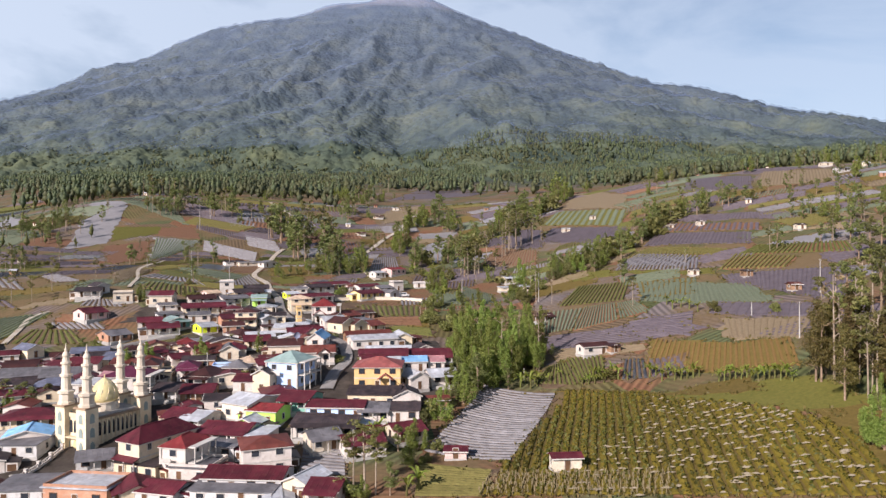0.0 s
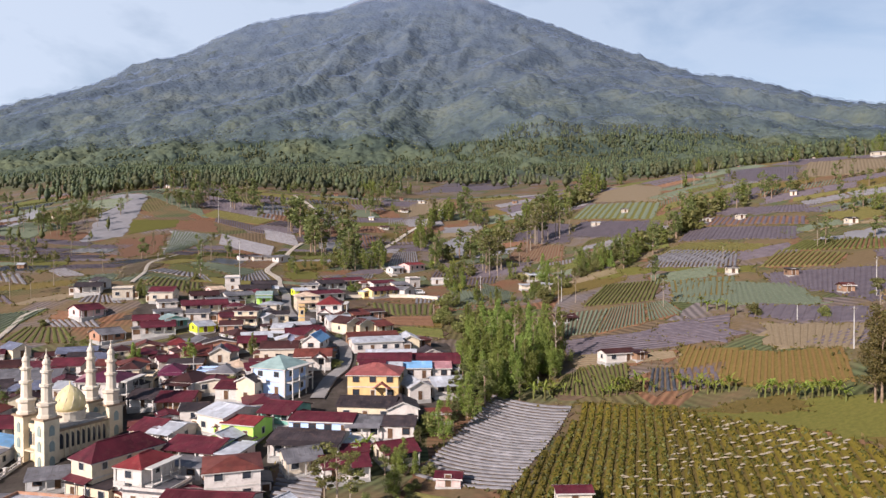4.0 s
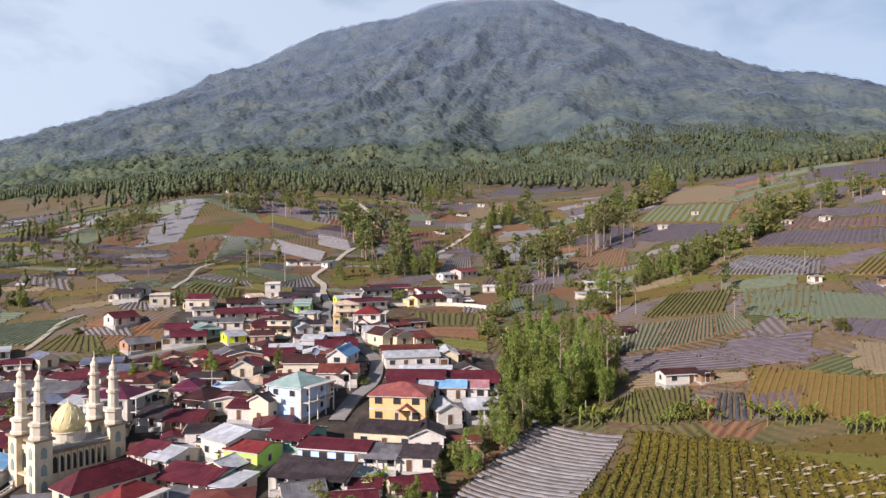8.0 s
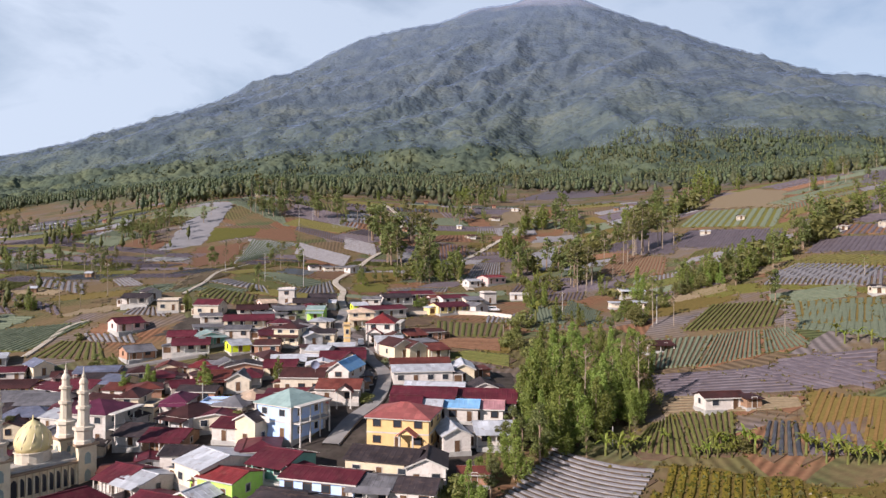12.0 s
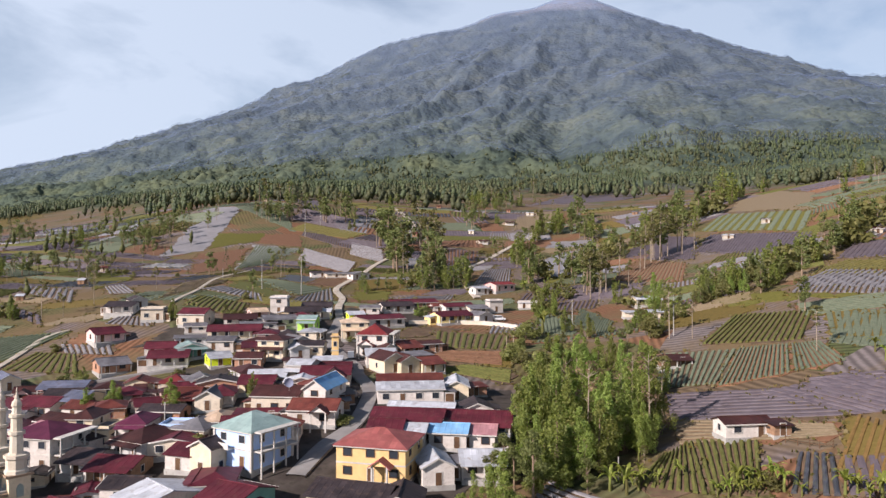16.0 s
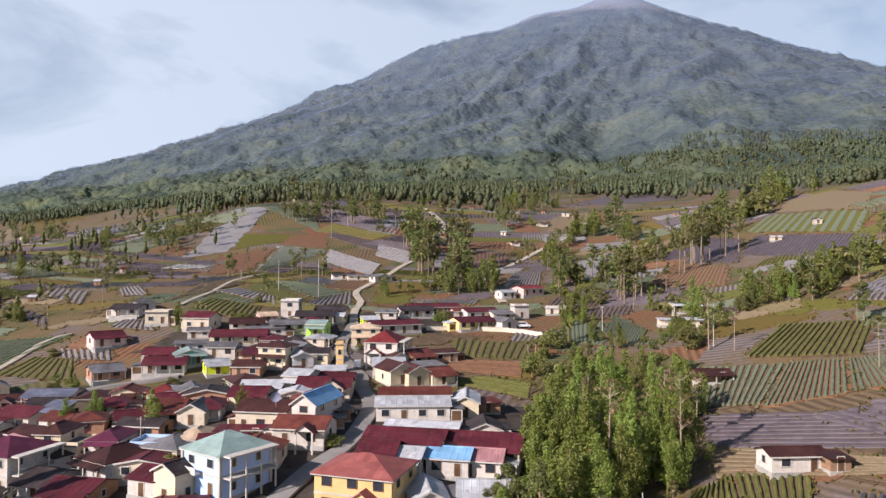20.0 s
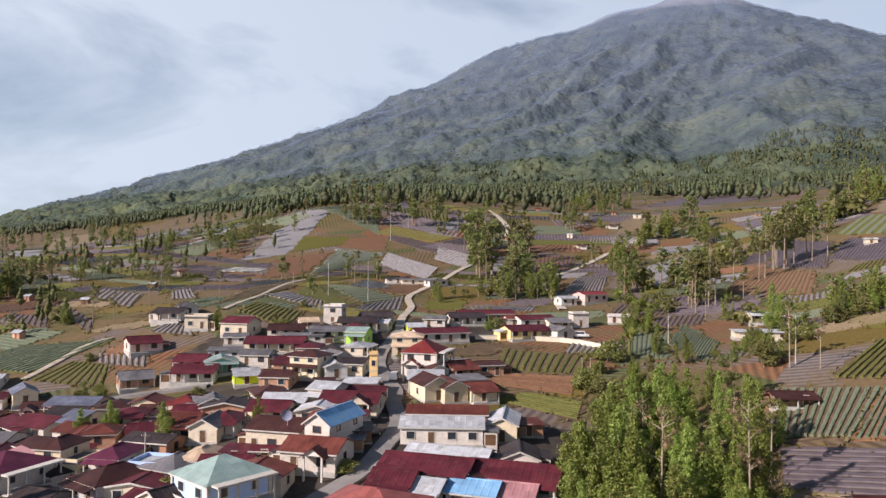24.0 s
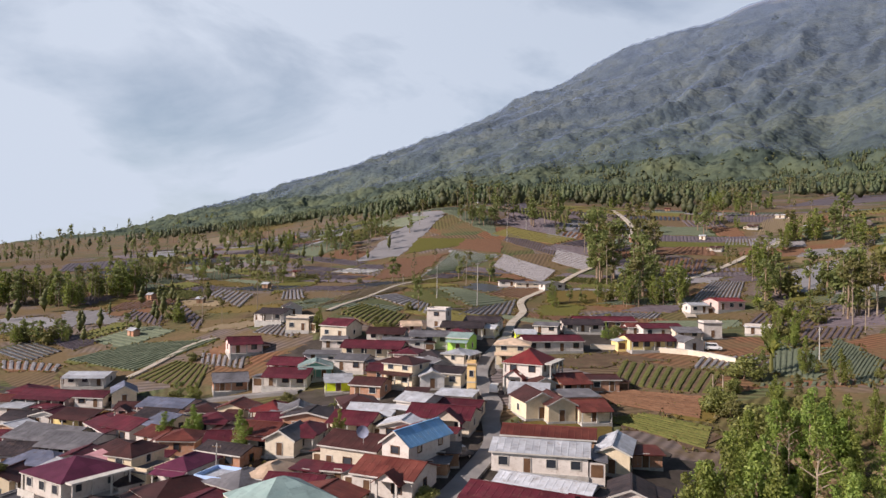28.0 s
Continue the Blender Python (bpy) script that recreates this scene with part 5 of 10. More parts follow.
house(-78.0, 206.3, 120, 4.5, 3.6, 2.4, "gable", 0.5, "brown", "white", "small white outhouse under a brown roof")
house(-108.7, 175.6, 100, 4.7, 3.0, 2.4, "gable", 0.5, "grey", "cream", "small cream outhouse under a grey cement roof")
house(-52.8, 151.9, -58, 3.8, 3.0, 2.4, "gable", 0.5, "dark", "white", "small white outhouse under a blackened roof")
house(-42.9, 196.9, 19, 3.9, 3.1, 2.4, "gable", 0.5, "maroon", "beige", "small beige outhouse under a maroon roof")
house(-15.4, 148.6, 10, 4.5, 3.0, 2.4, "gable", 0.5, "maroon", "beige", "small beige outhouse under a maroon roof")
house(-134.2, 206.5, 14, 3.9, 3.1, 2.4, "shed", 0.5, "maroon", "white", "small white outhouse under a maroon roof")
house(-81.4, 217.5, 12, 4.3, 3.6, 2.4, "shed", 0.5, "brown", "cream", "small cream outhouse under a brown roof")
house(-72.7, 171.5, 113, 3.9, 4.2, 2.4, "gable", 0.5, "dark", "cream", "small cream outhouse under a blackened roof")
house(-57.8, 165.8, -58, 4.4, 3.9, 2.4, "gable", 0.5, "maroon", "grey", "small grey outhouse under a maroon roof")
house(-107.7, 209.5, 12, 3.6, 3.4, 2.4, "gable", 0.5, "rust", "beige", "small beige outhouse under a rusty roof")
house(-66.4, 220.3, -74, 4.7, 3.4, 2.4, "gable", 0.5, "dark", "white", "small white outhouse under a blackened roof")
house(-47.4, 195.7, 15, 3.9, 3.6, 2.4, "shed", 0.5, "maroon", "beige", "small beige outhouse under a maroon roof")
house(-60.9, 161.3, 25, 4.3, 3.8, 2.4, "shed", 0.5, "rust", "cream", "small cream outhouse under a rusty roof")
house(-57.0, 236.1, 26, 3.8, 3.6, 2.4, "shed", 0.5, "brown", "white", "small white outhouse under a brown roof")
house(-113.5, 207.1, 22, 4.1, 3.2, 2.4, "shed", 0.5, "maroon", "cream", "small cream outhouse under a maroon roof")
house(-38.2, 216.8, 13, 3.8, 3.0, 2.4, "gable", 0.5, "maroon", "white", "small white outhouse under a maroon roof")

# ---- the mosque ----
CREAM_STONE = surface("cream_mosque_render", (0.62, 0.51, 0.35), (0.71, 0.61, 0.44), scale=0.4, dirt=(0.5, 0.41, 0.28))
PALE_STONE = surface("pale_minaret_render", (0.56, 0.48, 0.38), (0.655, 0.585, 0.48), scale=0.4, dirt=(0.5, 0.42, 0.31))
CORNICE = surface("brown_cornice", (0.26, 0.18, 0.12), (0.34, 0.25, 0.17))
GREEN_GLASS = surface("grey_green_lattice", (0.22, 0.27, 0.25), (0.30, 0.35, 0.32), rough=0.4)


def lathe(profile, sides=16, x=0.0, y=0.0):
    """A turned shape from (radius, height) pairs, bottom to top."""
    sh = Shape()
    for r, z in profile:
        for k in range(sides):
            t = math.tau * (k + 0.5) / sides
            sh.v.append((x + r * math.cos(t), y + r * math.sin(t), z))
    for i in range(len(profile) - 1):
        for k in range(sides):
            a, b = i * sides + k, i * sides + (k + 1) % sides
            sh.f.append((a, b, b + sides, a + sides))
    sh.f.append(tuple(range((len(profile) - 1) * sides, len(profile) * sides)))
    sh.f.append(tuple(reversed(range(sides))))
    return sh


def arch(w, h, d=0.12):
    """A pointed arch panel standing on z = 0, facing -y."""
    pts = [(-w / 2, 0), (w / 2, 0), (w / 2, h - w * 0.7), (w * 0.32, h - w * 0.25), (0, h), (-w * 0.32, h - w * 0.25), (-w / 2, h - w * 0.7)]
    sh = Shape()
    n = len(pts)
    sh.v = [(x_, -d, z_) for x_, z_ in pts] + [(x_, 0.05, z_) for x_, z_ in pts]
    sh.f = [tuple(range(n)), tuple(reversed(range(n, 2 * n)))] + [(i, n + i, n + (i + 1) % n, (i + 1) % n) for i in range(n)]
    return sh


def mosque():
    g = 17.0
    root = empty("mosque", pose(-73.7, 157.6, g, 0, 0, -27), "cream mosque with four pale minarets and a golden dome", "mosque")
    hw, hl = 3.3, 6.75
    part("wall", Shape().box(-hw - 0.6, hw + 0.6, -hl - 0.3, hl + 0.6, -3, 7.4), CREAM_STONE, root)
    part("roof", Shape().box(-hw - 0.9, hw + 0.9, -hl + 0.9, hl - 0.9, 7.4, 7.75), CONCRETE, root)
    part("parapet", Shape().box(-hw - 0.9, hw + 0.9, -hl - 0.6, -hl - 0.25, 7.42, 8.3), CREAM_STONE, root)
    part("eave", Shape().box(-hw - 1.5, hw + 1.5, -hl + 1.6, hl - 1.6, 7.0, 7.38), CORNICE, root)
    # four corner towers: square pier, cornice, eight-sided collar, shaft in tiers, spire
    for sx in (-1, 1):
        for sy in (-1, 1):
            x, y = sx * hw, sy * hl
            pier = part("tower", Shape().box(x - 1.5, x + 1.5, y - 1.5, y + 1.5, -3, 9.6), CREAM_STONE, root)
            part("cornice", Shape().box(x - 1.85, x + 1.85, y - 1.85, y + 1.85, 9.6, 9.95), CORNICE, pier)
            part("collar", lathe([(1.75, 9.95), (1.7, 10.4), (1.45, 10.6), (1.45, 12.0), (1.75, 12.25), (1.75, 12.7), (1.2, 12.75), (1.05, 13.0)], 8, x, y), PALE_STONE, pier)
            part("shaft", lathe([(0.98, 13.0), (0.92, 15.6), (1.22, 15.75), (1.22, 16.2), (0.85, 16.25), (0.8, 18.2), (1.08, 18.35), (1.08, 18.75), (0.72, 18.8), (0.62, 19.8)], 10, x, y), PALE_STONE, pier)
            part("spire", lathe([(0.66, 19.8), (0.78, 20.1), (0.62, 20.6), (0.3, 21.0), (0.34, 21.3), (0.12, 21.8), (0.05, 22.8)], 10, x, y), PALE_STONE, pier)
            for lev in range(3):
                for turn, ox, oy in ((0, 0, -1.5), (1, 1.5, 0), (3, -1.5, 0)):
                    w_ = part("lattice_window", arch(1.0, 2.0), GREEN_GLASS, pier)
                    w_.matrix_basis = pose(x + ox, y + oy, 0.8 + 2.9 * lev, 0, 0, 90 * turn)
    for side, turn in ((1, 1), (-1, 3)):
        for i in range(9):
            y = -hl + 2.3 + i * (2 * hl - 4.6) / 8
            a = part("arched_window", arch(0.85, 2.9), GLASS, root)
            a.matrix_basis = pose(side * (hw + 0.6), y, 3.4, 0, 0, 90 * turn)
            b = part("buttress", Shape().box(-0.14, 0.14, -0.3, 0.0, -2, 6.9), CREAM_STONE, root)
            b.matrix_basis = pose(side * (hw + 0.6), y + 0.72, 0, 0, 0, 90 * turn)
    for i in range(3):
        a = part("arched_window", arch(0.8, 2.6), GLASS, root)
        a.matrix_basis = pose(-1.3 + 1.3 * i, -hl - 0.3, 4.2)
    d_ = part("door", arch(1.5, 2.7), GOLD, root, "gilded entrance door")
    d_.matrix_basis = pose(0, -hl - 0.3, 0.0)
    part("balcony", Shape().box(-1.7, 1.7, -hl - 1.4, -hl - 0.32, 3.2, 3.5), CREAM_STONE, root)
    dome = part("dome", lathe([(2.55, 9.6), (2.8, 10.3), (2.85, 11.0), (2.6, 12.0), (2.05, 13.0), (1.25, 13.8), (0.5, 14.35), (0.12, 14.6), (0.1, 15.3)], 20), GOLD, root, "golden dome with a lattice pattern", smooth=True)
    for k in range(12):
        t = math.tau * k / 12
        rib = Shape().tube([(2.82 * math.cos(t), 2.82 * math.sin(t), 10.3), (2.66 * math.cos(t + 0.2), 2.66 * math.sin(t + 0.2), 12.0), (1.3 * math.cos(t + 0.4), 1.3 * math.sin(t + 0.4), 13.84)], [0.09, 0.09, 0.06], 5)
        part("dome_rib", rib, CREAM_STONE, dome)
    part("drum", lathe([(2.75, 7.75), (2.75, 9.35), (2.95, 9.4), (2.95, 9.6)], 16), PALE_STONE, root)
    # steps and balustrade down from the entrance
    for i in range(9):
        part("step", Shape().box(-2.2, 2.2, -hl - 1.2 - 0.75 * (i + 1), -hl - 1.2 - 0.75 * i, -5, -0.2 - 0.17 * i), CONCRETE, root)
    for sx in (-1, 1):
        rail = part("balustrade", Shape().slab([(sx * 2.35 - 0.14, -hl - 8.2, -0.7), (sx * 2.35 + 0.14, -hl - 8.2, -0.7), (sx * 2.35 + 0.14, -hl - 1.2, 0.9), (sx * 2.35 - 0.14, -hl - 1.2, 0.9)], 0.2), PALE_STONE, root)
        for i in range(6):
            y = -hl - 1.5 - 1.25 * i
            part("baluster", Shape().box(sx * 2.35 - 0.16, sx * 2.35 + 0.16, y - 0.16, y + 0.16, -5, 0.72 - 0.285 * i), PALE_STONE, rail)
    return root


mosque()

# ---- plants ----
def leaf_cloud(rnd, centres, n, size, squash=0.8):
    """Many small leaf sprays round the given clump centres (x, y, z, radius)."""
    sh = Shape()
    for cx, cy, cz, cr in centres:
        for _ in range(n):
            while True:
                p = Vector((rnd.uniform(-1, 1), rnd.uniform(-1, 1), rnd.uniform(-1, 1)))
                if 0.25 < p.length < 1:
                    break
            q = Vector((cx, cy, cz)) + Vector((p.x, p.y, p.z * squash)) * cr
            nrm = (p.normalized() + Vector((rnd.uniform(-1, 1), rnd.uniform(-1, 1), rnd.uniform(-0.3, 1)))).normalized()
            u = nrm.orthogonal().normalized()
            w = nrm.cross(u)
            a = rnd.uniform(0, math.tau)
            u, w = u * math.cos(a) + w * math.sin(a), w * math.cos(a) - u * math.sin(a)
            s1, s2 = size * rnd.uniform(0.6, 1.3), size * rnd.uniform(0.35, 0.7)
            sh.face(q - u * s1, q - w * s2 + nrm * 0.1 * size, q + u * s1, q + w * s2 - nrm * 0.1 * size)
    return sh


def make_tree(kind, seed, few=1.0, big=1.0):
    """Shapes of one tree, trunk and crown, ten metres high. few, big: share of leaf sprays and their size."""
    rnd = random.Random(seed)
    trunk, cl = Shape(), []
    H = 10.0
    lean = (rnd.uniform(-0.4, 0.4), rnd.uniform(-0.4, 0.4))
    if kind == "leafy":
        # several feathery plumes rising from one stool
        trunk.tube([(0, 0, -1), (lean[0] * 0.5, lean[1] * 0.5, 4), (lean[0], lean[1], 8.0)], [0.24, 0.15, 0.05], 7)
        for q in range(7):
            a, r = q * 2.4 + rnd.uniform(-0.4, 0.4), 0.0 if q == 0 else rnd.uniform(0.9, 2.5)
            top = 9.6 if q == 0 else rnd.uniform(3.4, 9.2) - 0.5 * r
            fat = rnd.uniform(1.0, 1.45)
            x_, y_ = r * math.cos(a), r * math.sin(a)
            trunk.tube([(x_ * 0.2, y_ * 0.2, 0.5), (x_ + lean[0] * top / 14, y_ + lean[1] * top / 14, top * 0.8)], [0.09, 0.03], 5)
            z = rnd.uniform(1.0, 2.0)
            while z < top:
                t = (z - 1.0) / (top - 1.0)
                w_ = fat * (0.55 + 0.75 * t) * (1.08 - t) ** 0.62 * rnd.uniform(0.7, 1.2) + 0.16
                o = 0.45 * w_
                cl.append((x_ * (0.8 + 0.45 * t) + lean[0] * z / 14 + rnd.uniform(-o, o), y_ * (0.8 + 0.45 * t) + lean[1] * z / 14 + rnd.uniform(-o, o), z, w_))
                z += 0.85 * w_
        crown = leaf_cloud(rnd, cl, int(125 * few), 0.145 * big, 0.9)
        mats = (BARK, LEAF)
    elif kind == "tall":
        trunk.tube([(0, 0, -1), (lean[0] * 0.4, lean[1] * 0.4, 5), (lean[0], lean[1], 9.3)], [0.115, 0.085, 0.03], 6)
        for i in range(13):
            z = rnd.uniform(5.6, 9.8)
            r = (0.3 + 1.25 * math.sin((z - 5.2) / 4.8 * math.pi * 0.9)) * rnd.uniform(0.3, 1.1)
            a = rnd.uniform(0, math.tau)
            x_, y_ = r * math.cos(a) + lean[0] * z / 9, r * math.sin(a) + lean[1] * z / 9
            cl.append((x_, y_, z, rnd.uniform(0.35, 0.75)))
            trunk.tube([(lean[0] * z / 11, lean[1] * z / 11, z - 0.7), (x_, y_, z)], [0.05, 0.015], 5)
        crown = leaf_cloud(rnd, cl, int(95 * few), 0.14 * big, 0.6)
        mats = (PALE_BARK, LEAF_OLIVE)
    elif kind == "dark":
        trunk.tube([(0, 0, -1), (lean[0] * 0.5, lean[1] * 0.5, 4), (lean[0], lean[1], 8.5)], [0.22, 0.14, 0.05], 7)
        for i in range(20):
            z = rnd.uniform(2.8, 9.4)
            r = 1.9 * math.sin((10.6 - z) / 9 * math.pi * 0.95) * rnd.uniform(0.2, 1.0)
            a = rnd.uniform(0, math.tau)
            x_, y_ = r * math.cos(a) + lean[0] * z / 9, r * math.sin(a) + lean[1] * z / 9
            cl.append((x_, y_, z, rnd.uniform(0.55, 1.0)))
            if i % 3 == 0:
                trunk.tube([(lean[0] * z / 12, lean[1] * z / 12, z * 0.7), (x_, y_, z)], [0.07, 0.02], 5)
        crown = leaf_cloud(rnd, cl, int(140 * few), 0.165 * big)
        mats = (BARK, LEAF_DARK)
    elif kind == "casuarina":
        trunk.tube([(0, 0, -1), (lean[0] * 0.5, lean[1] * 0.5, 4), (lean[0], lean[1], 9.2)], [0.16, 0.11, 0.03], 7)
        for i in range(30):
            z = rnd.uniform(2.6, 9.6)
            r = 1.75 * (1.02 - ((z - 2.2) / 8.0) ** 1.6) * rnd.uniform(0.35, 1.0)
            a = rnd.uniform(0, math.tau)
            x_, y_ = r * math.cos(a) + lean[0] * z / 9, r * math.sin(a) + lean[1] * z / 9
            cl.append((x_, y_, z, rnd.uniform(0.4, 0.85)))
            if i % 3 == 0:
                trunk.tube([(lean[0] * z / 12, lean[1] * z / 12, z * 0.8), (x_, y_, z)], [0.05, 0.015], 5)
        crown = leaf_cloud(rnd, cl, int(120 * few), 0.13 * big, 1.1)
        mats = (BARK, LEAF_BROWN)
    elif kind == "pine":
        trunk.tube([(0, 0, -1), (0, 0, 9.6)], [0.15, 0.03], 6)
        for i in range(17):
            z = 2.6 + 7.2 * i / 16
            r = 1.5 * (1 - (z - 2.2) / 8.2) * rnd.uniform(0.5, 1.0)
            a = i * 2.4
            cl.append((r * math.cos(a), r * math.sin(a), z, 0.3 + 0.55 * (1 - (z - 2.2) / 8.2)))
        crown = leaf_cloud(rnd, cl, int(26 * few), 0.22 * big, 0.55)
        mats = (BARK, PINE)
    elif kind == "bare":
        trunk.tube([(0, 0, -1), (lean[0] * 0.4, lean[1] * 0.4, 5), (lean[0], lean[1], 9.8)], [0.12, 0.08, 0.03], 6)
        for i in range(12):
            z = rnd.uniform(4.0, 9.3)
            a = rnd.uniform(0, math.tau)
            r = rnd.uniform(0.6, 1.5)
            e = (r * math.cos(a), r * math.sin(a), z + 0.7)
            trunk.tube([(lean[0] * z / 11, lean[1] * z / 11, z), e], [0.05, 0.015], 5)
            cl.append((*e, 0.5))
        crown = leaf_cloud(rnd, cl, int(12 * few), 0.2 * big, 0.7)
        mats = (PALE_BARK, LEAF_DRY)
    elif kind == "shrub":
        trunk.tube([(0, 0, -1), (0.2, 0.1, 5)], [0.3, 0.1], 6)
        for i in range(9):
            a, r = rnd.uniform(0, math.tau), rnd.uniform(0, 3.6)
            cl.append((r * math.cos(a), r * math.sin(a), rnd.uniform(2.2, 7.5) * (1 - r / 9), rnd.uniform(1.6, 2.7)))
        crown = leaf_cloud(rnd, cl, int(170 * few), 0.42 * big)
        mats = (BARK, LEAF_OLIVE)
    else:  # banana or palm: a crown of long arching leaves
        th = 4.0 if kind == "banana" else 7.0
        trunk.tube([(0, 0, -0.6), (0.1, 0, th)], [0.5 if kind == "banana" else 0.28, 0.3 if kind == "banana" else 0.2], 8)
        crown = Shape()
        for i in range(11):
            a = i * 2.4 + rnd.uniform(-0.3, 0.3)
            up, ln = rnd.uniform(1.0, 1.9), rnd.uniform(3.8, 5.4)
            d = Vector((math.cos(a), math.sin(a), 0))
            sd = Vector((-d.y, d.x, 0))
            prev = None
            for k in range(6):
                t = k / 5
                p = Vector((0.1, 0, th)) + d * ln * t * 0.8 + Vector((0, 0, 1)) * (ln * (up * t - 1.15 * t * t))
                wd = (1.0 if kind == "banana" else 0.55) * math.sin(min(0.97, t + 0.12) * math.pi) ** 0.6
                cur = (p - sd * wd * 0.5 - Vector((0, 0, 0.12)), p, p + sd * wd * 0.5 - Vector((0, 0, 0.12)))
                if prev:
                    crown.face(prev[0], prev[1], cur[1], cur[0])
                    crown.face(prev[1], prev[2], cur[2], cur[1])
                prev = cur
        mats = (LEAF_OLIVE if kind == "banana" else PALE_BARK, LEAF_BRIGHT if kind == "banana" else LEAF_OLIVE)
    return trunk, crown, mats


TREE_LABELS = {
    "leafy": "bright leafy tree in the ravine", "tall": "tall slender tree with a bare trunk and thin crown", "dark": "dense dark green tree on the slope",
    "casuarina": "dense brown-green feathery tree at the field edge", "pine": "dark conifer at the field edge", "bare": "thin pale-barked tree with brown leaves", "shrub": "low olive-green garden bush", "banana": "banana plant with arching green leaves",
    "palm": "palm with arching fronds beside the field",
}
TREE_BANK = {}
for _kind in TREE_LABELS:
    _made = [make_tree(_kind, 11 * i + 5) for i in range(4)]
    TREE_BANK[_kind] = [(a.mesh("trunk", m[0]), b.mesh("crown", m[1])) for a, b, m in _made]
FAR_BANK = {k: [make_tree(k, 11 * i + 6, 0.15, 2.1) for i in range(4)] for k in TREE_LABELS}
FAR = {}
TREE_NO = [0]


def tree(kind, x, y, h, wide=1.0, label=""):
    TREE_NO[0] += 1
    rnd = random.Random(TREE_NO[0])
    s = h / 10
    if math.hypot(x - 0, y - 150) > 170:
        FAR.setdefault(kind, []).append((x, y, s, s * wide, rnd.uniform(0, math.tau), rnd.randrange(4)))
        return None
    tm, cm = TREE_BANK[kind][rnd.randrange(4)]
    m = Matrix.Translation((x, y, gz(x, y))) @ Matrix.Rotation(rnd.uniform(0, math.tau), 4, "Z") @ Matrix.Diagonal((s * wide, s * wide, s, 1))
    name = {"shrub": "shrub", "banana": "banana_plant", "palm": "palm"}.get(kind, "tree")
    ob = empty(name, m, label or TREE_LABELS[kind], name.replace("_", " "), kind + " plants")
    part("trunk" if kind != "shrub" else "stem", tm, None, ob)
    part("crown" if kind not in ("banana", "palm") else "leaves", cm, None, ob)
    return ob


def far_trees():
    """The trees that stay far off, joined by kind."""
    for kind, spots in FAR.items():
        for which, word in ((0, "stems"), (1, "crowns")):
            vs, fs, off = [], [], 0
            for x, y, s, sw, a, k in spots:
                sh = FAR_BANK[kind][k][which]
                v = np.array(sh.v)
                c, d = math.cos(a), math.sin(a)
                vs.append(np.c_[(v[:, 0] * c - v[:, 1] * d) * sw + x, (v[:, 0] * d + v[:, 1] * c) * sw + y, v[:, 2] * s + gz(x, y)])
                fs += [tuple(i + off for i in f) for f in sh.f]
                off += len(v)
            me = bpy.data.meshes.new("far_trees")
            me.from_pydata(np.vstack(vs).tolist(), [], fs)
            me.materials.append(FAR_BANK[kind][0][2][which])
            me.update()
            if which == 0:
                root = tagged(new("far_" + kind + "_trees", me), "distant " + TREE_LABELS[kind].replace(" in the ravine", "") + " groups on the slope", "trees", kind="stuff")
            else:
                tagged(new("crowns", me), kind="stuff").parent = root


def grove(kinds, x0, y0, x1, y1, n, width, h0, h1, seed):
    """n plants along a line, scattered over its width."""
    rnd = random.Random(seed)
    for i in range(n):
        t = (i + rnd.random()) / n
        dx, dy = x1 - x0, y1 - y0
        l_ = math.hypot(dx, dy) or 1
        o = rnd.uniform(-width / 2, width / 2)
        tree(rnd.choice(kinds), x0 + dx * t - dy / l_ * o, y0 + dy * t + dx / l_ * o, rnd.uniform(h0, h1), rnd.uniform(0.85, 1.2))


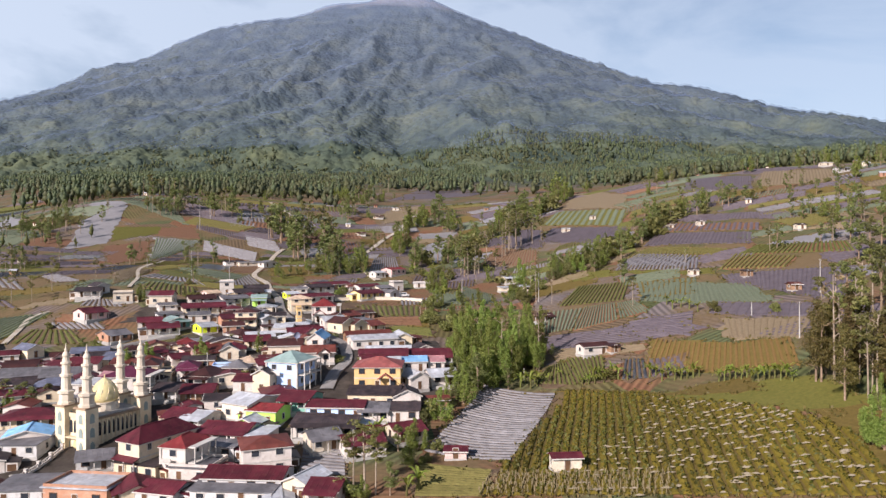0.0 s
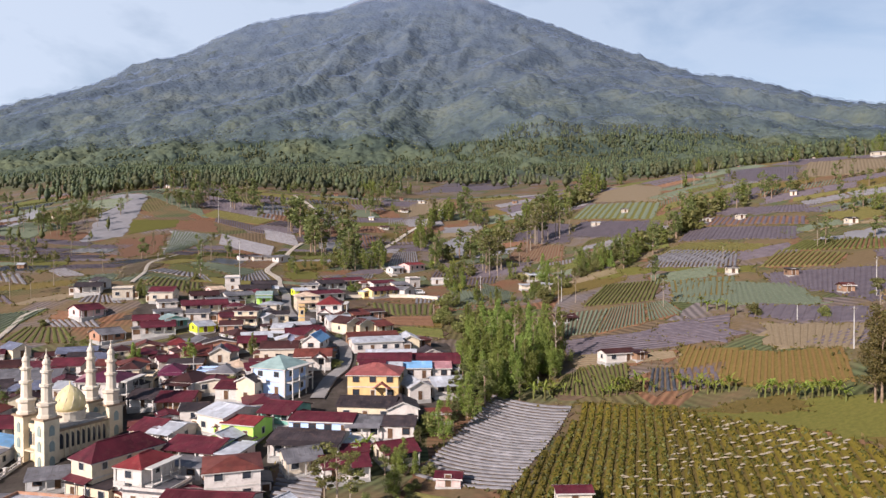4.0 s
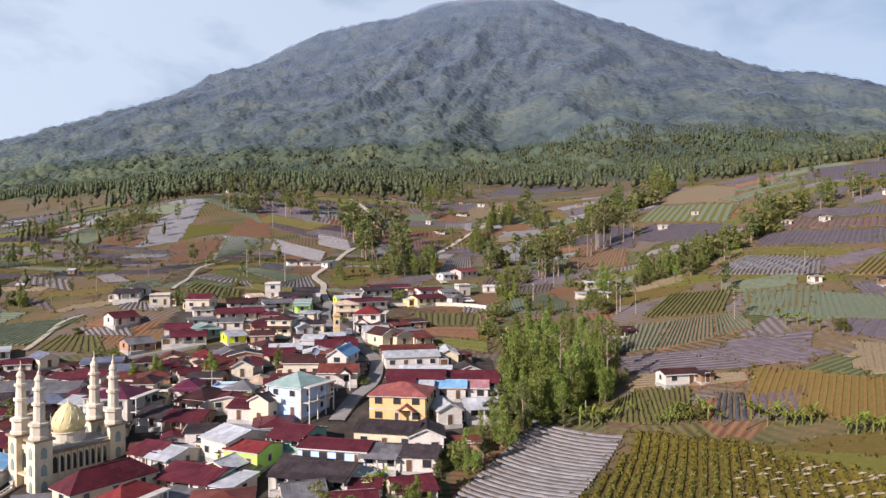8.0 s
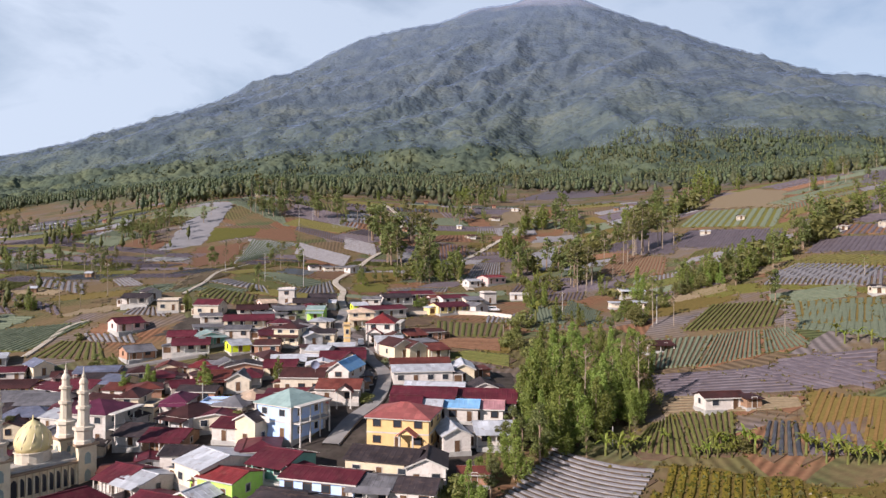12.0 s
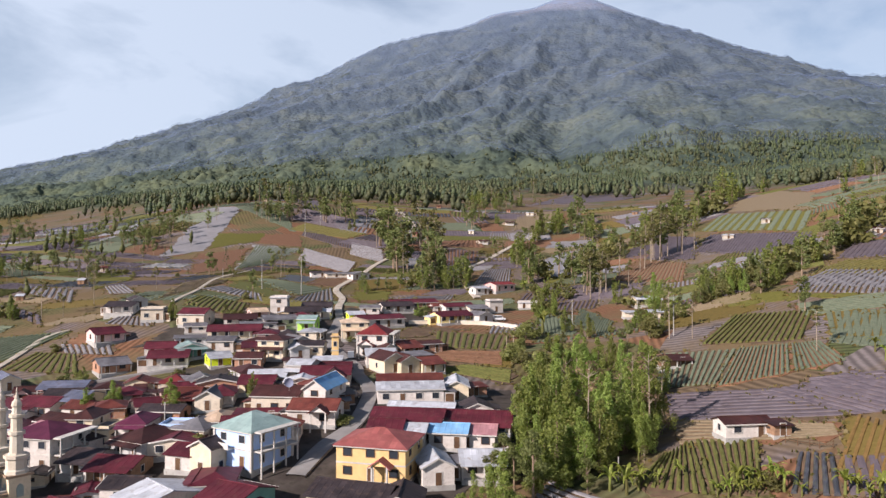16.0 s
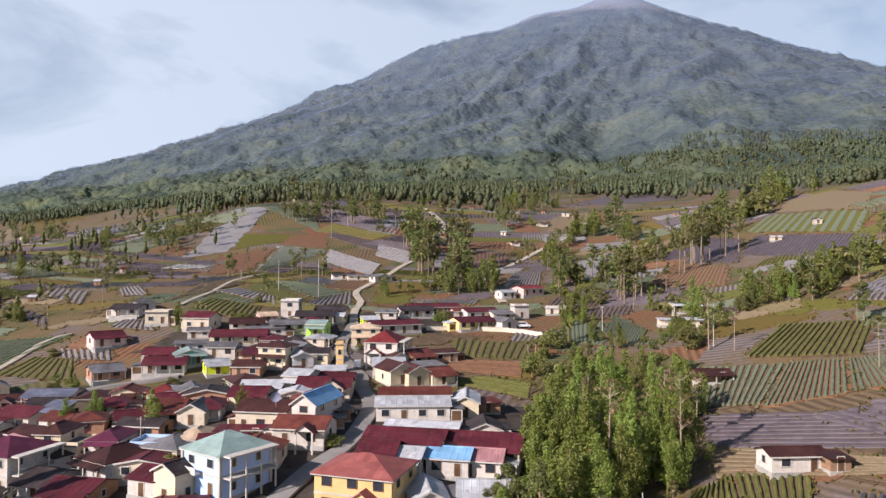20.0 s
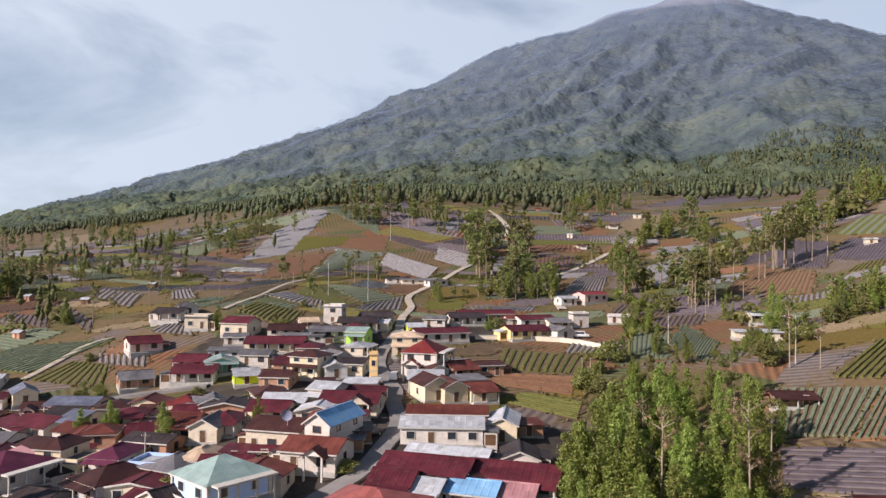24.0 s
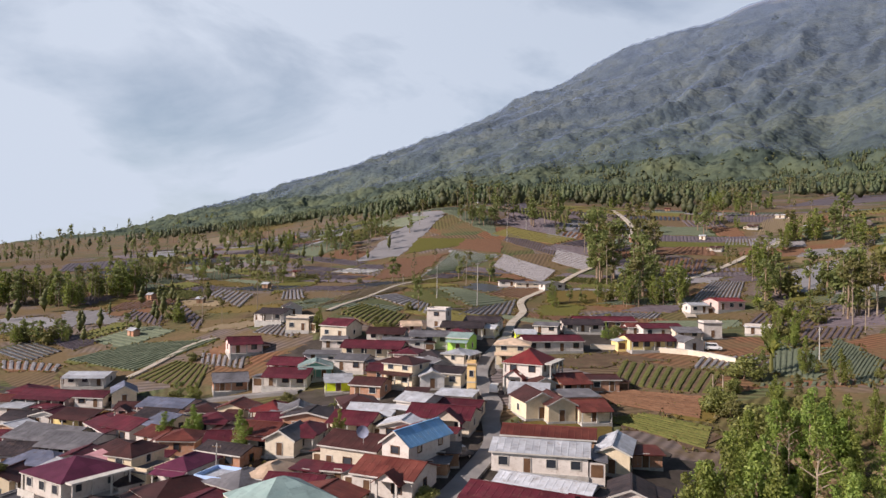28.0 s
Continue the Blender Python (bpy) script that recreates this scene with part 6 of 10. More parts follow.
def forest(name, label, mat, spots, heights, slim, blobs, seed):
    """A far wood as one mesh: each tree a few ragged crowns on a stem."""
    rng_ = np.random.default_rng(seed)
    oct_v = np.array([(1, 0, 0), (0, 1, 0), (-1, 0, 0), (0, -1, 0), (0, 0, 1), (0, 0, -1)], float)
    oct_f = np.array([(0, 1, 4), (1, 2, 4), (2, 3, 4), (3, 0, 4), (1, 0, 5), (2, 1, 5), (3, 2, 5), (0, 3, 5)])
    n = len(spots)
    base = ground_z(spots[:, 0], spots[:, 1])
    verts, faces, off = [], [], 0
    for b in range(blobs):
        t = (b + 0.6) / blobs
        c = np.c_[spots + rng_.normal(0, 0.12, (n, 2)) * (heights * slim)[:, None], base + heights * (0.32 + 0.62 * t if blobs > 1 else 0.35)]
        r = (heights * slim * (1.15 - 0.7 * t))[:, None, None]
        v = c[:, None, :] + oct_v[None] * r * rng_.uniform(0.55, 1.35, (n, 6, 1)) * np.array([1, 1, 0.62 if blobs < 3 else 1.5])
        verts.append(v.reshape(-1, 3))
        faces.append((oct_f[None] + (np.arange(n) * 6)[:, None, None] + off).reshape(-1, 3))
        off += 6 * n
    if blobs > 2:
        q = np.array([(1, 0), (-0.5, 0.87), (-0.5, -0.87)])
        w = (heights * 0.018)[:, None, None]
        lo = np.concatenate([spots[:, None] + q * w, np.repeat((base - 1)[:, None, None], 3, 1)], 2)
        hi = np.concatenate([spots[:, None] + q * w * 0.4, np.repeat((base + heights * 0.8)[:, None, None], 3, 1)], 2)
        v = np.concatenate([lo, hi], 1)
        verts.append(v.reshape(-1, 3))
        pf = np.array([(0, 1, 4), (0, 4, 3), (1, 2, 5), (1, 5, 4), (2, 0, 3), (2, 3, 5)])
        faces.append((pf[None] + (np.arange(n) * 6)[:, None, None] + off).reshape(-1, 3))
    me = bpy.data.meshes.new(name)
    me.from_pydata(np.vstack(verts).tolist(), [], np.vstack(faces).tolist())
    me.materials.append(mat)
    me.shade_smooth()
    me.update()
    return tagged(new(name, me), label, "forest", kind="stuff")


def scatter(n, a0, a1, r0, r1, keep, seed, power=1.0):
    """Spots in a sector round the path's middle, kept where keep(x, y, z) allows."""
    rng_ = np.random.default_rng(seed)
    a = np.radians(rng_.uniform(a0, a1, n))
    r = r0 + (r1 - r0) * rng_.uniform(0, 1, n) ** power
    x, y = 10 + r * np.sin(a), 40 + r * np.cos(a)
    k = keep(x, y, ground_z(x, y), rng_)
    return np.c_[x, y][k]


# the wood at the mountain's foot, the upper forest, and loose trees on the far fields
def _edge(x, y):
    return 126 + 20 * np.sin(x * 0.009 + 1.0) + 13 * np.sin(x * 0.031 + y * 0.012) + 9 * np.sin(x * 0.083 - y * 0.03)


def _foot(x, y, z, rng_):
    e = _edge(x, y) + rng_.normal(0, 13, len(x))
    return (z > e) & (z < e + 140 + 150 * np.clip((x + 250) / 600, 0, 1) + 70 * np.sin(x * 0.006) + rng_.normal(0, 30, len(x)))


_s = scatter(38000, -66, 36, 560, 1850, _foot, 21)
_k = np.random.default_rng(5).uniform(size=len(_s))
_clump = np.sin(_s[:, 0] * 0.016 + 0.7) + np.sin(_s[:, 1] * 0.021 + _s[:, 0] * 0.009)
_side = (_s[:, 0] < -0.30 * _s[:, 1]) | (_s[:, 0] > 0.16 * _s[:, 1])
_p = _k < np.clip(np.where(_side, 0.5, 0.3) + 0.25 * _clump, 0.05, 0.95)
forest("pine_forest", "dark conifer wood at the foot of the volcano", PINE, _s[_p], np.random.default_rng(1).uniform(9, 18, _p.sum()), 0.17, 4, 31)
forest("mixed_forest", "olive-green mixed wood at the foot of the volcano", WOODLAND, _s[~_p], np.random.default_rng(2).uniform(6, 14, (~_p).sum()), 0.3, 3, 32)


def _hill(x, y, z, rng_):
    return (z > _edge(x, y) + 60 + rng_.normal(0, 30, len(x))) & (z < 300 + rng_.normal(0, 60, len(x)) + 60 * np.sin(x * 0.005))


_u = scatter(34000, -74, 46, 700, 2400, _hill, 22)
forest("lower_forest", "olive canopy of the lower mountain forest", WOODLAND, _u, np.random.default_rng(3).uniform(7, 15, len(_u)), 0.5, 1, 33)

# ---- fields ----
def crop_mat(name, a, b, c, dirt=None):
    m = surface(name, a, b, scale=1.3, bump=0.6, fine=5.0, jitter=0.14, dirt=c)
    return m


CROP = {
    "silver": surface("silver_mulch_film", (0.15, 0.142, 0.15), (0.235, 0.222, 0.232), scale=0.5, rough=0.6, bump=0.25, fine=2.5, dirt=(0.20, 0.17, 0.14)),
    "purple": surface("purple_grey_mulch_film", (0.09, 0.072, 0.083), (0.138, 0.114, 0.127), scale=0.4, rough=0.6, bump=0.25, fine=2.5, dirt=(0.12, 0.085, 0.07)),
    "black": surface("black_mulch_film", (0.035, 0.035, 0.042), (0.07, 0.07, 0.08), scale=0.5, rough=0.4, bump=0.2, dirt=(0.08, 0.09, 0.05)),
    "green": crop_mat("green_crop", (0.078, 0.088, 0.024), (0.125, 0.124, 0.036), (0.137, 0.092, 0.036)),
    "olive": crop_mat("olive_crop", (0.115, 0.088, 0.011), (0.165, 0.122, 0.018), (0.082, 0.082, 0.013)),
    "moss": crop_mat("dull_green_crop", (0.102, 0.092, 0.028), (0.148, 0.13, 0.042), (0.125, 0.088, 0.036)),
    "cabbage": crop_mat("blue_green_cabbage", (0.102, 0.125, 0.082), (0.150, 0.167, 0.112), (0.102, 0.089, 0.053)),
    "brown": crop_mat("dry_brown_crop", (0.135, 0.08, 0.026), (0.182, 0.108, 0.038), (0.1, 0.082, 0.022)),
    "rust": crop_mat("red_brown_beds", (0.142, 0.072, 0.042), (0.195, 0.105, 0.062), (0.11, 0.075, 0.048)),
    "plastic": surface("pale_plastic_sheet", (0.20, 0.19, 0.195), (0.265, 0.252, 0.257), scale=0.15, rough=0.5, bump=0.2, fine=1.0, dirt=(0.23, 0.21, 0.215)),
    "grass": crop_mat("rough_grass", (0.105, 0.079, 0.02), (0.155, 0.112, 0.032), (0.135, 0.076, 0.03)),
    "lawn": crop_mat("bright_grass", (0.088, 0.088, 0.018), (0.132, 0.12, 0.028), (0.115, 0.085, 0.024)),
    "tan": crop_mat("tan_stubble", (0.164, 0.121, 0.074), (0.218, 0.168, 0.109), (0.156, 0.133, 0.066)),
    # earth colour lowered to deepen the shade between the houses
    "yard": surface("trodden_yard_shade_tone", (0.042, 0.033, 0.028), (0.085, 0.07, 0.06), scale=0.25, dirt=(0.03, 0.03, 0.018)),
    "soil": SOIL,
    "dark": DARK_SOIL,
}
CROP_LEAF = leaf_mat("crop_leaves", (0.068, 0.074, 0.011), (0.112, 0.112, 0.018), (0.165, 0.148, 0.03))
FIELD_NO = [0]
EDGES = []
PLOTS = []


def field(c0, c1, c2, c3, soil, crop, rows, label, high=0.32, fill=0.62, split=False, lift=0.14, curve=0.0):
    """A plot: soil slab with raised beds. Beds run from the side c0-c1 to the side c3-c2."""
    FIELD_NO[0] += 1
    lift += 0.012 * (FIELD_NO[0] % 9)
    rnd = random.Random(FIELD_NO[0])
    c = np.array([c0, c1, c2, c3], float)
    PLOTS.append(c)

    def at(u, v):
        u, v = np.asarray(u, float), np.asarray(v, float)
        p = (c[0] * ((1 - u) * (1 - v))[..., None] + c[1] * (u * (1 - v))[..., None] + c[2] * (u * v)[..., None] + c[3] * ((1 - u) * v)[..., None])
        if curve:
            d = (c[3] + c[2] - c[0] - c[1]) / 2
            p = p + np.array([-d[1], d[0]]) * (curve * np.sin(np.pi * v))[..., None]
        return p

    size_u = max(np.linalg.norm(c[1] - c[0]), np.linalg.norm(c[2] - c[3]))
    size_v = max(np.linalg.norm(c[3] - c[0]), np.linalg.norm(c[2] - c[1]))
    nu, nv = int(np.clip(size_u / 2.5, 3, 40)), int(np.clip(size_v / 2.5, 3, 40))
    u, v = np.meshgrid(np.linspace(0, 1, nu + 1), np.linspace(0, 1, nv + 1))
    p = at(u, v)
    wob = np.random.default_rng(FIELD_NO[0]).normal(0, 0.9, p.shape) * ((u == 0) | (u == 1) | (v == 0) | (v == 1))[..., None]
    p = p + wob
    z = ground_z(p[..., 0], p[..., 1]) + lift
    sh = Shape()
    sh.v = np.concatenate([p, z[..., None]], -1).reshape(-1, 3).tolist()
    k = nu + 1
    cc = np.cross(c[1] - c[0], c[3] - c[0])
    flip = cc < 0
    for j in range(nv):
        for i in range(nu):
            q = (j * k + i, j * k + i + 1, (j + 1) * k + i + 1, (j + 1) * k + i)
            sh.f.append(q[::-1] if flip else q)
    rim = [i for i in range(nu)] + [j * k + nu for j in range(nv)] + [nv * k + i for i in range(nu, 0, -1)] + [j * k for j in range(nv, 0, -1)]
    n0 = len(sh.v)
    sh.v += [(sh.v[r][0], sh.v[r][1], sh.v[r][2] - 1.2) for r in rim]
    for a in range(len(rim)):
        b = (a + 1) % len(rim)
        q = (rim[a], n0 + a, n0 + b, rim[b])
        sh.f.append(q[::-1] if flip else q)
    for r in rim:
        if soil != "yard" and rnd.random() < 0.85:
            EDGES.append(sh.v[r])
    root = empty("field", Matrix.Identity(4), label, "field", "field plots")
    part("soil", sh, CROP[soil], root, smooth=False)
    if not rows and crop in ("purple", "rust", "cabbage", "tan") and max(size_u, size_v) < 110:
        rows, high, fill = int(np.clip(size_u / 1.9, 5, 44)), 0.2, 0.72
    if not rows:
        return root
    nseg = int(np.clip(size_v / (1.1 if high > 0.25 else 3.0), 4, 46))
    vs = np.linspace(0.015, 0.985, nseg + 1)
    joined = Shape()
    rg = np.random.default_rng(FIELD_NO[0] + 500)
    for r in range(rows):
        sh = Shape() if split else joined
        n0 = len(sh.v)
        uc, hw = (r + 0.5) / rows, 0.5 * fill / rows
        prof = ((-1, -0.06), (-0.78, 0.75), (0.0, 1.0), (0.78, 0.75), (1, -0.06))
        pp = np.stack([at(np.clip(uc + hw * du * (1 + rg.uniform(-0.1, 0.1, nseg + 1)), 0, 1), vs) for du, hz in prof], 1)
        hh = np.stack([lift + high * hz * rg.uniform(0.75, 1.25, nseg + 1) if hz > 0 else np.full(nseg + 1, lift - 0.05) for du, hz in prof], 1)
        ring = np.concatenate([pp, (ground_z(pp[..., 0], pp[..., 1]) + hh)[..., None]], -1)
        sh.v += ring.reshape(-1, 3).tolist()
        for j in range(nseg):
            for i in range(4):
                a = n0 + j * 5 + i
                q = (a, a + 1, a + 6, a + 5)
                sh.f.append(q[::-1] if flip else q)
        for e, rev in ((0, True), (nseg, False)):
            q = tuple(n0 + e * 5 + i for i in range(5))
            sh.f.append(q[::-1] if rev != flip else q)
        if split:
            part("bed", sh, CROP[crop], root)
    if not split:
        tagged(part("crop_rows", joined, CROP[crop], root), kind="stuff")
    return root


def crop_field(poly, heading, gap, soil, crop, label):
    """A large plot of straight leafy beds, all on one heading, cut off at the plot's edges."""
    FIELD_NO[0] += 1
    c = np.array(poly, float)
    PLOTS.append(c[[0, 1, 3, 5]])
    rnd = random.Random(FIELD_NO[0])
    d = np.array((math.sin(radians(heading)), math.cos(radians(heading))))
    o = np.array((d[1], -d[0]))
    root = empty("field", Matrix.Identity(4), label, "field", "field plots")

    def span(off):
        """Where the line at this offset enters and leaves the plot."""
        cuts = []
        for a, b in zip(c, np.roll(c, -1, 0)):
            ta, tb = a @ o - off, b @ o - off
            if ta * tb < 0:
                p = a + (b - a) * ta / (ta - tb)
                cuts.append(float(p @ d))
        return (min(cuts), max(cuts)) if len(cuts) > 1 else None

    offs = np.arange((c @ o).min() + gap * 0.5, (c @ o).max(), gap)
    ground = Shape()
    for k, off in enumerate(offs):
        lo_hi = span(off)
        if not lo_hi or lo_hi[1] - lo_hi[0] < 3:
            continue
        lo, hi = lo_hi[0] + rnd.uniform(0, 0.9), lo_hi[1] - rnd.uniform(0, 0.9)
        n = max(4, int((hi - lo) / 1.3))
        t = np.linspace(lo, hi, n + 1)
        rg = np.random.default_rng(900 + k)
        side = off + 0.12 * np.sin(t * 0.11 + 0.2 * k)

        def lay(du, up):
            p = d * t[:, None] + o * (side + du)[:, None]
            return np.c_[p, ground_z(p[:, 0], p[:, 1]) + up]

        # bare earth under the bed and its furrow
        strip = np.stack([lay(np.full(n + 1, -gap * 0.52), 0.12), lay(np.full(n + 1, gap * 0.52), 0.12)], 1)
        n0 = len(ground.v)
        ground.v += strip.reshape(-1, 3).tolist()
        ground.f += [(n0 + 2 * j + 1, n0 + 2 * j + 3, n0 + 2 * j + 2, n0 + 2 * j) for j in range(n)]
        bed = Shape()
        ring = np.stack([lay(gap * w_ * rg.uniform(0.9, 1.1, n + 1), up * rg.uniform(0.7, 1.25, n + 1)) for w_, up in ((-0.38, 0.08), (-0.27, 0.42), (0.0, 0.55), (0.27, 0.42), (0.38, 0.08))], 1)
        bed.v += ring.reshape(-1, 3).tolist()
        for j in range(n):
            for i in range(4):
                a = j * 5 + i
                bed.f.append((a + 5, a + 6, a + 1, a))
        for e, rev in ((0, False), (n, True)):
            q = tuple(e * 5 + i for i in range(5))
            bed.f.append(q[::-1] if rev else q)
        ob = part("bed", bed, CROP[crop], root)
        # leaf tufts along the bed
        leaves = Shape()
        for _ in range(int((hi - lo) * 3.4)):
            tt, w_ = rnd.uniform(lo, hi), rnd.gauss(0, gap * 0.2)
            p = d * tt + o * (off + 0.12 * math.sin(tt * 0.11 + 0.2 * k) + w_)
            z = 0.62 - abs(w_) * 0.5
            leaves.v.append((p[0], p[1], z))
        q = np.array(leaves.v)
        q[:, 2] += ground_z(q[:, 0], q[:, 1])
        leaves.v = []
        for p in q:
            p = Vector(p)
            a, h, s_ = rnd.uniform(0, math.tau), rnd.uniform(0.12, 0.34), rnd.uniform(0.16, 0.34)
            u = Vector((math.cos(a), math.sin(a), 0)) * s_
            w_ = Vector((-u.y, u.x, h))
            leaves.face(p - u - Vector((0, 0, 0.15)), p + u - Vector((0, 0, 0.15)), p + u * 0.5 + w_, p - u * 0.6 + w_ * 0.8)
        tagged(part("foliage", leaves, CROP_LEAF, ob), kind="stuff")
        EDGES.extend([tuple(strip[0, 0]), tuple(strip[-1, 0])] * 2)
    part("soil", ground, CROP[soil], root)
    return root


def field_weeds():
    """Grass tufts along the banks between plots."""
    rnd = random.Random(77)
    sh = Shape()
    for x, y, z in EDGES:
        if math.hypot(x, y - 150) > 330:
            continue
        for _ in range(5):
            q = Vector((x + rnd.gauss(0, 0.6), y + rnd.gauss(0, 0.6), 0))
            q.z = z - 0.12
            a, h, s = rnd.uniform(0, math.tau), rnd.uniform(0.2, 0.65), rnd.uniform(0.14, 0.38)
            d = Vector((math.cos(a), math.sin(a), 0)) * s
            l_ = Vector((rnd.uniform(-0.3, 0.3), rnd.uniform(-0.3, 0.3), h))
            sh.face(q - d, q + d, q + d * 0.6 + l_, q - d * 0.7 + l_ * 0.8)
    return tagged(new("bank_grass", sh.mesh("bank_grass", LEAF_BANK)), "rough brown-green grass on the banks between plots", "grass", kind="stuff")


LEAF_BANK = leaf_mat("bank_grass_blades", (0.09, 0.085, 0.022), (0.14, 0.112, 0.032), (0.20, 0.14, 0.046))


# ---- lanes ----
def ribbon(name, pts, width, mat, label, category, lift=0.46, kind="structure"):
    """A lane laid over the ground through pts."""
    pts = [Vector((*p, 0)) for p in pts]
    fine = []
    for i in range(len(pts) - 1):
        p0, p1, p2, p3 = pts[max(i - 1, 0)], pts[i], pts[i + 1], pts[min(i + 2, len(pts) - 1)]
        n = max(2, int((p2 - p1).length / 2.5))
        for j in range(n):
            t = j / n
            fine.append(0.5 * ((2 * p1) + (p2 - p0) * t + (2 * p0 - 5 * p1 + 4 * p2 - p3) * t * t + (3 * p1 - p0 - 3 * p2 + p3) * t ** 3))
    fine.append(pts[-1])
    sh = Shape()
    prev = None
    for i, p in enumerate(fine):
        d = (fine[min(i + 1, len(fine) - 1)] - fine[max(i - 1, 0)]).normalized()
        s = Vector((-d.y, d.x, 0)) * width / 2
        z = max(gz(p.x, p.y), (gz(p.x + s.x, p.y + s.y) + gz(p.x - s.x, p.y - s.y)) / 2) + lift
        n = len(sh.v)
        sh.v += [(p.x + s.x, p.y + s.y, z - 1.2), (p.x + s.x, p.y + s.y, z), (p.x, p.y, z + 0.04), (p.x - s.x, p.y - s.y, z), (p.x - s.x, p.y - s.y, z - 1.2)]
        if i:
            for k in range(4):
                sh.f.append((n - 5 + k, n + k, n + k + 1, n - 4 + k))
    me = sh.mesh(name, mat)
    return tagged(new(name, me), label, category, kind=kind)

# ---- plots of the slope ----
field((-83.4, 136.0), (-22.5, 127.5), (-27.0, 153.6), (-104.7, 171.0), "yard", "yard", 0, "trodden earth yards between village houses", lift=0.05)
field((-105.7, 172.7), (-27.3, 155.1), (-25.5, 176.7), (-120.3, 196.6), "yard", "yard", 0, "trodden earth yards between village houses", lift=0.05)
field((-38.1, 160.0), (-7.9, 153.8), (0.7, 186.0), (-33.0, 188.1), "yard", "yard", 0, "trodden earth yards between village houses", lift=0.05)
field((-121.6, 198.7), (-24.1, 176.9), (-25.4, 197.9), (-132.0, 215.8), "yard", "yard", 0, "trodden earth yards between village houses", lift=0.05)
field((-32.6, 186.2), (0.7, 190.0), (-8.2, 235.9), (-34.0, 236.1), "yard", "yard", 0, "trodden earth yards between village houses", lift=0.05)
field((-62.7, 186.7), (-22.9, 202.1), (-35.0, 224.0), (-97.7, 215.8), "yard", "yard", 0, "trodden earth yards between village houses", lift=0.05)
field((-87.2, 221.0), (-35.7, 225.3), (-50.3, 254.4), (-83.1, 236.2), "yard", "yard", 0, "trodden earth yards between village houses", lift=0.05)
field((-109.6, 249.0), (-51.4, 253.8), (-68.5, 291.1), (-109.3, 265.1), "yard", "yard", 0, "trodden earth yards between village houses", lift=0.05)
field((-96.5, 178.4), (-62.7, 186.7), (-99.2, 215.5), (-152.0, 205.9), "yard", "yard", 0, "trodden earth yards between village houses", lift=0.05)
field((-154.2, 207.0), (-101.2, 217.1), (-131.4, 224.9), (-167.7, 213.7), "yard", "yard", 0, "trodden earth yards at the lower lane", lift=0.05)
field((-47.2, 251.0), (-20.9, 238.6), (-26.0, 259.0), (-55.8, 272.9), "yard", "yard", 0, "trodden earth yards behind the villa", lift=0.05)
field((-65.7, 285.8), (-40.8, 293.0), (-14.8, 325.9), (-72.4, 312.7), "yard", "yard", 0, "trodden earth yards of the upper row", lift=0.05)
field((-22.8, 175.4), (6.4, 185.5), (-2.5, 234.7), (-29.7, 214.6), "yard", "yard", 0, "trodden earth yards below the street", lift=0.05)
field((-77.4, 201.2), (-64.7, 201.9), (-57.3, 193.7), (-62.3, 192.6), "soil", "dark", 7, "small bare brown garden plot between houses", high=0.2, split=True, lift=0.3)
field((29.0, 181.5), (47.5, 171.5), (64.5, 146.0), (66.5, 158.0), "grass", "grass", 0, "strip of rough grass above the crop rows")
field((46.0, 172.0), (66.0, 128.0), (78.0, 121.0), (74.0, 146.0), "lawn", "lawn", 0, "grassy corner beside the crop rows", lift=0.05)
field((64.0, 98.0), (78.0, 90.0), (84.0, 120.0), (67.0, 131.0), "grass", "lawn", 0, "grassy verge below the brown-green trees", lift=0.05)
crop_field([(5.8, 116.4), (64.6, 97.0), (67.0, 124.0), (60.5, 140.0), (47.8, 172.0), (30.8, 180.9)], 12.0, 1.7, "grass", "olive", "broad field of olive-green crop rows running uphill")
field((10.2, 186.7), (-4.1, 139.9), (12.2, 130.9), (28.0, 179.8), "dark", "silver", 30, "ploughed plot with rows of silver mulch film", high=0.3, fill=0.5, split=True, curve=-0.06)
field((-4.6, 133.4), (-5.0, 118.9), (5.8, 115.9), (8.5, 126.2), "dark", "moss", 12, "terraced brown beds below the ploughed plot", high=0.4, split=True)
field((-28.0, 144.8), (-26.7, 132.8), (-17.6, 129.8), (-19.4, 141.7), "dark", "silver", 8, "garden beds behind the white house", high=0.3, split=True)
field((-27.3, 131.7), (-25.1, 123.5), (-17.3, 122.3), (-18.9, 130.1), "soil", "rust", 6, "red-brown garden beds at the village edge", high=0.3, split=True)
field((22.9, 186.3), (33.8, 182.5), (33.1, 199.2), (27.9, 194.6), "dark", "green", 9, "green crop rows below the field house", high=0.45, split=True)
field((34.0, 182.5), (41.1, 182.9), (43.2, 196.2), (33.4, 199.1), "dark", "green", 9, "slanting green crop rows below the field house", high=0.45, split=True)
field((44.2, 181.2), (50.7, 179.1), (52.6, 190.0), (47.8, 191.7), "dark", "black", 5, "beds under black mulch film", high=0.4, split=True)
field((51.2, 179.0), (59.4, 175.2), (60.5, 186.0), (53.4, 189.3), "dark", "purple", 0, "bare purple-brown plot")
field((30.7, 198.4), (29.9, 212.0), (55.4, 199.6), (55.0, 195.6), "soil", "tan", 0, "trodden tan ground round the field house")
field((30.2, 210.4), (30.5, 230.0), (54.8, 218.8), (57.8, 202.0), "dark", "purple", 9, "wide plot under purple-grey mulch film", high=0.22, fill=0.8)
field((55.1, 217.7), (56.9, 223.4), (75.3, 217.8), (67.1, 195.8), "dark", "purple", 8, "sloping plot of purple-grey mulch beds", high=0.22, fill=0.8)
field((29.1, 234.6), (41.0, 229.9), (48.5, 251.6), (31.0, 258.5), "dark", "cabbage", 12, "bed of blue-green cabbages", high=0.35)
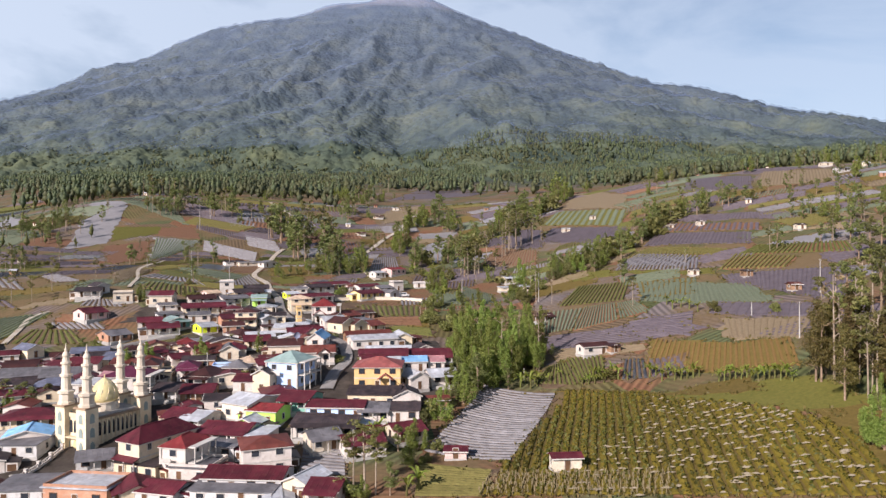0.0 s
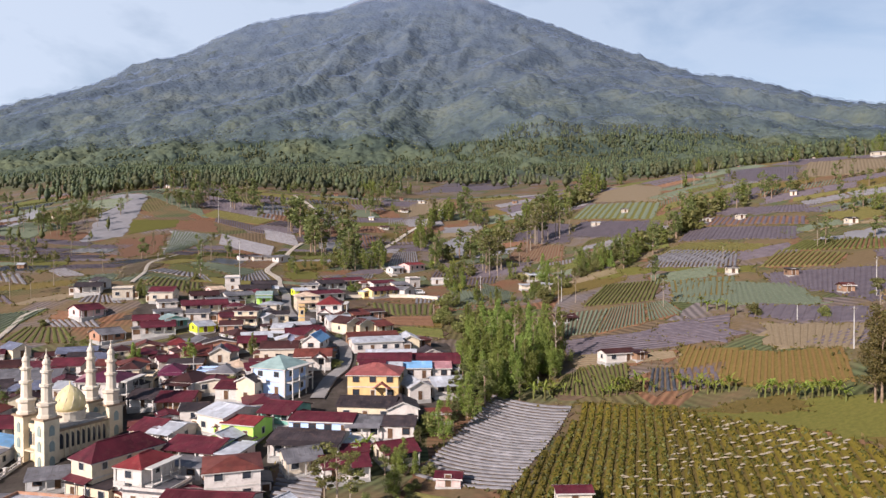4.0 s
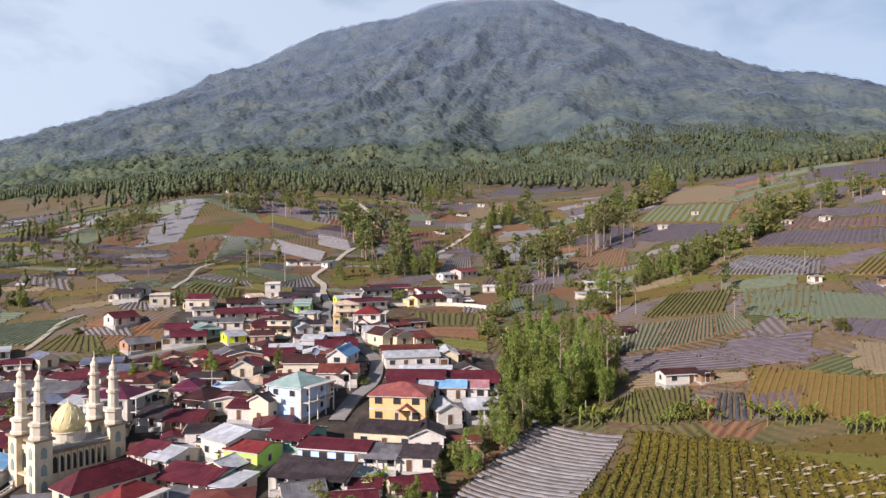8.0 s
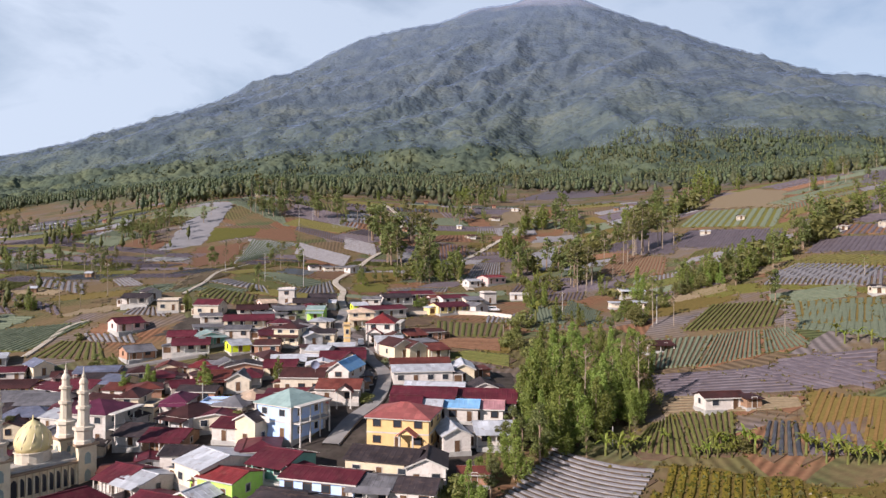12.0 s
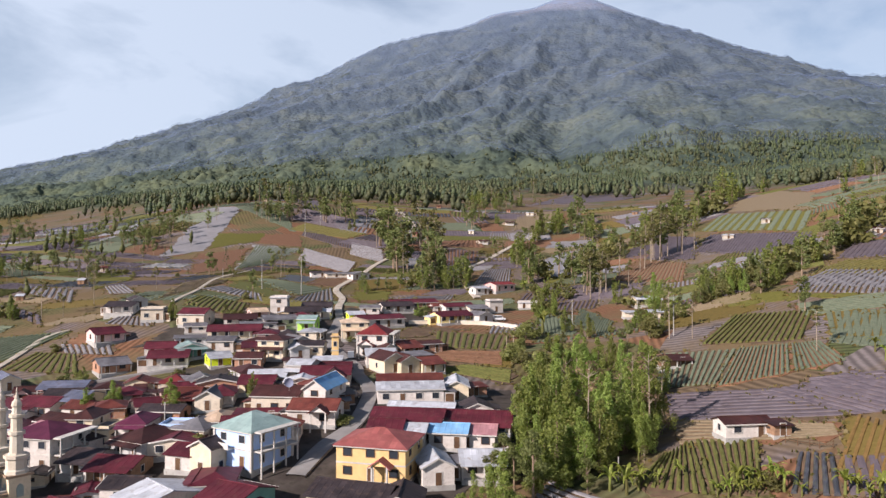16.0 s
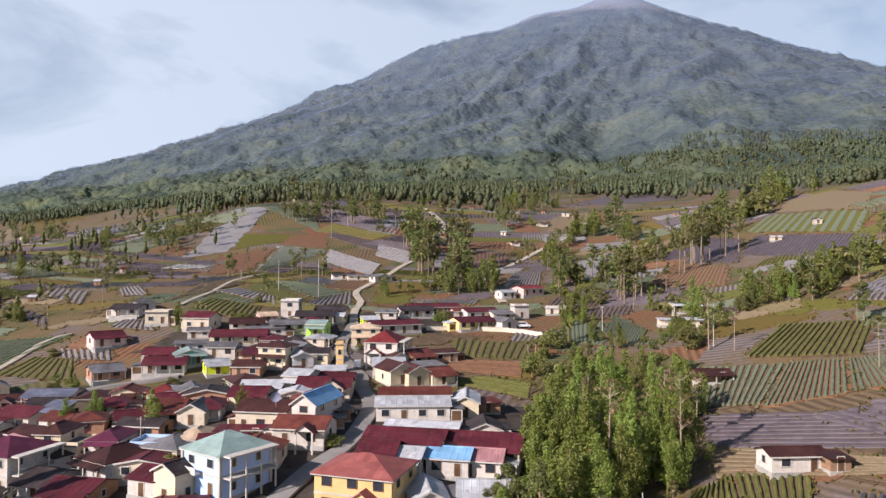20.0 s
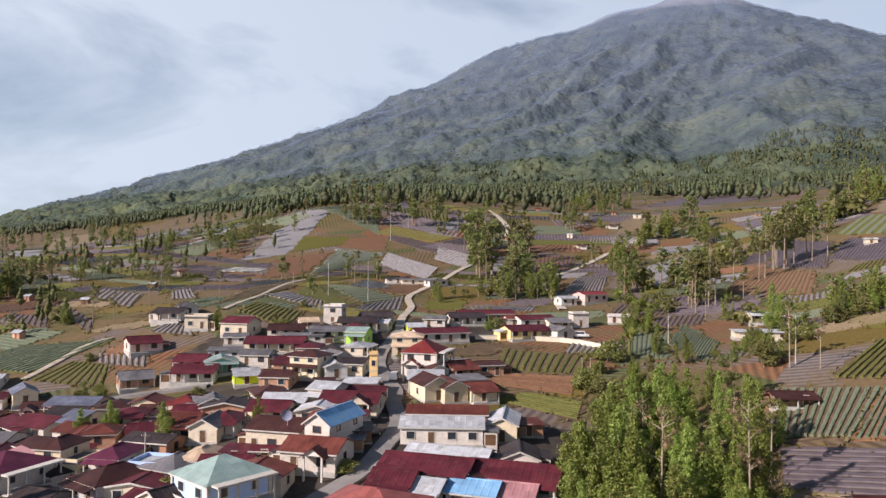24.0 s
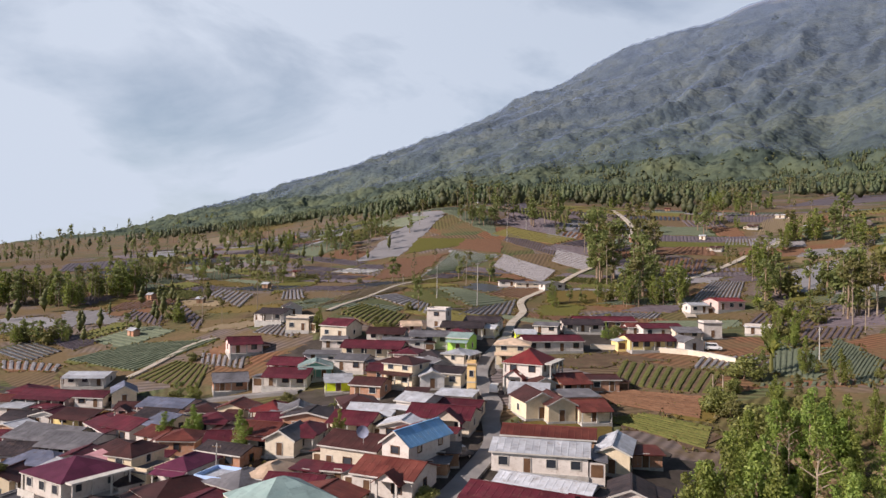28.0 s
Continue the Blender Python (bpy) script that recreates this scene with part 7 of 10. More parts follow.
field((41.0, 228.4), (55.0, 228.5), (58.7, 247.7), (48.9, 252.0), "soil", "cabbage", 13, "rows of blue-green cabbages", high=0.4)
field((55.6, 228.9), (65.6, 229.4), (64.6, 245.8), (59.1, 247.1), "soil", "cabbage", 9, "rows of pale green cabbages above the hut", high=0.4)
field((41.3, 260.1), (61.9, 249.0), (69.4, 269.8), (52.4, 281.3), "dark", "green", 16, "grey-green crop rows with bare soil between", high=0.5)
field((67.0, 246.2), (82.5, 237.0), (89.4, 255.3), (71.2, 266.8), "grass", "cabbage", 0, "flat grey-green plot")
field((69.0, 292.0), (92.9, 264.6), (99.2, 281.5), (77.2, 307.5), "dark", "silver", 22, "plot with short silver beds", high=0.4)
field((78.5, 309.8), (99.7, 282.9), (102.7, 290.9), (83.3, 319.4), "soil", "moss", 18, "terrace of olive crop rows", high=0.5)
field((51.2, 293.6), (70.0, 283.5), (67.4, 298.5), (50.2, 310.4), "lawn", "lawn", 0, "grassy knoll above the ravine")
field((65.5, 243.3), (94.5, 206.4), (99.0, 232.8), (75.2, 264.0), "cabbage", "cabbage", 0, "pale green cabbage plot")
field((77.6, 211.7), (92.8, 181.7), (99.1, 194.2), (83.7, 221.2), "purple", "purple", 10, "plot under purple-grey mulch film", high=0.2, fill=0.8)
field((94.9, 241.0), (106.1, 185.3), (131.5, 229.5), (96.2, 251.7), "purple", "purple", 0, "broad bare purple-brown plot")
field((47.1, 219.5), (65.1, 222.7), (72.8, 198.6), (58.9, 201.6), "dark", "purple", 10, "dark mulch plot above the field house", high=0.25, fill=0.8)
field((51.6, 186.5), (75.0, 151.5), (81.3, 169.5), (59.1, 202.0), "grass", "brown", 26, "brown stubble rows beside the field house", high=0.2, fill=0.5)
field((73.3, 186.1), (82.3, 166.3), (92.3, 180.8), (78.1, 202.4), "tan", "tan", 0, "tan fallow plot")
field((71.4, 299.6), (91.3, 272.1), (99.7, 284.0), (83.7, 310.9), "dark", "silver", 16, "terrace of short silver beds", high=0.5)
field((82.2, 314.4), (104.4, 281.8), (112.3, 285.2), (91.1, 319.8), "soil", "moss", 18, "terrace of yellow-green rows", high=0.5)
field((98.5, 259.4), (115.2, 244.2), (124.6, 255.7), (110.5, 275.1), "soil", "moss", 14, "curved terrace of yellow-green rows", high=0.6)
field((111.3, 274.3), (141.5, 248.6), (146.8, 263.3), (122.0, 281.7), "soil", "green", 24, "long terrace of green rows", high=0.6)
field((90.5, 326.7), (122.1, 287.1), (130.1, 306.0), (102.0, 348.4), "purple", "purple", 0, "purple-brown bare plot on the slope")
field((102.1, 353.5), (134.1, 307.0), (139.9, 320.3), (110.1, 366.3), "soil", "purple", 20, "mulched plot on the slope", high=0.3)
field((113.2, 366.9), (155.3, 313.6), (157.1, 332.8), (125.7, 370.2), "purple", "purple", 0, "purple fallow plot on the upper slope")
field((128.9, 295.1), (147.6, 293.5), (157.0, 281.7), (163.4, 293.0), "tan", "tan", 0, "tan fallow strip on the upper slope")
field((68.4, 287.5), (94.7, 255.5), (97.5, 263.0), (71.6, 291.3), "lawn", "lawn", 0, "grassy bank between terraces")
field((54.9, 400.8), (84.2, 353.6), (97.2, 382.9), (65.2, 438.2), "purple", "purple", 0, "purple fallow plot between hedges")
field((62.8, 458.2), (95.8, 389.4), (108.4, 426.9), (79.5, 507.3), "lawn", "cabbage", 12, "pale green plot on the upper slope", high=0.3)
field((85.9, 510.3), (108.4, 426.9), (125.2, 492.8), (113.3, 615.7), "tan", "tan", 0, "tan plot on the upper slope")
field((19.2, 374.0), (45.4, 351.6), (49.5, 382.8), (30.8, 412.4), "tan", "rust", 0, "red-brown plot above the ravine")
field((24.8, 418.8), (52.9, 386.4), (60.3, 439.9), (37.4, 499.1), "purple", "purple", 0, "purple-brown plot above the ravine")
field((-52.2, 716.1), (27.6, 765.5), (106.2, 964.2), (-3.1, 1150.0), "purple", "purple", 0, "grey-violet plot near the wood")
field((-66.5, 913.6), (-10.2, 969.9), (-12.8, 1221.9), (-71.5, 1250.0), "rust", "rust", 0, "bare orange plot near the wood")
field((173.9, 684.3), (153.7, 474.2), (419.4, 1293.7), (338.5, 1292.4), "tan", "rust", 0, "tan clearing below the wood")
field((144.9, 436.6), (170.0, 399.8), (189.0, 444.5), (168.5, 496.2), "purple", "purple", 0, "violet-grey clearing below the wood")
field((175.1, 404.2), (203.2, 375.0), (222.0, 415.4), (199.9, 453.4), "tan", "tan", 0, "tan clearing at the top of the slope")
field((-41.5, 272.9), (-49.0, 277.3), (-39.0, 294.2), (-22.6, 292.4), "dark", "dark", 0, "dark bare plot beside the villa")
field((-33.1, 287.2), (-9.2, 282.7), (-8.8, 266.9), (-28.7, 266.6), "dark", "green", 11, "curving rows of grey-green vegetables", high=0.3, split=True)
field((-30.2, 262.3), (-26.4, 253.6), (-7.2, 252.9), (-8.9, 264.9), "dark", "rust", 9, "red-brown beds below the vegetable rows", high=0.4, split=True)
field((-16.8, 251.0), (-22.6, 243.3), (-3.3, 239.5), (-4.5, 249.9), "dark", "green", 9, "dark terraced beds beside the barn", high=0.3, split=True)
field((-32.4, 236.0), (-22.1, 241.9), (-13.6, 234.2), (-28.2, 229.1), "grass", "grass", 0, "weedy slope behind the long shed")
field((-12.9, 251.6), (-5.1, 251.9), (-6.2, 258.3), (-13.6, 258.1), "grass", "grass", 0, "grassy strip between terraces")
field((-0.1, 283.9), (8.3, 280.5), (6.6, 316.9), (-6.1, 327.0), "cabbage", "cabbage", 0, "grey-green plot at the ravine head")
field((7.7, 299.1), (18.1, 275.7), (20.3, 299.2), (9.0, 330.8), "cabbage", "cabbage", 0, "grey-green plot above the grove")
field((-6.1, 328.3), (4.6, 308.4), (5.7, 323.0), (-3.6, 336.1), "dark", "moss", 8, "small beds above the grove", high=0.3)
field((-211.3, 404.8), (-196.3, 424.5), (-219.1, 506.0), (-248.2, 513.9), "plastic", "plastic", 0, "slope under pale grey plastic sheeting")
field((-223.7, 506.7), (-166.0, 474.3), (-188.8, 509.7), (-217.6, 510.4), "cabbage", "cabbage", 0, "grey-green plot on the hill top")
field((-195.8, 427.3), (-178.3, 446.6), (-162.4, 467.7), (-205.8, 455.0), "lawn", "lawn", 0, "pale green strip on the hill")
field((-175.2, 444.4), (-148.4, 446.3), (-162.5, 471.1), (-178.5, 461.6), "rust", "soil", 0, "bare red-brown earth plot on the hill")
field((-168.2, 365.6), (-158.1, 382.9), (-173.4, 433.2), (-195.7, 415.0), "rust", "soil", 0, "red earth bank on the hill")
field((-154.3, 381.8), (-149.8, 395.4), (-146.6, 441.0), (-174.3, 440.2), "plastic", "cabbage", 0, "grey-green sloping plot on the hill")
field((-132.5, 290.6), (-137.6, 339.8), (-150.5, 387.3), (-153.3, 339.2), "tan", "tan", 0, "long tan fallow slope")
field((-134.4, 320.3), (-97.8, 301.1), (-108.7, 319.1), (-132.9, 333.4), "dark", "silver", 12, "plot striped with silver mulch rows", high=0.3)
field((-119.4, 286.1), (-94.4, 277.9), (-101.6, 296.1), (-122.4, 300.5), "dark", "green", 11, "dark green crop rows behind the maroon roof", high=0.35)
field((-130.0, 331.1), (-103.4, 311.1), (-99.1, 325.0), (-139.9, 358.4), "green", "green", 0, "green plot above the white block")
field((-133.6, 363.1), (-97.5, 327.7), (-93.6, 351.3), (-122.3, 364.1), "cabbage", "cabbage", 10, "grey-green cabbage plot round the poles", high=0.25)
field((-92.2, 308.2), (-81.0, 324.1), (-95.4, 357.1), (-95.5, 324.2), "dark", "silver", 9, "silver mulched beds behind the dark roofs", high=0.3)
field((-108.4, 357.1), (-91.9, 359.4), (-90.6, 381.9), (-109.7, 380.7), "tan", "rust", 0, "brown plot beside the hillside huts")
field((-124.6, 365.7), (-106.3, 362.2), (-108.1, 377.6), (-126.4, 380.2), "black", "black", 0, "dark mulched plot")
field((-146.5, 443.9), (-138.4, 417.0), (-101.2, 392.0), (-107.3, 420.5), "dark", "silver", 13, "terrace striped with dark and silver beds", high=0.35)
field((-128.5, 469.6), (-118.4, 439.6), (-93.9, 423.7), (-105.7, 458.3), "dark", "silver", 9, "terrace striped with silver beds", high=0.35)
field((-159.7, 469.1), (-122.8, 452.9), (-128.5, 469.6), (-163.9, 483.9), "dark", "purple", 0, "purple-brown terrace")
field((-142.9, 487.3), (-127.2, 497.7), (-145.7, 535.0), (-158.4, 517.6), "plastic", "plastic", 0, "pale grey plot on the hill")
field((-75.1, 330.3), (-63.5, 339.5), (-71.0, 358.6), (-84.1, 352.0), "lawn", "lawn", 0, "bright grass plot beside the lane")
field((-85.4, 357.4), (-60.3, 357.2), (-74.2, 384.1), (-90.2, 378.3), "grass", "grass", 0, "grassy plot beside the lane")
field((-74.0, 396.4), (-63.5, 398.8), (-74.3, 446.2), (-87.7, 443.0), "plastic", "plastic", 0, "small pale plastic-covered plot")
field((-10.2, 390.2), (2.0, 387.4), (2.4, 501.2), (-14.9, 445.6), "plastic", "plastic", 0, "pale grey plastic-covered slope")
field((-6.9, 377.0), (2.6, 368.9), (3.3, 387.5), (-9.4, 390.3), "lawn", "lawn", 0, "grass below the plastic-covered slope")
field((-37.5, 363.4), (-22.9, 379.8), (-27.1, 413.1), (-39.2, 413.8), "dark", "silver", 12, "striped garden above the pink house", high=0.3)
field((-78.4, 484.0), (-53.4, 494.1), (-60.7, 516.1), (-76.2, 507.9), "rust", "rust", 8, "red-brown plot with short beds", high=0.3)
field((-56.5, 523.1), (-34.8, 525.7), (-40.2, 544.1), (-58.2, 539.5), "dark", "silver", 12, "plot with silver beds on the slope", high=0.3)
field((-61.0, 421.4), (-47.9, 433.4), (-55.3, 477.9), (-73.8, 477.5), "purple", "rust", 0, "purple and tan plot beside the lane")
field((-44.2, 551.6), (-16.1, 582.1), (-21.0, 640.9), (-47.8, 595.0), "tan", "tan", 0, "tan plot beside the upper lane")
field((-137.7, 230.0), (-113.2, 230.0), (-124.1, 242.0), (-137.8, 242.4), "dark", "green", 9, "dark garden beds beside the lane", high=0.3)
field((-128.7, 242.6), (-112.8, 242.7), (-118.2, 248.6), (-134.7, 248.0), "dark", "silver", 8, "small striped garden behind the peach house", high=0.3)
field((-134.7, 248.0), (-133.6, 254.6), (-125.0, 253.8), (-129.2, 244.4), "soil", "soil", 0, "bare red soil beside the lane")
field((-172.1, 232.8), (-142.6, 233.4), (-139.5, 257.7), (-164.9, 249.6), "green", "cabbage", 16, "broad field of dry grey-green rows", high=0.35)
field((-132.7, 263.9), (-115.7, 263.2), (-122.7, 270.4), (-132.5, 271.3), "dark", "silver", 8, "silver garden rows behind the peach house", high=0.3)
field((-153.0, 261.9), (-134.3, 270.9), (-137.9, 274.3), (-154.9, 269.8), "tan", "grass", 0, "dry strip above the village")
field((-182.9, 221.2), (-164.4, 226.1), (-168.5, 230.0), (-191.9, 225.6), "soil", "silver", 8, "striped garden at the village edge", high=0.3)
field((-226.0, 242.4), (-214.4, 255.5), (-233.1, 263.1), (-247.9, 253.3), "plastic", "plastic", 0, "pale plastic-covered plot beside the grove")
field((-213.9, 254.3), (-194.3, 265.8), (-224.6, 277.1), (-238.2, 270.2), "silver", "plastic", 0, "plot covered by pale plastic film")
field((-220.8, 274.7), (-204.1, 288.3), (-211.5, 304.0), (-229.3, 288.2), "purple", "rust", 0, "violet and red-brown plot")
field((-205.6, 272.4), (-174.1, 264.9), (-188.1, 276.4), (-209.8, 279.6), "dark", "purple", 8, "dark purple mulched terrace", high=0.3)
field((-198.9, 286.8), (-153.0, 261.9), (-163.6, 272.7), (-203.7, 295.3), "dark", "purple", 7, "dark striped terrace below the trees", high=0.3)
field((-207.0, 311.1), (-167.0, 290.8), (-186.1, 315.1), (-216.1, 324.4), "dark", "silver", 8, "striped terrace beside the tall trees", high=0.3)
field((-163.6, 305.9), (-152.1, 306.6), (-176.5, 331.1), (-179.1, 322.9), "dark", "silver", 6, "small striped plot on the ridge", high=0.3)
field((-274.6, 437.8), (-271.1, 469.5), (-315.6, 532.1), (-314.4, 491.5), "plastic", "plastic", 0, "pale covered strip on the far slope")
field((-178.6, 316.4), (-182.5, 345.9), (-207.3, 373.3), (-200.1, 340.8), "lawn", "lawn", 0, "green far plot")
field((-345.6, 378.5), (-341.5, 398.4), (-416.1, 455.6), (-431.5, 448.3), "plastic", "plastic", 0, "pale far plot")
field((-332.1, 321.6), (-311.6, 354.7), (-345.6, 378.5), (-356.4, 341.5), "purple", "purple", 0, "dark violet far plot")
field((-405.1, 451.9), (-445.6, 527.6), (-698.6, 757.7), (-635.7, 646.3), "tan", "tan", 0, "tan far plot")
field((-569.1, 650.6), (-732.2, 904.5), (-1268.4, 1462.7), (-977.5, 1030.8), "grass", "grass", 0, "green far plot on the slope")
field((-163.5, 722.2), (-105.9, 709.9), (-165.3, 928.7), (-234.0, 972.5), "tan", "tan", 0, "tan clearing below the wood")
field((-209.0, 555.1), (-176.8, 540.5), (-237.8, 658.7), (-299.4, 736.9), "purple", "purple", 0, "violet plot below the wood")

# ---- lanes ----
ribbon("road", [(-28.4, 175.6), (-28.1, 187.8), (-26.7, 194.4), (-27.2, 203.8), (-31.0, 218.9), (-38.4, 231.8), (-42.0, 240.1), (-49.4, 249.8), (-55.6, 258.9), (-60.3, 270.0), (-63.6, 281.9), (-66.8, 293.1)], 3.2, ASPHALT, "grey village street winding uphill between houses", "road")
ribbon("road_upper", [(-66.8, 293.1), (-74.2, 310.7), (-80.9, 331.9), (-91.9, 353.3), (-93.8, 370.6), (-93.8, 389.3), (-95.9, 415.4), (-95.7, 435.4)], 2.5, PATH_EARTH, "pale concrete lane climbing from the village", "road")
ribbon("path_west", [(-139.2, 229.5), (-141.5, 241.7), (-143.8, 253.5), (-140.3, 258.4)], 1.7, PATH_EARTH, "pale field path up to the peach house", "road")
ribbon("path_hill", [(-123.9, 286.2), (-131.4, 311.9), (-147.3, 353.2), (-146.5, 381.0)], 1.5, PATH_EARTH, "pale footpath along the field slope", "road")
ribbon("lane_bend", [(-31.3, 348.5), (-40.6, 372.0), (-49.0, 389.4), (-50.8, 408.6), (-45.7, 433.9), (-40.3, 493.5), (-32.6, 529.5), (-24.1, 575.8), (-16.1, 582.1)], 3.0, PATH_EARTH, "pale lane winding up the slope", "road")
ribbon("lane_low", [(-129.0, 208.4), (-116.1, 217.2), (-108.2, 222.7), (-98.0, 227.7), (-85.7, 233.8)], 3.0, ASPHALT, "narrow village lane between gardens", "road")
ribbon("lane_far", [(-141.5, 594.7), (-125.4, 569.5), (-111.1, 541.6), (-104.7, 513.7)], 3.0, PATH_EARTH, "pale track in the far fields", "road")

# ---- trees ----
tree("leafy", 4.4, 199.4, 12.4, 0.90)
tree("leafy", 7.5, 197.7, 15.4, 0.82)
tree("leafy", 10.3, 199.9, 10.7, 0.90)
tree("leafy", 12.5, 197.1, 15.2, 0.82)
tree("bare", 15.8, 198.2, 15.7)
tree("leafy", 17.7, 198.3, 9.6, 0.90)
tree("leafy", 19.1, 195.3, 15.2, 0.74)
tree("leafy", 21.9, 198.3, 14.7, 0.74)
tree("leafy", 24.3, 197.7, 11.8, 0.82)
tree("bare", 26.2, 198.7, 16.4, 0.90)
tree("leafy", 27.3, 203.1, 15.5, 0.74)
tree("leafy", 3.8, 217.9, 10.4, 0.98)
tree("leafy", 8.4, 225.9, 13.8, 0.90)
tree("leafy", 12.4, 229.1, 15.0, 0.82)
tree("leafy", 17.1, 230.8, 14.0, 0.90)
tree("leafy", 21.9, 232.3, 13.1, 0.82)
tree("leafy", 26.0, 232.2, 12.0, 0.82)
tree("leafy", 13.5, 247.2, 10.0, 0.98)
tree("leafy", 19.4, 249.8, 8.9, 0.90)
tree("dark", 23.4, 250.8, 11.6)
tree("shrub", 9.7, 254.5, 8.5, 1.30)
tree("shrub", 3.3, 248.0, 8.3, 1.30)
tree("tall", 29.0, 214.0, 11.8)
tree("leafy", 6.4, 284.9, 8.1, 0.98)
tree("banana", -0.2, 285.4, 10.0)
tree("leafy", 13.1, 277.7, 7.2, 0.98)
tree("leafy", 31.4, 277.5, 8.9, 0.98)
tree("tall", 35.8, 297.3, 11.9)
tree("tall", 34.6, 270.3, 14.2)
tree("bare", 40.0, 267.3, 10.2)
tree("shrub", 27.5, 324.2, 8.6, 1.20)
tree("leafy", 21.1, 333.8, 8.2, 0.82)
tree("tall", 15.2, 336.3, 12.2)
tree("tall", 11.9, 346.2, 16.9)
tree("tall", 10.5, 356.1, 16.4)
tree("shrub", 29.7, 272.6, 7.6)
tree("shrub", -4.5, 278.9, 7.3, 1.20)
tree("shrub", -5.6, 257.6, 6.6, 1.20)
tree("dark", 1.5, 182.8, 5.3, 1.30)
tree("dark", 5.2, 181.8, 7.9, 1.20)
tree("leafy", 8.7, 181.2, 7.1, 0.98)
tree("leafy", 12.8, 184.1, 5.8, 0.98)
tree("dark", 16.3, 182.7, 6.0, 1.20)
tree("leafy", 10.7, 188.9, 3.8, 0.98)
tree("banana", 19.6, 184.8, 5.2)
tree("banana", 22.1, 183.8, 6.0)
tree("tall", 24.8, 188.2, 5.3)
tree("banana", 23.9, 185.2, 4.8)
tree("banana", 36.4, 182.1, 3.7)
tree("banana", 37.9, 181.9, 4.1)
tree("banana", 40.1, 181.5, 3.6)
tree("shrub", 41.9, 182.7, 3.7, 1.20)
tree("banana", 45.8, 180.3, 3.2)
tree("banana", 34.9, 182.3, 3.3)
tree("bare", 8.6, 229.9, 9.8, 0.94)
tree("leafy", 5.5, 213.6, 11.8, 0.96)
tree("leafy", 17.1, 221.3, 7.9, 0.97)
tree("leafy", 27.9, 230.1, 11.0, 1.10)
tree("leafy", 8.3, 218.8, 10.5, 0.92)
tree("leafy", 19.0, 204.3, 8.7, 0.96)
tree("leafy", 12.0, 196.0, 9.8, 0.90)
tree("leafy", 11.8, 203.1, 7.7, 1.00)
tree("leafy", 18.8, 213.3, 7.4, 0.96)
tree("bare", 24.0, 229.3, 10.0, 1.15)
tree("leafy", 17.0, 205.3, 9.8, 1.15)
tree("shrub", 8.7, 213.9, 7.8, 0.97)
tree("leafy", 13.3, 202.1, 7.7, 1.13)
tree("leafy", 4.7, 230.6, 8.9, 0.93)
tree("leafy", 27.1, 217.6, 6.8, 1.07)
tree("leafy", 25.2, 195.7, 9.1, 0.90)
tree("shrub", 12.2, 195.6, 9.5, 1.12)
tree("leafy", 24.9, 203.2, 6.4, 1.12)
tree("bare", 10.6, 222.5, 10.5, 0.94)
tree("leafy", 18.1, 216.8, 9.2, 1.10)
tree("leafy", 12.6, 220.6, 7.5, 1.01)
tree("leafy", 7.7, 231.8, 7.8, 1.05)
tree("leafy", 27.2, 204.6, 8.8, 0.98)
tree("shrub", 6.3, 198.1, 7.4, 1.06)
tree("shrub", 8.0, 224.3, 9.8, 0.91)
tree("leafy", 14.0, 222.7, 12.2, 1.02)
tree("leafy", 3.8, 220.4, 8.4, 1.09)
tree("bare", 13.9, 222.2, 8.9, 1.12)
tree("leafy", 10.8, 229.5, 10.8, 1.02)
tree("leafy", 5.2, 223.1, 12.3, 0.98)
tree("shrub", 20.2, 200.3, 9.1, 1.03)
tree("shrub", 20.1, 203.8, 7.4, 1.14)
tree("leafy", 7.6, 194.7, 10.4, 0.91)
tree("leafy", 26.5, 225.7, 12.7, 1.12)
tree("shrub", 20.9, 211.8, 9.0, 1.13)
tree("leafy", 7.7, 234.8, 13.5, 1.05)
tree("bare", 10.2, 215.0, 11.0, 1.00)
tree("leafy", 8.0, 232.4, 13.5, 1.07)
tree("shrub", 13.0, 197.6, 9.7, 1.13)
tree("leafy", 14.2, 232.2, 11.7, 1.02)
tree("leafy", 24.9, 205.2, 6.8, 0.92)
tree("leafy", 24.9, 196.7, 7.1, 1.11)
tree("leafy", 6.5, 208.1, 8.5, 1.00)
tree("leafy", 22.4, 198.3, 7.7, 0.93)
tree("shrub", 19.4, 197.8, 8.3, 1.00)
tree("bare", 21.5, 212.3, 9.8, 1.14)
tree("banana", 37.9, 183.6, 5.6)
tree("banana", 39.5, 183.8, 4.2)
tree("banana", 40.9, 183.0, 4.6)
tree("banana", 42.6, 183.6, 5.2)
tree("banana", 43.9, 182.3, 5.4)
tree("banana", 51.0, 179.4, 5.5)
tree("banana", 52.4, 179.0, 4.2)
tree("banana", 53.1, 176.2, 4.0)
tree("banana", 54.9, 177.2, 5.2)
tree("banana", 55.6, 174.4, 4.7)
tree("banana", 56.8, 173.4, 4.5)
tree("banana", 57.9, 172.5, 4.1)
tree("banana", 59.1, 171.6, 5.1)
tree("banana", 60.2, 170.7, 3.8)
tree("banana", 61.4, 161.7, 4.4)
tree("banana", 62.1, 160.4, 4.7)
tree("banana", 63.2, 160.0, 4.9)
tree("banana", 64.1, 159.1, 4.1)
tree("banana", 64.6, 157.3, 4.0)
tree("banana", 65.6, 156.8, 4.3)
tree("banana", 65.3, 153.2, 3.8)
tree("banana", 66.7, 153.7, 4.2)
tree("banana", 67.1, 151.8, 4.2)
tree("banana", 68.3, 151.9, 4.6)
tree("banana", 69.0, 151.0, 4.4)
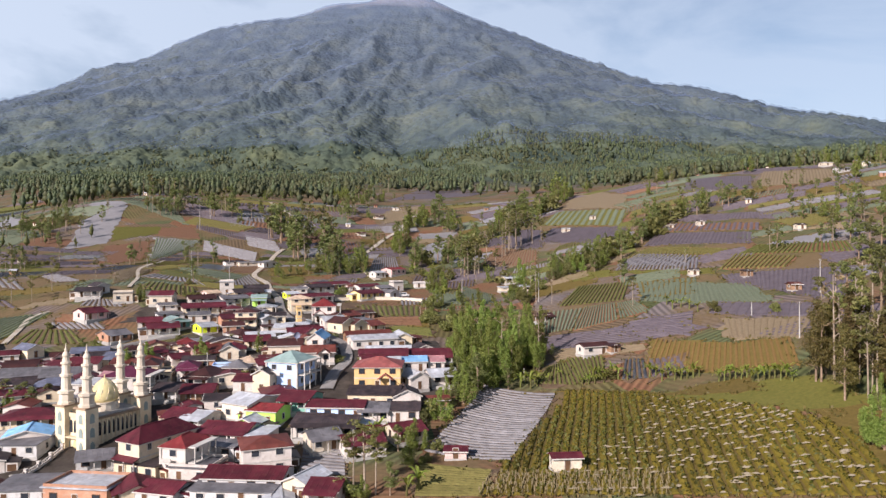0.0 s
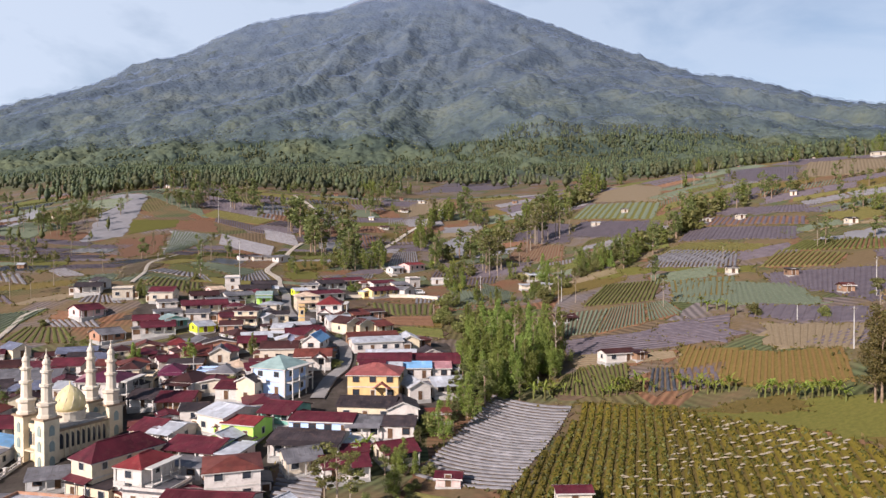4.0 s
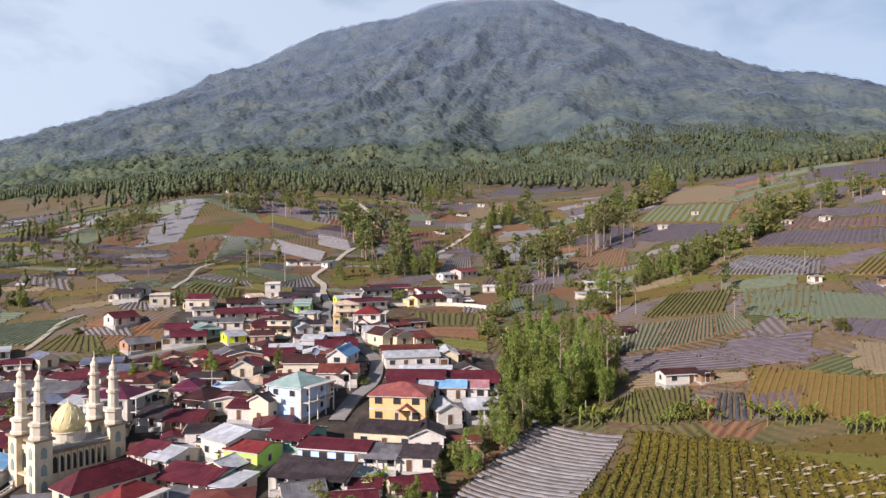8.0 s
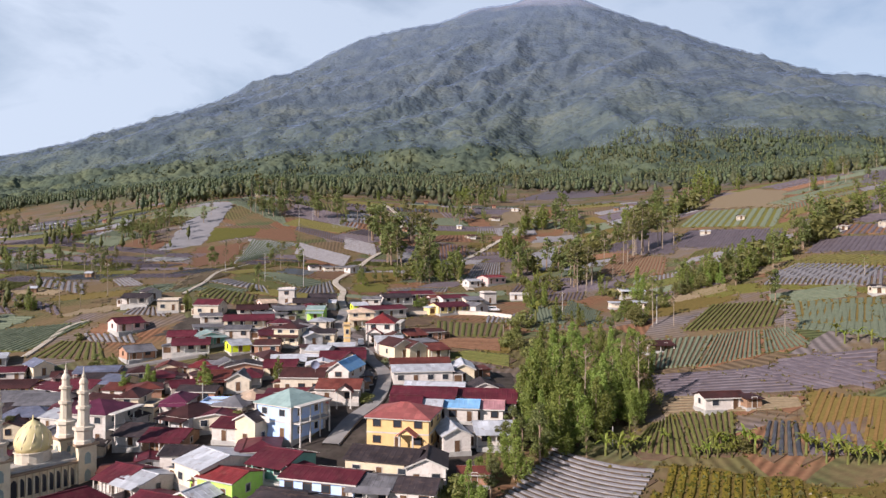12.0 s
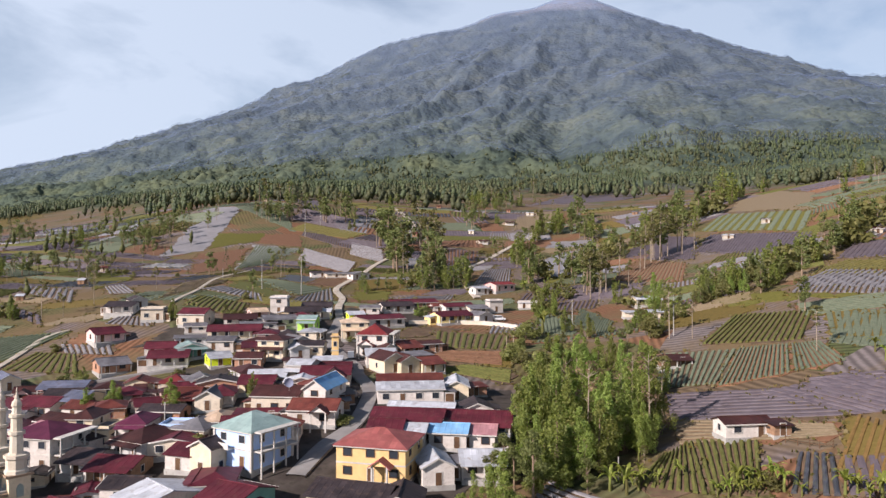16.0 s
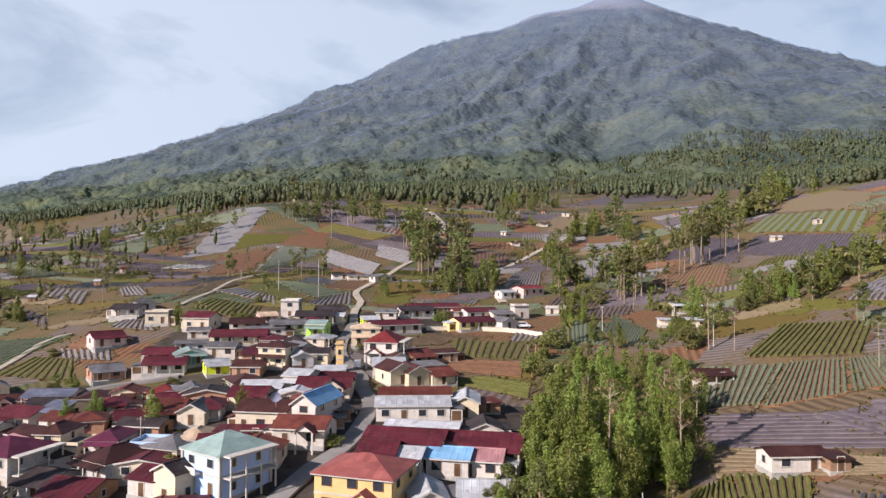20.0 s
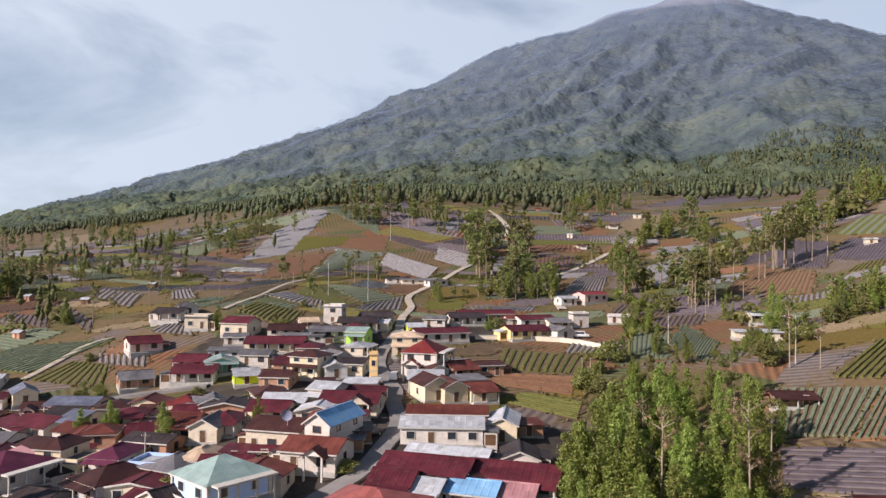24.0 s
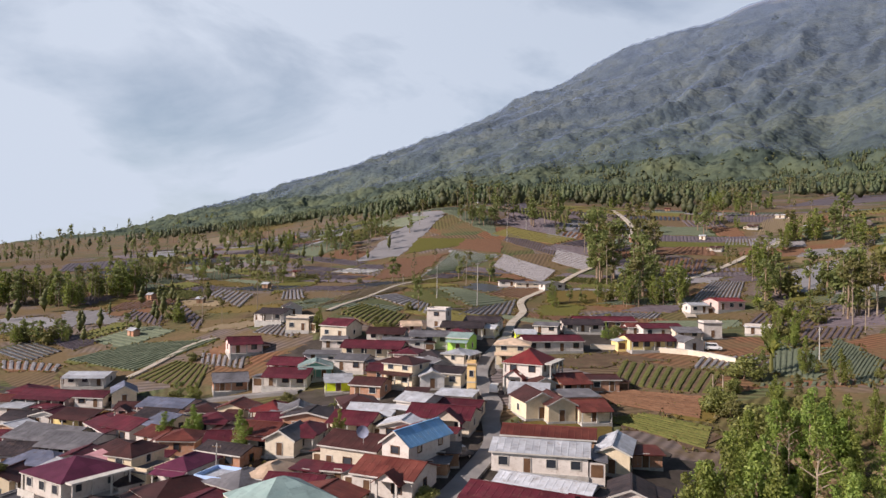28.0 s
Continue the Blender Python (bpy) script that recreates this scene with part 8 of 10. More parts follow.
tree("banana", 69.2, 148.7, 4.5)
tree("banana", 70.5, 149.2, 4.2)
tree("banana", 70.2, 146.0, 3.6)
tree("banana", 73.8, 225.2, 4.6)
tree("banana", 71.4, 231.8, 4.7)
tree("banana", 75.0, 221.1, 4.5)
tree("banana", 71.2, 225.5, 4.6)
tree("banana", 75.8, 216.1, 4.4)
tree("banana", 98.4, 171.8, 3.5)
tree("banana", 79.6, 131.8, 2.7)
tree("banana", 85.8, 143.9, 2.9)
tree("tall", -13.4, 122.3, 12.4, 1.50)
tree("tall", -15.3, 122.0, 10.9, 1.30)
tree("tall", -11.5, 121.5, 10.4, 1.30)
tree("dark", -9.0, 120.7, 5.6, 1.30)
tree("shrub", -16.7, 121.9, 4.8, 1.20)
tree("leafy", -13.7, 120.2, 4.2, 1.40)
tree("banana", -4.3, 120.9, 5.7, 1.10)
tree("banana", -6.2, 119.8, 4.7)
tree("leafy", -6.3, 131.9, 6.7, 1.20)
tree("leafy", -5.5, 140.4, 6.6, 1.20)
tree("dark", -8.9, 140.7, 5.5, 1.20)
tree("dark", -3.6, 150.0, 5.8, 1.30)
tree("banana", -13.5, 150.4, 4.7)
tree("banana", -11.1, 148.6, 4.6)
tree("banana", -15.1, 148.7, 4.6)
tree("leafy", -0.7, 159.5, 7.5, 1.20)
tree("dark", 1.9, 164.0, 7.0, 1.20)
tree("shrub", -3.2, 161.5, 5.7, 1.30)
tree("leafy", 4.7, 172.4, 10.1, 1.20)
tree("dark", 8.4, 179.3, 11.2, 1.10)
tree("leafy", 0.6, 172.0, 6.7, 1.10)
tree("leafy", 11.6, 185.6, 13.0, 1.10)
tree("leafy", 8.0, 187.3, 10.2, 1.10)
tree("dark", 3.5, 182.5, 8.5, 1.20)
tree("leafy", 14.6, 187.9, 11.7)
tree("leafy", 17.8, 190.7, 11.9)
tree("leafy", 6.1, 196.4, 13.8)
tree("leafy", 10.1, 199.2, 15.5)
tree("banana", 0.5, 154.0, 3.6)
tree("shrub", -1.2, 140.0, 3.3)
tree("shrub", -3.2, 134.0, 2.6)
tree("shrub", -20.9, 144.5, 5.1, 1.20)
tree("shrub", -22.9, 150.3, 4.1, 1.20)
tree("banana", 21.1, 187.3, 4.4, 0.80)
tree("banana", 24.1, 187.5, 4.4, 0.80)
tree("banana", 26.8, 186.1, 3.8, 0.80)
tree("banana", 30.0, 187.6, 4.1, 0.80)
tree("banana", 24.2, 194.0, 4.5, 0.80)
tree("tall", 80.5, 141.7, 20.0)
tree("casuarina", 73.1, 142.3, 13.7)
tree("tall", 76.2, 119.8, 11.5)
tree("casuarina", 82.4, 124.1, 18.3)
tree("bare", 75.3, 119.8, 11.1)
tree("casuarina", 77.1, 125.2, 15.6)
tree("casuarina", 80.3, 124.9, 17.6)
tree("casuarina", 80.7, 124.1, 13.0)
tree("bare", 80.7, 128.8, 15.3)
tree("casuarina", 84.8, 130.3, 14.4)
tree("casuarina", 76.1, 137.3, 11.9)
tree("casuarina", 84.0, 129.1, 15.6)
tree("tall", 78.1, 136.2, 11.9)
tree("casuarina", 73.7, 141.5, 14.6)
tree("casuarina", 82.0, 135.6, 12.4)
tree("tall", 75.8, 129.4, 14.9)
tree("casuarina", 86.8, 137.4, 13.8)
tree("tall", 79.5, 149.7, 11.6)
tree("casuarina", 79.8, 129.4, 18.8)
tree("casuarina", 76.7, 149.5, 13.9)
tree("casuarina", 76.5, 148.4, 9.7)
tree("casuarina", 81.2, 125.5, 15.5)
tree("casuarina", 78.9, 126.4, 18.3)
tree("tall", 76.2, 127.5, 16.7)
tree("casuarina", 77.8, 145.5, 14.4)
tree("casuarina", 83.7, 142.8, 13.7)
tree("bare", 77.6, 131.3, 13.7)
tree("casuarina", 77.1, 137.3, 15.4)
tree("casuarina", 72.4, 130.8, 13.7)
tree("casuarina", 78.4, 149.7, 13.0)
tree("tall", 78.2, 143.0, 16.5)
tree("bare", 75.9, 140.8, 20.8)
tree("casuarina", 80.2, 142.5, 16.9)
tree("casuarina", 76.0, 144.2, 14.4)
tree("leafy", 67.0, 113.2, 7.9)
tree("leafy", 67.3, 110.7, 8.6)
tree("leafy", 69.4, 109.3, 10.2)
tree("leafy", 74.7, 123.7, 6.7)
tree("tall", 86.2, 143.6, 6.7)
tree("tall", 100.4, 169.5, 15.8)
tree("tall", 98.9, 171.5, 14.7)
tree("dark", 97.1, 174.3, 13.6)
tree("tall", 96.9, 178.9, 12.5)
tree("tall", 84.7, 162.2, 13.9)
tree("dark", 101.6, 168.2, 17.0)
tree("dark", 133.7, 227.1, 14.1)
tree("dark", 135.7, 236.9, 13.8)
tree("dark", 146.6, 261.2, 14.2)
tree("dark", 148.9, 246.5, 15.4)
tree("tall", 142.8, 265.5, 12.4)
tree("dark", 153.3, 309.6, 7.2)
tree("leafy", 160.7, 307.6, 9.6)
tree("leafy", 159.1, 293.7, 10.3)
tree("dark", 160.5, 316.6, 9.9)
tree("dark", 180.7, 324.0, 11.3)
tree("dark", 180.5, 314.9, 12.3)
tree("dark", 184.5, 337.9, 10.5)
tree("tall", 181.5, 378.2, 10.3)
tree("dark", 179.9, 381.2, 8.9)
tree("tall", 168.6, 375.9, 8.8)
tree("dark", 166.2, 380.3, 8.3)
tree("tall", 62.3, 238.5, 10.2)
tree("shrub", 78.7, 210.3, 4.9)
tree("shrub", 89.0, 194.6, 3.8)
tree("dark", 177.4, 293.6, 9.1)
tree("dark", 181.9, 353.4, 8.3)
tree("tall", 191.8, 387.1, 8.4)
tree("leafy", 91.6, 547.9, 19.3, 0.99)
tree("dark", 77.4, 528.4, 20.3, 1.18)
tree("dark", -12.4, 389.8, 8.7, 1.11)
tree("dark", 39.4, 468.8, 10.3, 1.07)
tree("dark", 38.8, 486.5, 11.8, 1.02)
tree("shrub", 42.4, 511.7, 15.6, 1.19)
tree("dark", -13.3, 389.8, 15.4, 0.90)
tree("dark", 53.2, 515.8, 18.1, 1.19)
tree("tall", 7.1, 408.4, 8.5, 1.07)
tree("dark", -11.3, 384.3, 12.1, 1.18)
tree("tall", 56.3, 514.4, 10.6, 1.23)
tree("tall", 8.2, 407.4, 13.4, 1.01)
tree("dark", 44.9, 504.5, 10.5, 1.11)
tree("leafy", 53.8, 496.6, 13.2, 1.12)
tree("tall", 60.1, 502.4, 12.4, 1.17)
tree("dark", 45.0, 508.0, 12.4, 0.99)
tree("shrub", 67.3, 513.6, 13.5, 1.10)
tree("dark", -2.9, 388.5, 15.7, 1.16)
tree("dark", 68.1, 510.0, 16.4, 1.16)
tree("leafy", 63.3, 483.4, 11.4, 0.92)
tree("dark", -14.8, 377.2, 14.7, 1.15)
tree("leafy", 56.5, 507.9, 12.3, 1.04)
tree("tall", 45.8, 504.9, 14.6, 1.19)
tree("leafy", 58.3, 523.8, 12.9, 1.03)
tree("shrub", 79.1, 512.9, 14.4, 1.15)
tree("leafy", 88.9, 568.1, 22.8, 0.91)
tree("shrub", -9.1, 386.4, 10.3, 1.07)
tree("leafy", -14.5, 379.2, 10.7, 1.25)
tree("tall", 46.9, 517.4, 17.8, 0.91)
tree("dark", 66.1, 503.2, 11.4, 1.11)
tree("dark", -15.9, 390.2, 13.2, 0.96)
tree("dark", 47.4, 495.7, 17.3, 1.03)
tree("shrub", 2.4, 397.5, 9.1, 1.00)
tree("dark", 20.8, 435.5, 10.3, 1.22)
tree("shrub", 72.6, 512.9, 14.0, 1.02)
tree("leafy", 36.9, 480.6, 18.1, 1.07)
tree("leafy", 65.9, 519.8, 12.6, 0.95)
tree("dark", 58.8, 515.2, 19.0, 1.15)
tree("shrub", -10.0, 388.9, 9.3, 0.92)
tree("dark", 31.6, 455.9, 13.6, 1.09)
tree("dark", 58.1, 523.8, 20.3, 0.90)
tree("tall", 37.3, 457.0, 9.9, 1.14)
tree("leafy", 70.0, 514.8, 12.5, 1.19)
tree("dark", 2.5, 387.5, 15.7, 1.21)
tree("shrub", 93.2, 560.3, 12.1, 1.12)
tree("dark", 53.2, 499.7, 15.7, 0.92)
tree("dark", 20.0, 453.6, 16.2, 1.08)
tree("shrub", 48.1, 506.2, 16.2, 0.92)
tree("tall", 88.5, 559.0, 17.5, 1.17)
tree("tall", 49.4, 499.6, 13.8, 0.99)
tree("shrub", 44.7, 507.0, 16.9, 0.91)
tree("shrub", 43.9, 483.5, 15.5, 1.15)
tree("dark", 152.0, 380.2, 9.4, 1.24)
tree("dark", 136.9, 374.8, 11.7, 1.03)
tree("dark", 109.0, 367.2, 12.8, 1.12)
tree("leafy", 64.4, 303.2, 7.6, 0.90)
tree("leafy", 135.7, 378.4, 11.3, 1.22)
tree("shrub", 84.0, 327.9, 10.3, 1.00)
tree("dark", 58.6, 316.6, 6.3, 1.04)
tree("dark", 64.9, 309.8, 7.2, 1.02)
tree("shrub", 83.0, 328.7, 8.6, 1.10)
tree("shrub", 97.5, 343.9, 11.5, 0.96)
tree("dark", 90.4, 337.1, 6.9, 0.94)
tree("dark", 91.9, 336.2, 12.3, 1.04)
tree("dark", 76.4, 311.2, 10.4, 1.21)
tree("dark", 155.2, 373.0, 10.3, 1.21)
tree("dark", 102.3, 352.5, 8.6, 1.09)
tree("leafy", 98.5, 345.2, 11.2, 0.96)
tree("shrub", 96.3, 343.8, 9.4, 1.09)
tree("shrub", 109.6, 364.9, 13.0, 1.17)
tree("dark", 95.0, 344.1, 7.4, 0.95)
tree("shrub", 100.6, 345.1, 13.3, 1.17)
tree("dark", 128.1, 365.7, 12.3, 1.12)
tree("shrub", 131.6, 366.6, 7.1, 0.99)
tree("dark", 105.3, 365.1, 8.1, 1.06)
tree("leafy", 115.7, 375.1, 7.0, 1.17)
tree("dark", 62.7, 300.5, 9.1, 1.18)
tree("leafy", 110.9, 379.1, 12.7, 0.98)
tree("dark", 126.6, 377.3, 8.4, 1.20)
tree("dark", 94.9, 347.3, 10.0, 1.02)
tree("dark", 102.6, 355.0, 13.2, 1.13)
tree("dark", 117.1, 373.6, 7.4, 1.22)
tree("dark", 55.7, 320.7, 10.6, 1.07)
tree("dark", 81.7, 329.5, 10.4, 1.20)
tree("shrub", 119.6, 367.0, 10.0, 1.22)
tree("leafy", 57.4, 319.4, 8.9, 1.07)
tree("dark", 92.3, 336.1, 12.1, 0.99)
tree("dark", 48.3, 323.4, 11.8, 1.17)
tree("leafy", 114.7, 374.8, 8.4, 1.14)
tree("leafy", 84.5, 328.3, 10.2, 1.10)
tree("leafy", 55.3, 310.1, 6.0, 1.06)
tree("leafy", 57.6, 316.3, 11.2, 0.94)
tree("dark", 70.9, 314.1, 7.6, 1.04)
tree("dark", 103.8, 364.5, 13.3, 1.23)
tree("leafy", 123.7, 370.4, 8.8, 1.02)
tree("leafy", 49.4, 320.2, 9.0, 1.01)
tree("shrub", 107.3, 359.3, 9.8, 1.03)
tree("shrub", 156.9, 371.2, 7.5, 1.07)
tree("leafy", 69.9, 315.3, 10.7, 1.08)
tree("leafy", 98.8, 348.2, 9.1, 0.93)
tree("shrub", 74.4, 324.1, 11.9, 1.07)
tree("leafy", 50.6, 326.6, 9.6, 1.06)
tree("dark", 111.8, 375.2, 10.3, 1.16)
tree("dark", 103.9, 355.1, 12.0, 1.09)
tree("dark", 78.5, 312.8, 6.2, 0.92)
tree("dark", 119.9, 374.8, 9.6, 1.04)
tree("dark", 52.6, 323.8, 8.7, 1.17)
tree("leafy", 120.3, 369.4, 9.6, 0.94)
tree("leafy", 122.5, 375.0, 10.9, 0.92)
tree("dark", 115.2, 373.6, 12.1, 1.12)
tree("leafy", 67.6, 307.2, 7.4, 1.24)
tree("dark", 146.6, 385.6, 10.4, 1.09)
tree("dark", 145.7, 369.8, 11.7, 1.09)
tree("dark", 144.3, 374.7, 13.7, 0.99)
tree("dark", 71.1, 314.6, 7.0, 1.10)
tree("shrub", 68.1, 315.2, 9.7, 1.21)
tree("tall", 22.6, 378.3, 17.9, 1.10)
tree("tall", 55.1, 407.3, 15.9, 1.21)
tree("dark", 41.3, 406.9, 19.9, 1.20)
tree("tall", 43.6, 405.7, 20.8, 0.99)
tree("tall", 37.6, 408.8, 21.8, 1.03)
tree("dark", 50.1, 413.5, 20.4, 0.93)
tree("tall", 31.0, 382.7, 16.0, 1.08)
tree("tall", 40.0, 400.5, 22.4, 1.16)
tree("tall", 49.6, 403.5, 16.0, 1.13)
tree("tall", 37.7, 401.7, 14.2, 1.04)
tree("tall", 36.4, 399.3, 18.7, 1.03)
tree("tall", 48.4, 411.2, 19.3, 1.09)
tree("tall", 36.1, 400.9, 18.6, 1.16)
tree("tall", 33.1, 387.1, 21.1, 1.06)
tree("dark", -67.6, 418.6, 16.6, 0.98)
tree("tall", -56.7, 371.7, 14.3, 1.01)
tree("dark", -58.6, 388.1, 17.1, 1.22)
tree("tall", -74.3, 451.4, 26.4, 1.02)
tree("dark", -59.7, 378.8, 16.3, 1.12)
tree("tall", -83.6, 460.0, 20.1, 0.95)
tree("dark", -105.0, 475.0, 24.1, 0.92)
tree("tall", -66.6, 407.1, 19.5, 1.08)
tree("tall", -55.8, 370.3, 19.6, 1.08)
tree("tall", -90.3, 465.8, 16.3, 0.92)
tree("dark", -101.4, 455.3, 25.6, 1.18)
tree("dark", -109.9, 467.8, 23.5, 1.01)
tree("tall", -111.7, 465.3, 18.4, 1.25)
tree("dark", -86.5, 472.6, 18.5, 0.98)
tree("tall", -95.2, 450.5, 24.8, 1.15)
tree("tall", -87.1, 470.5, 27.6, 1.16)
tree("dark", -65.4, 406.3, 24.9, 1.16)
tree("dark", -110.9, 468.5, 25.4, 1.00)
tree("tall", -69.8, 422.8, 24.8, 1.05)
tree("dark", -54.7, 375.5, 22.5, 0.92)
tree("tall", -92.2, 453.7, 21.9, 1.00)
tree("dark", -103.1, 461.1, 22.3, 1.20)
tree("pine", -54.0, 369.6, 9.9, 0.98)
tree("dark", -43.4, 376.5, 12.5, 1.25)
tree("dark", -59.9, 372.2, 13.2, 1.10)
tree("leafy", -44.2, 367.9, 13.3, 0.97)
tree("pine", -54.6, 373.5, 13.4, 0.94)
tree("leafy", -40.4, 367.8, 12.9, 1.02)
tree("pine", -44.6, 364.8, 8.6, 1.19)
tree("leafy", -41.9, 376.7, 13.6, 1.01)
tree("dark", -43.5, 376.5, 11.1, 1.00)
tree("dark", -54.9, 366.9, 11.8, 1.08)
tree("pine", -41.0, 367.7, 11.2, 1.03)
tree("dark", -40.5, 371.3, 12.9, 1.00)
tree("dark", -70.2, 720.6, 17.4, 1.17)
tree("dark", -72.4, 556.8, 13.0, 1.11)
tree("dark", -72.3, 602.7, 17.8, 1.03)
tree("dark", -77.3, 556.7, 15.5, 0.95)
tree("dark", -67.8, 679.6, 19.7, 0.94)
tree("dark", -66.4, 630.0, 17.1, 0.97)
tree("dark", -75.2, 575.6, 13.7, 1.14)
tree("tall", -68.9, 640.8, 16.8, 0.98)
tree("tall", -69.8, 562.2, 15.1, 1.08)
tree("tall", -63.5, 733.3, 20.7, 1.10)
tree("dark", -72.2, 548.8, 12.9, 1.23)
tree("tall", -64.7, 859.6, 21.2, 1.21)
tree("tall", -75.4, 651.7, 17.7, 0.95)
tree("tall", -78.4, 568.6, 16.1, 1.24)
tree("dark", -76.7, 580.5, 17.2, 0.92)
tree("tall", -71.1, 580.7, 15.2, 0.96)
tree("pine", -186.4, 514.3, 19.6, 1.14)
tree("pine", -184.0, 517.2, 19.4, 1.12)
tree("pine", -219.4, 532.1, 16.3, 1.00)
tree("dark", -178.7, 519.1, 14.9, 1.19)
tree("dark", -206.7, 518.3, 17.0, 1.01)
tree("pine", -209.9, 520.2, 17.7, 1.21)
tree("pine", -182.0, 518.5, 16.2, 0.96)
tree("tall", -207.5, 519.6, 19.6, 1.15)
tree("pine", -189.0, 498.9, 17.9, 1.12)
tree("dark", -184.9, 510.0, 14.2, 1.17)
tree("dark", -194.4, 525.7, 19.1, 1.09)
tree("tall", -159.0, 521.8, 17.8, 1.07)
tree("dark", -150.2, 517.7, 18.4, 1.12)
tree("tall", -158.3, 528.8, 18.8, 0.94)
tree("dark", -155.3, 532.8, 20.2, 1.14)
tree("tall", -164.4, 512.8, 16.6, 1.20)
tree("dark", -162.0, 509.4, 16.7, 1.23)
tree("dark", -160.1, 507.9, 18.1, 1.22)
tree("tall", -161.8, 509.9, 16.5, 1.10)
tree("pine", -220.0, 428.3, 11.6, 0.95)
tree("dark", -249.0, 433.6, 13.6, 1.21)
tree("pine", -211.1, 561.1, 17.0, 1.01)
tree("pine", -226.3, 457.0, 12.4, 1.09)
tree("dark", -217.4, 463.0, 11.6, 0.98)
tree("dark", -224.1, 449.2, 9.4, 1.05)
tree("tall", -212.2, 550.0, 14.2, 1.18)
tree("dark", -246.8, 425.1, 12.3, 1.08)
tree("pine", -236.5, 434.3, 11.1, 0.95)
tree("pine", -257.7, 425.0, 10.3, 1.23)
tree("tall", -219.7, 439.7, 11.7, 1.02)
tree("dark", -234.1, 442.9, 9.5, 0.92)
tree("tall", -241.1, 430.0, 9.2, 0.93)
tree("dark", -236.3, 419.5, 11.5, 1.02)
tree("dark", -235.4, 454.1, 12.8, 1.00)
tree("dark", -242.2, 436.3, 13.2, 1.20)
tree("tall", -230.1, 442.8, 13.4, 1.14)
tree("tall", -220.4, 477.6, 9.9, 1.06)
tree("tall", -207.0, 346.9, 12.8, 1.10)
tree("dark", -200.4, 344.4, 12.3, 0.92)
tree("dark", -244.6, 296.8, 12.3, 0.97)
tree("leafy", -271.7, 265.0, 15.1, 0.99)
tree("tall", -245.1, 305.8, 12.1, 0.93)
tree("leafy", -264.6, 277.5, 12.5, 1.02)
tree("pine", -269.5, 267.1, 12.9, 1.07)
tree("dark", -250.7, 274.7, 15.0, 0.92)
tree("tall", -258.8, 278.7, 9.0, 1.19)
tree("dark", -244.4, 276.6, 10.4, 1.15)
tree("tall", -256.0, 304.1, 13.5, 1.13)
tree("dark", -265.7, 268.0, 10.6, 0.91)
tree("tall", -263.3, 276.7, 8.7, 1.06)
tree("tall", -257.2, 272.2, 11.9, 0.98)
tree("pine", -243.1, 306.1, 10.1, 1.08)
tree("leafy", -250.6, 299.5, 13.8, 1.15)
tree("pine", -269.6, 267.0, 11.0, 0.91)
tree("leafy", -252.3, 273.8, 8.7, 1.17)
tree("dark", -267.2, 269.5, 13.0, 0.91)
tree("leafy", -243.9, 304.0, 13.5, 1.19)
tree("leafy", -252.2, 292.5, 9.3, 1.12)
tree("dark", -276.5, 274.4, 15.2, 1.10)
tree("leafy", -271.9, 272.3, 12.4, 1.01)
tree("tall", -266.7, 270.5, 14.4, 1.05)
tree("leafy", -257.8, 277.4, 9.2, 0.95)
tree("pine", -243.9, 278.4, 14.6, 0.90)
tree("dark", -241.5, 302.2, 15.2, 1.17)
tree("tall", -251.4, 276.5, 12.6, 1.15)
tree("dark", -264.3, 266.3, 11.0, 1.00)
tree("tall", -278.6, 268.0, 11.7, 1.16)
tree("pine", -264.8, 270.9, 8.4, 1.00)
tree("dark", -273.3, 266.3, 13.7, 1.18)
tree("leafy", -246.8, 306.0, 9.4, 1.00)
tree("tall", -248.9, 282.7, 14.7, 0.99)
tree("dark", -246.3, 290.6, 9.4, 1.15)
tree("pine", -256.3, 299.1, 11.1, 0.90)
tree("dark", -253.7, 279.4, 12.2, 1.24)
tree("tall", -243.4, 276.2, 8.6, 1.23)
tree("leafy", -270.7, 277.8, 13.8, 1.14)
tree("leafy", -247.6, 290.4, 10.8, 1.21)
tree("tall", -263.3, 273.5, 10.7, 1.25)
tree("tall", -238.4, 288.0, 8.6, 1.04)
tree("pine", -252.7, 300.0, 8.6, 1.04)
tree("dark", -251.3, 275.7, 9.2, 1.13)
tree("pine", -268.9, 277.9, 13.4, 0.96)
tree("tall", -251.6, 282.0, 8.3, 1.07)
tree("leafy", -248.7, 303.3, 8.5, 0.95)
tree("tall", -244.7, 288.5, 10.7, 1.14)
tree("leafy", -272.0, 266.7, 13.7, 1.13)
tree("dark", -252.3, 303.3, 13.2, 0.94)
tree("tall", -243.3, 286.0, 10.0, 1.11)
tree("dark", -242.6, 295.4, 15.6, 1.19)
tree("pine", -247.9, 306.1, 10.7, 0.93)
tree("leafy", -242.3, 279.0, 10.6, 1.21)
tree("dark", -247.1, 282.6, 10.8, 0.93)
tree("pine", -244.5, 272.4, 9.9, 1.12)
tree("pine", -258.0, 280.9, 8.2, 1.17)
tree("tall", -247.3, 287.1, 14.6, 1.13)
tree("leafy", -240.6, 295.7, 12.8, 1.07)
tree("pine", -248.3, 278.7, 8.2, 1.11)
tree("leafy", -242.0, 274.7, 14.4, 0.92)
tree("leafy", -254.9, 303.9, 13.4, 1.02)
tree("dark", -206.0, 239.8, 7.9, 0.99)
tree("dark", -208.7, 237.8, 6.2, 1.01)
tree("dark", -202.1, 241.7, 5.4, 1.23)
tree("dark", -199.8, 245.8, 5.8, 1.12)
tree("shrub", -205.0, 238.4, 4.7, 1.03)
tree("dark", -201.9, 242.1, 6.6, 1.04)
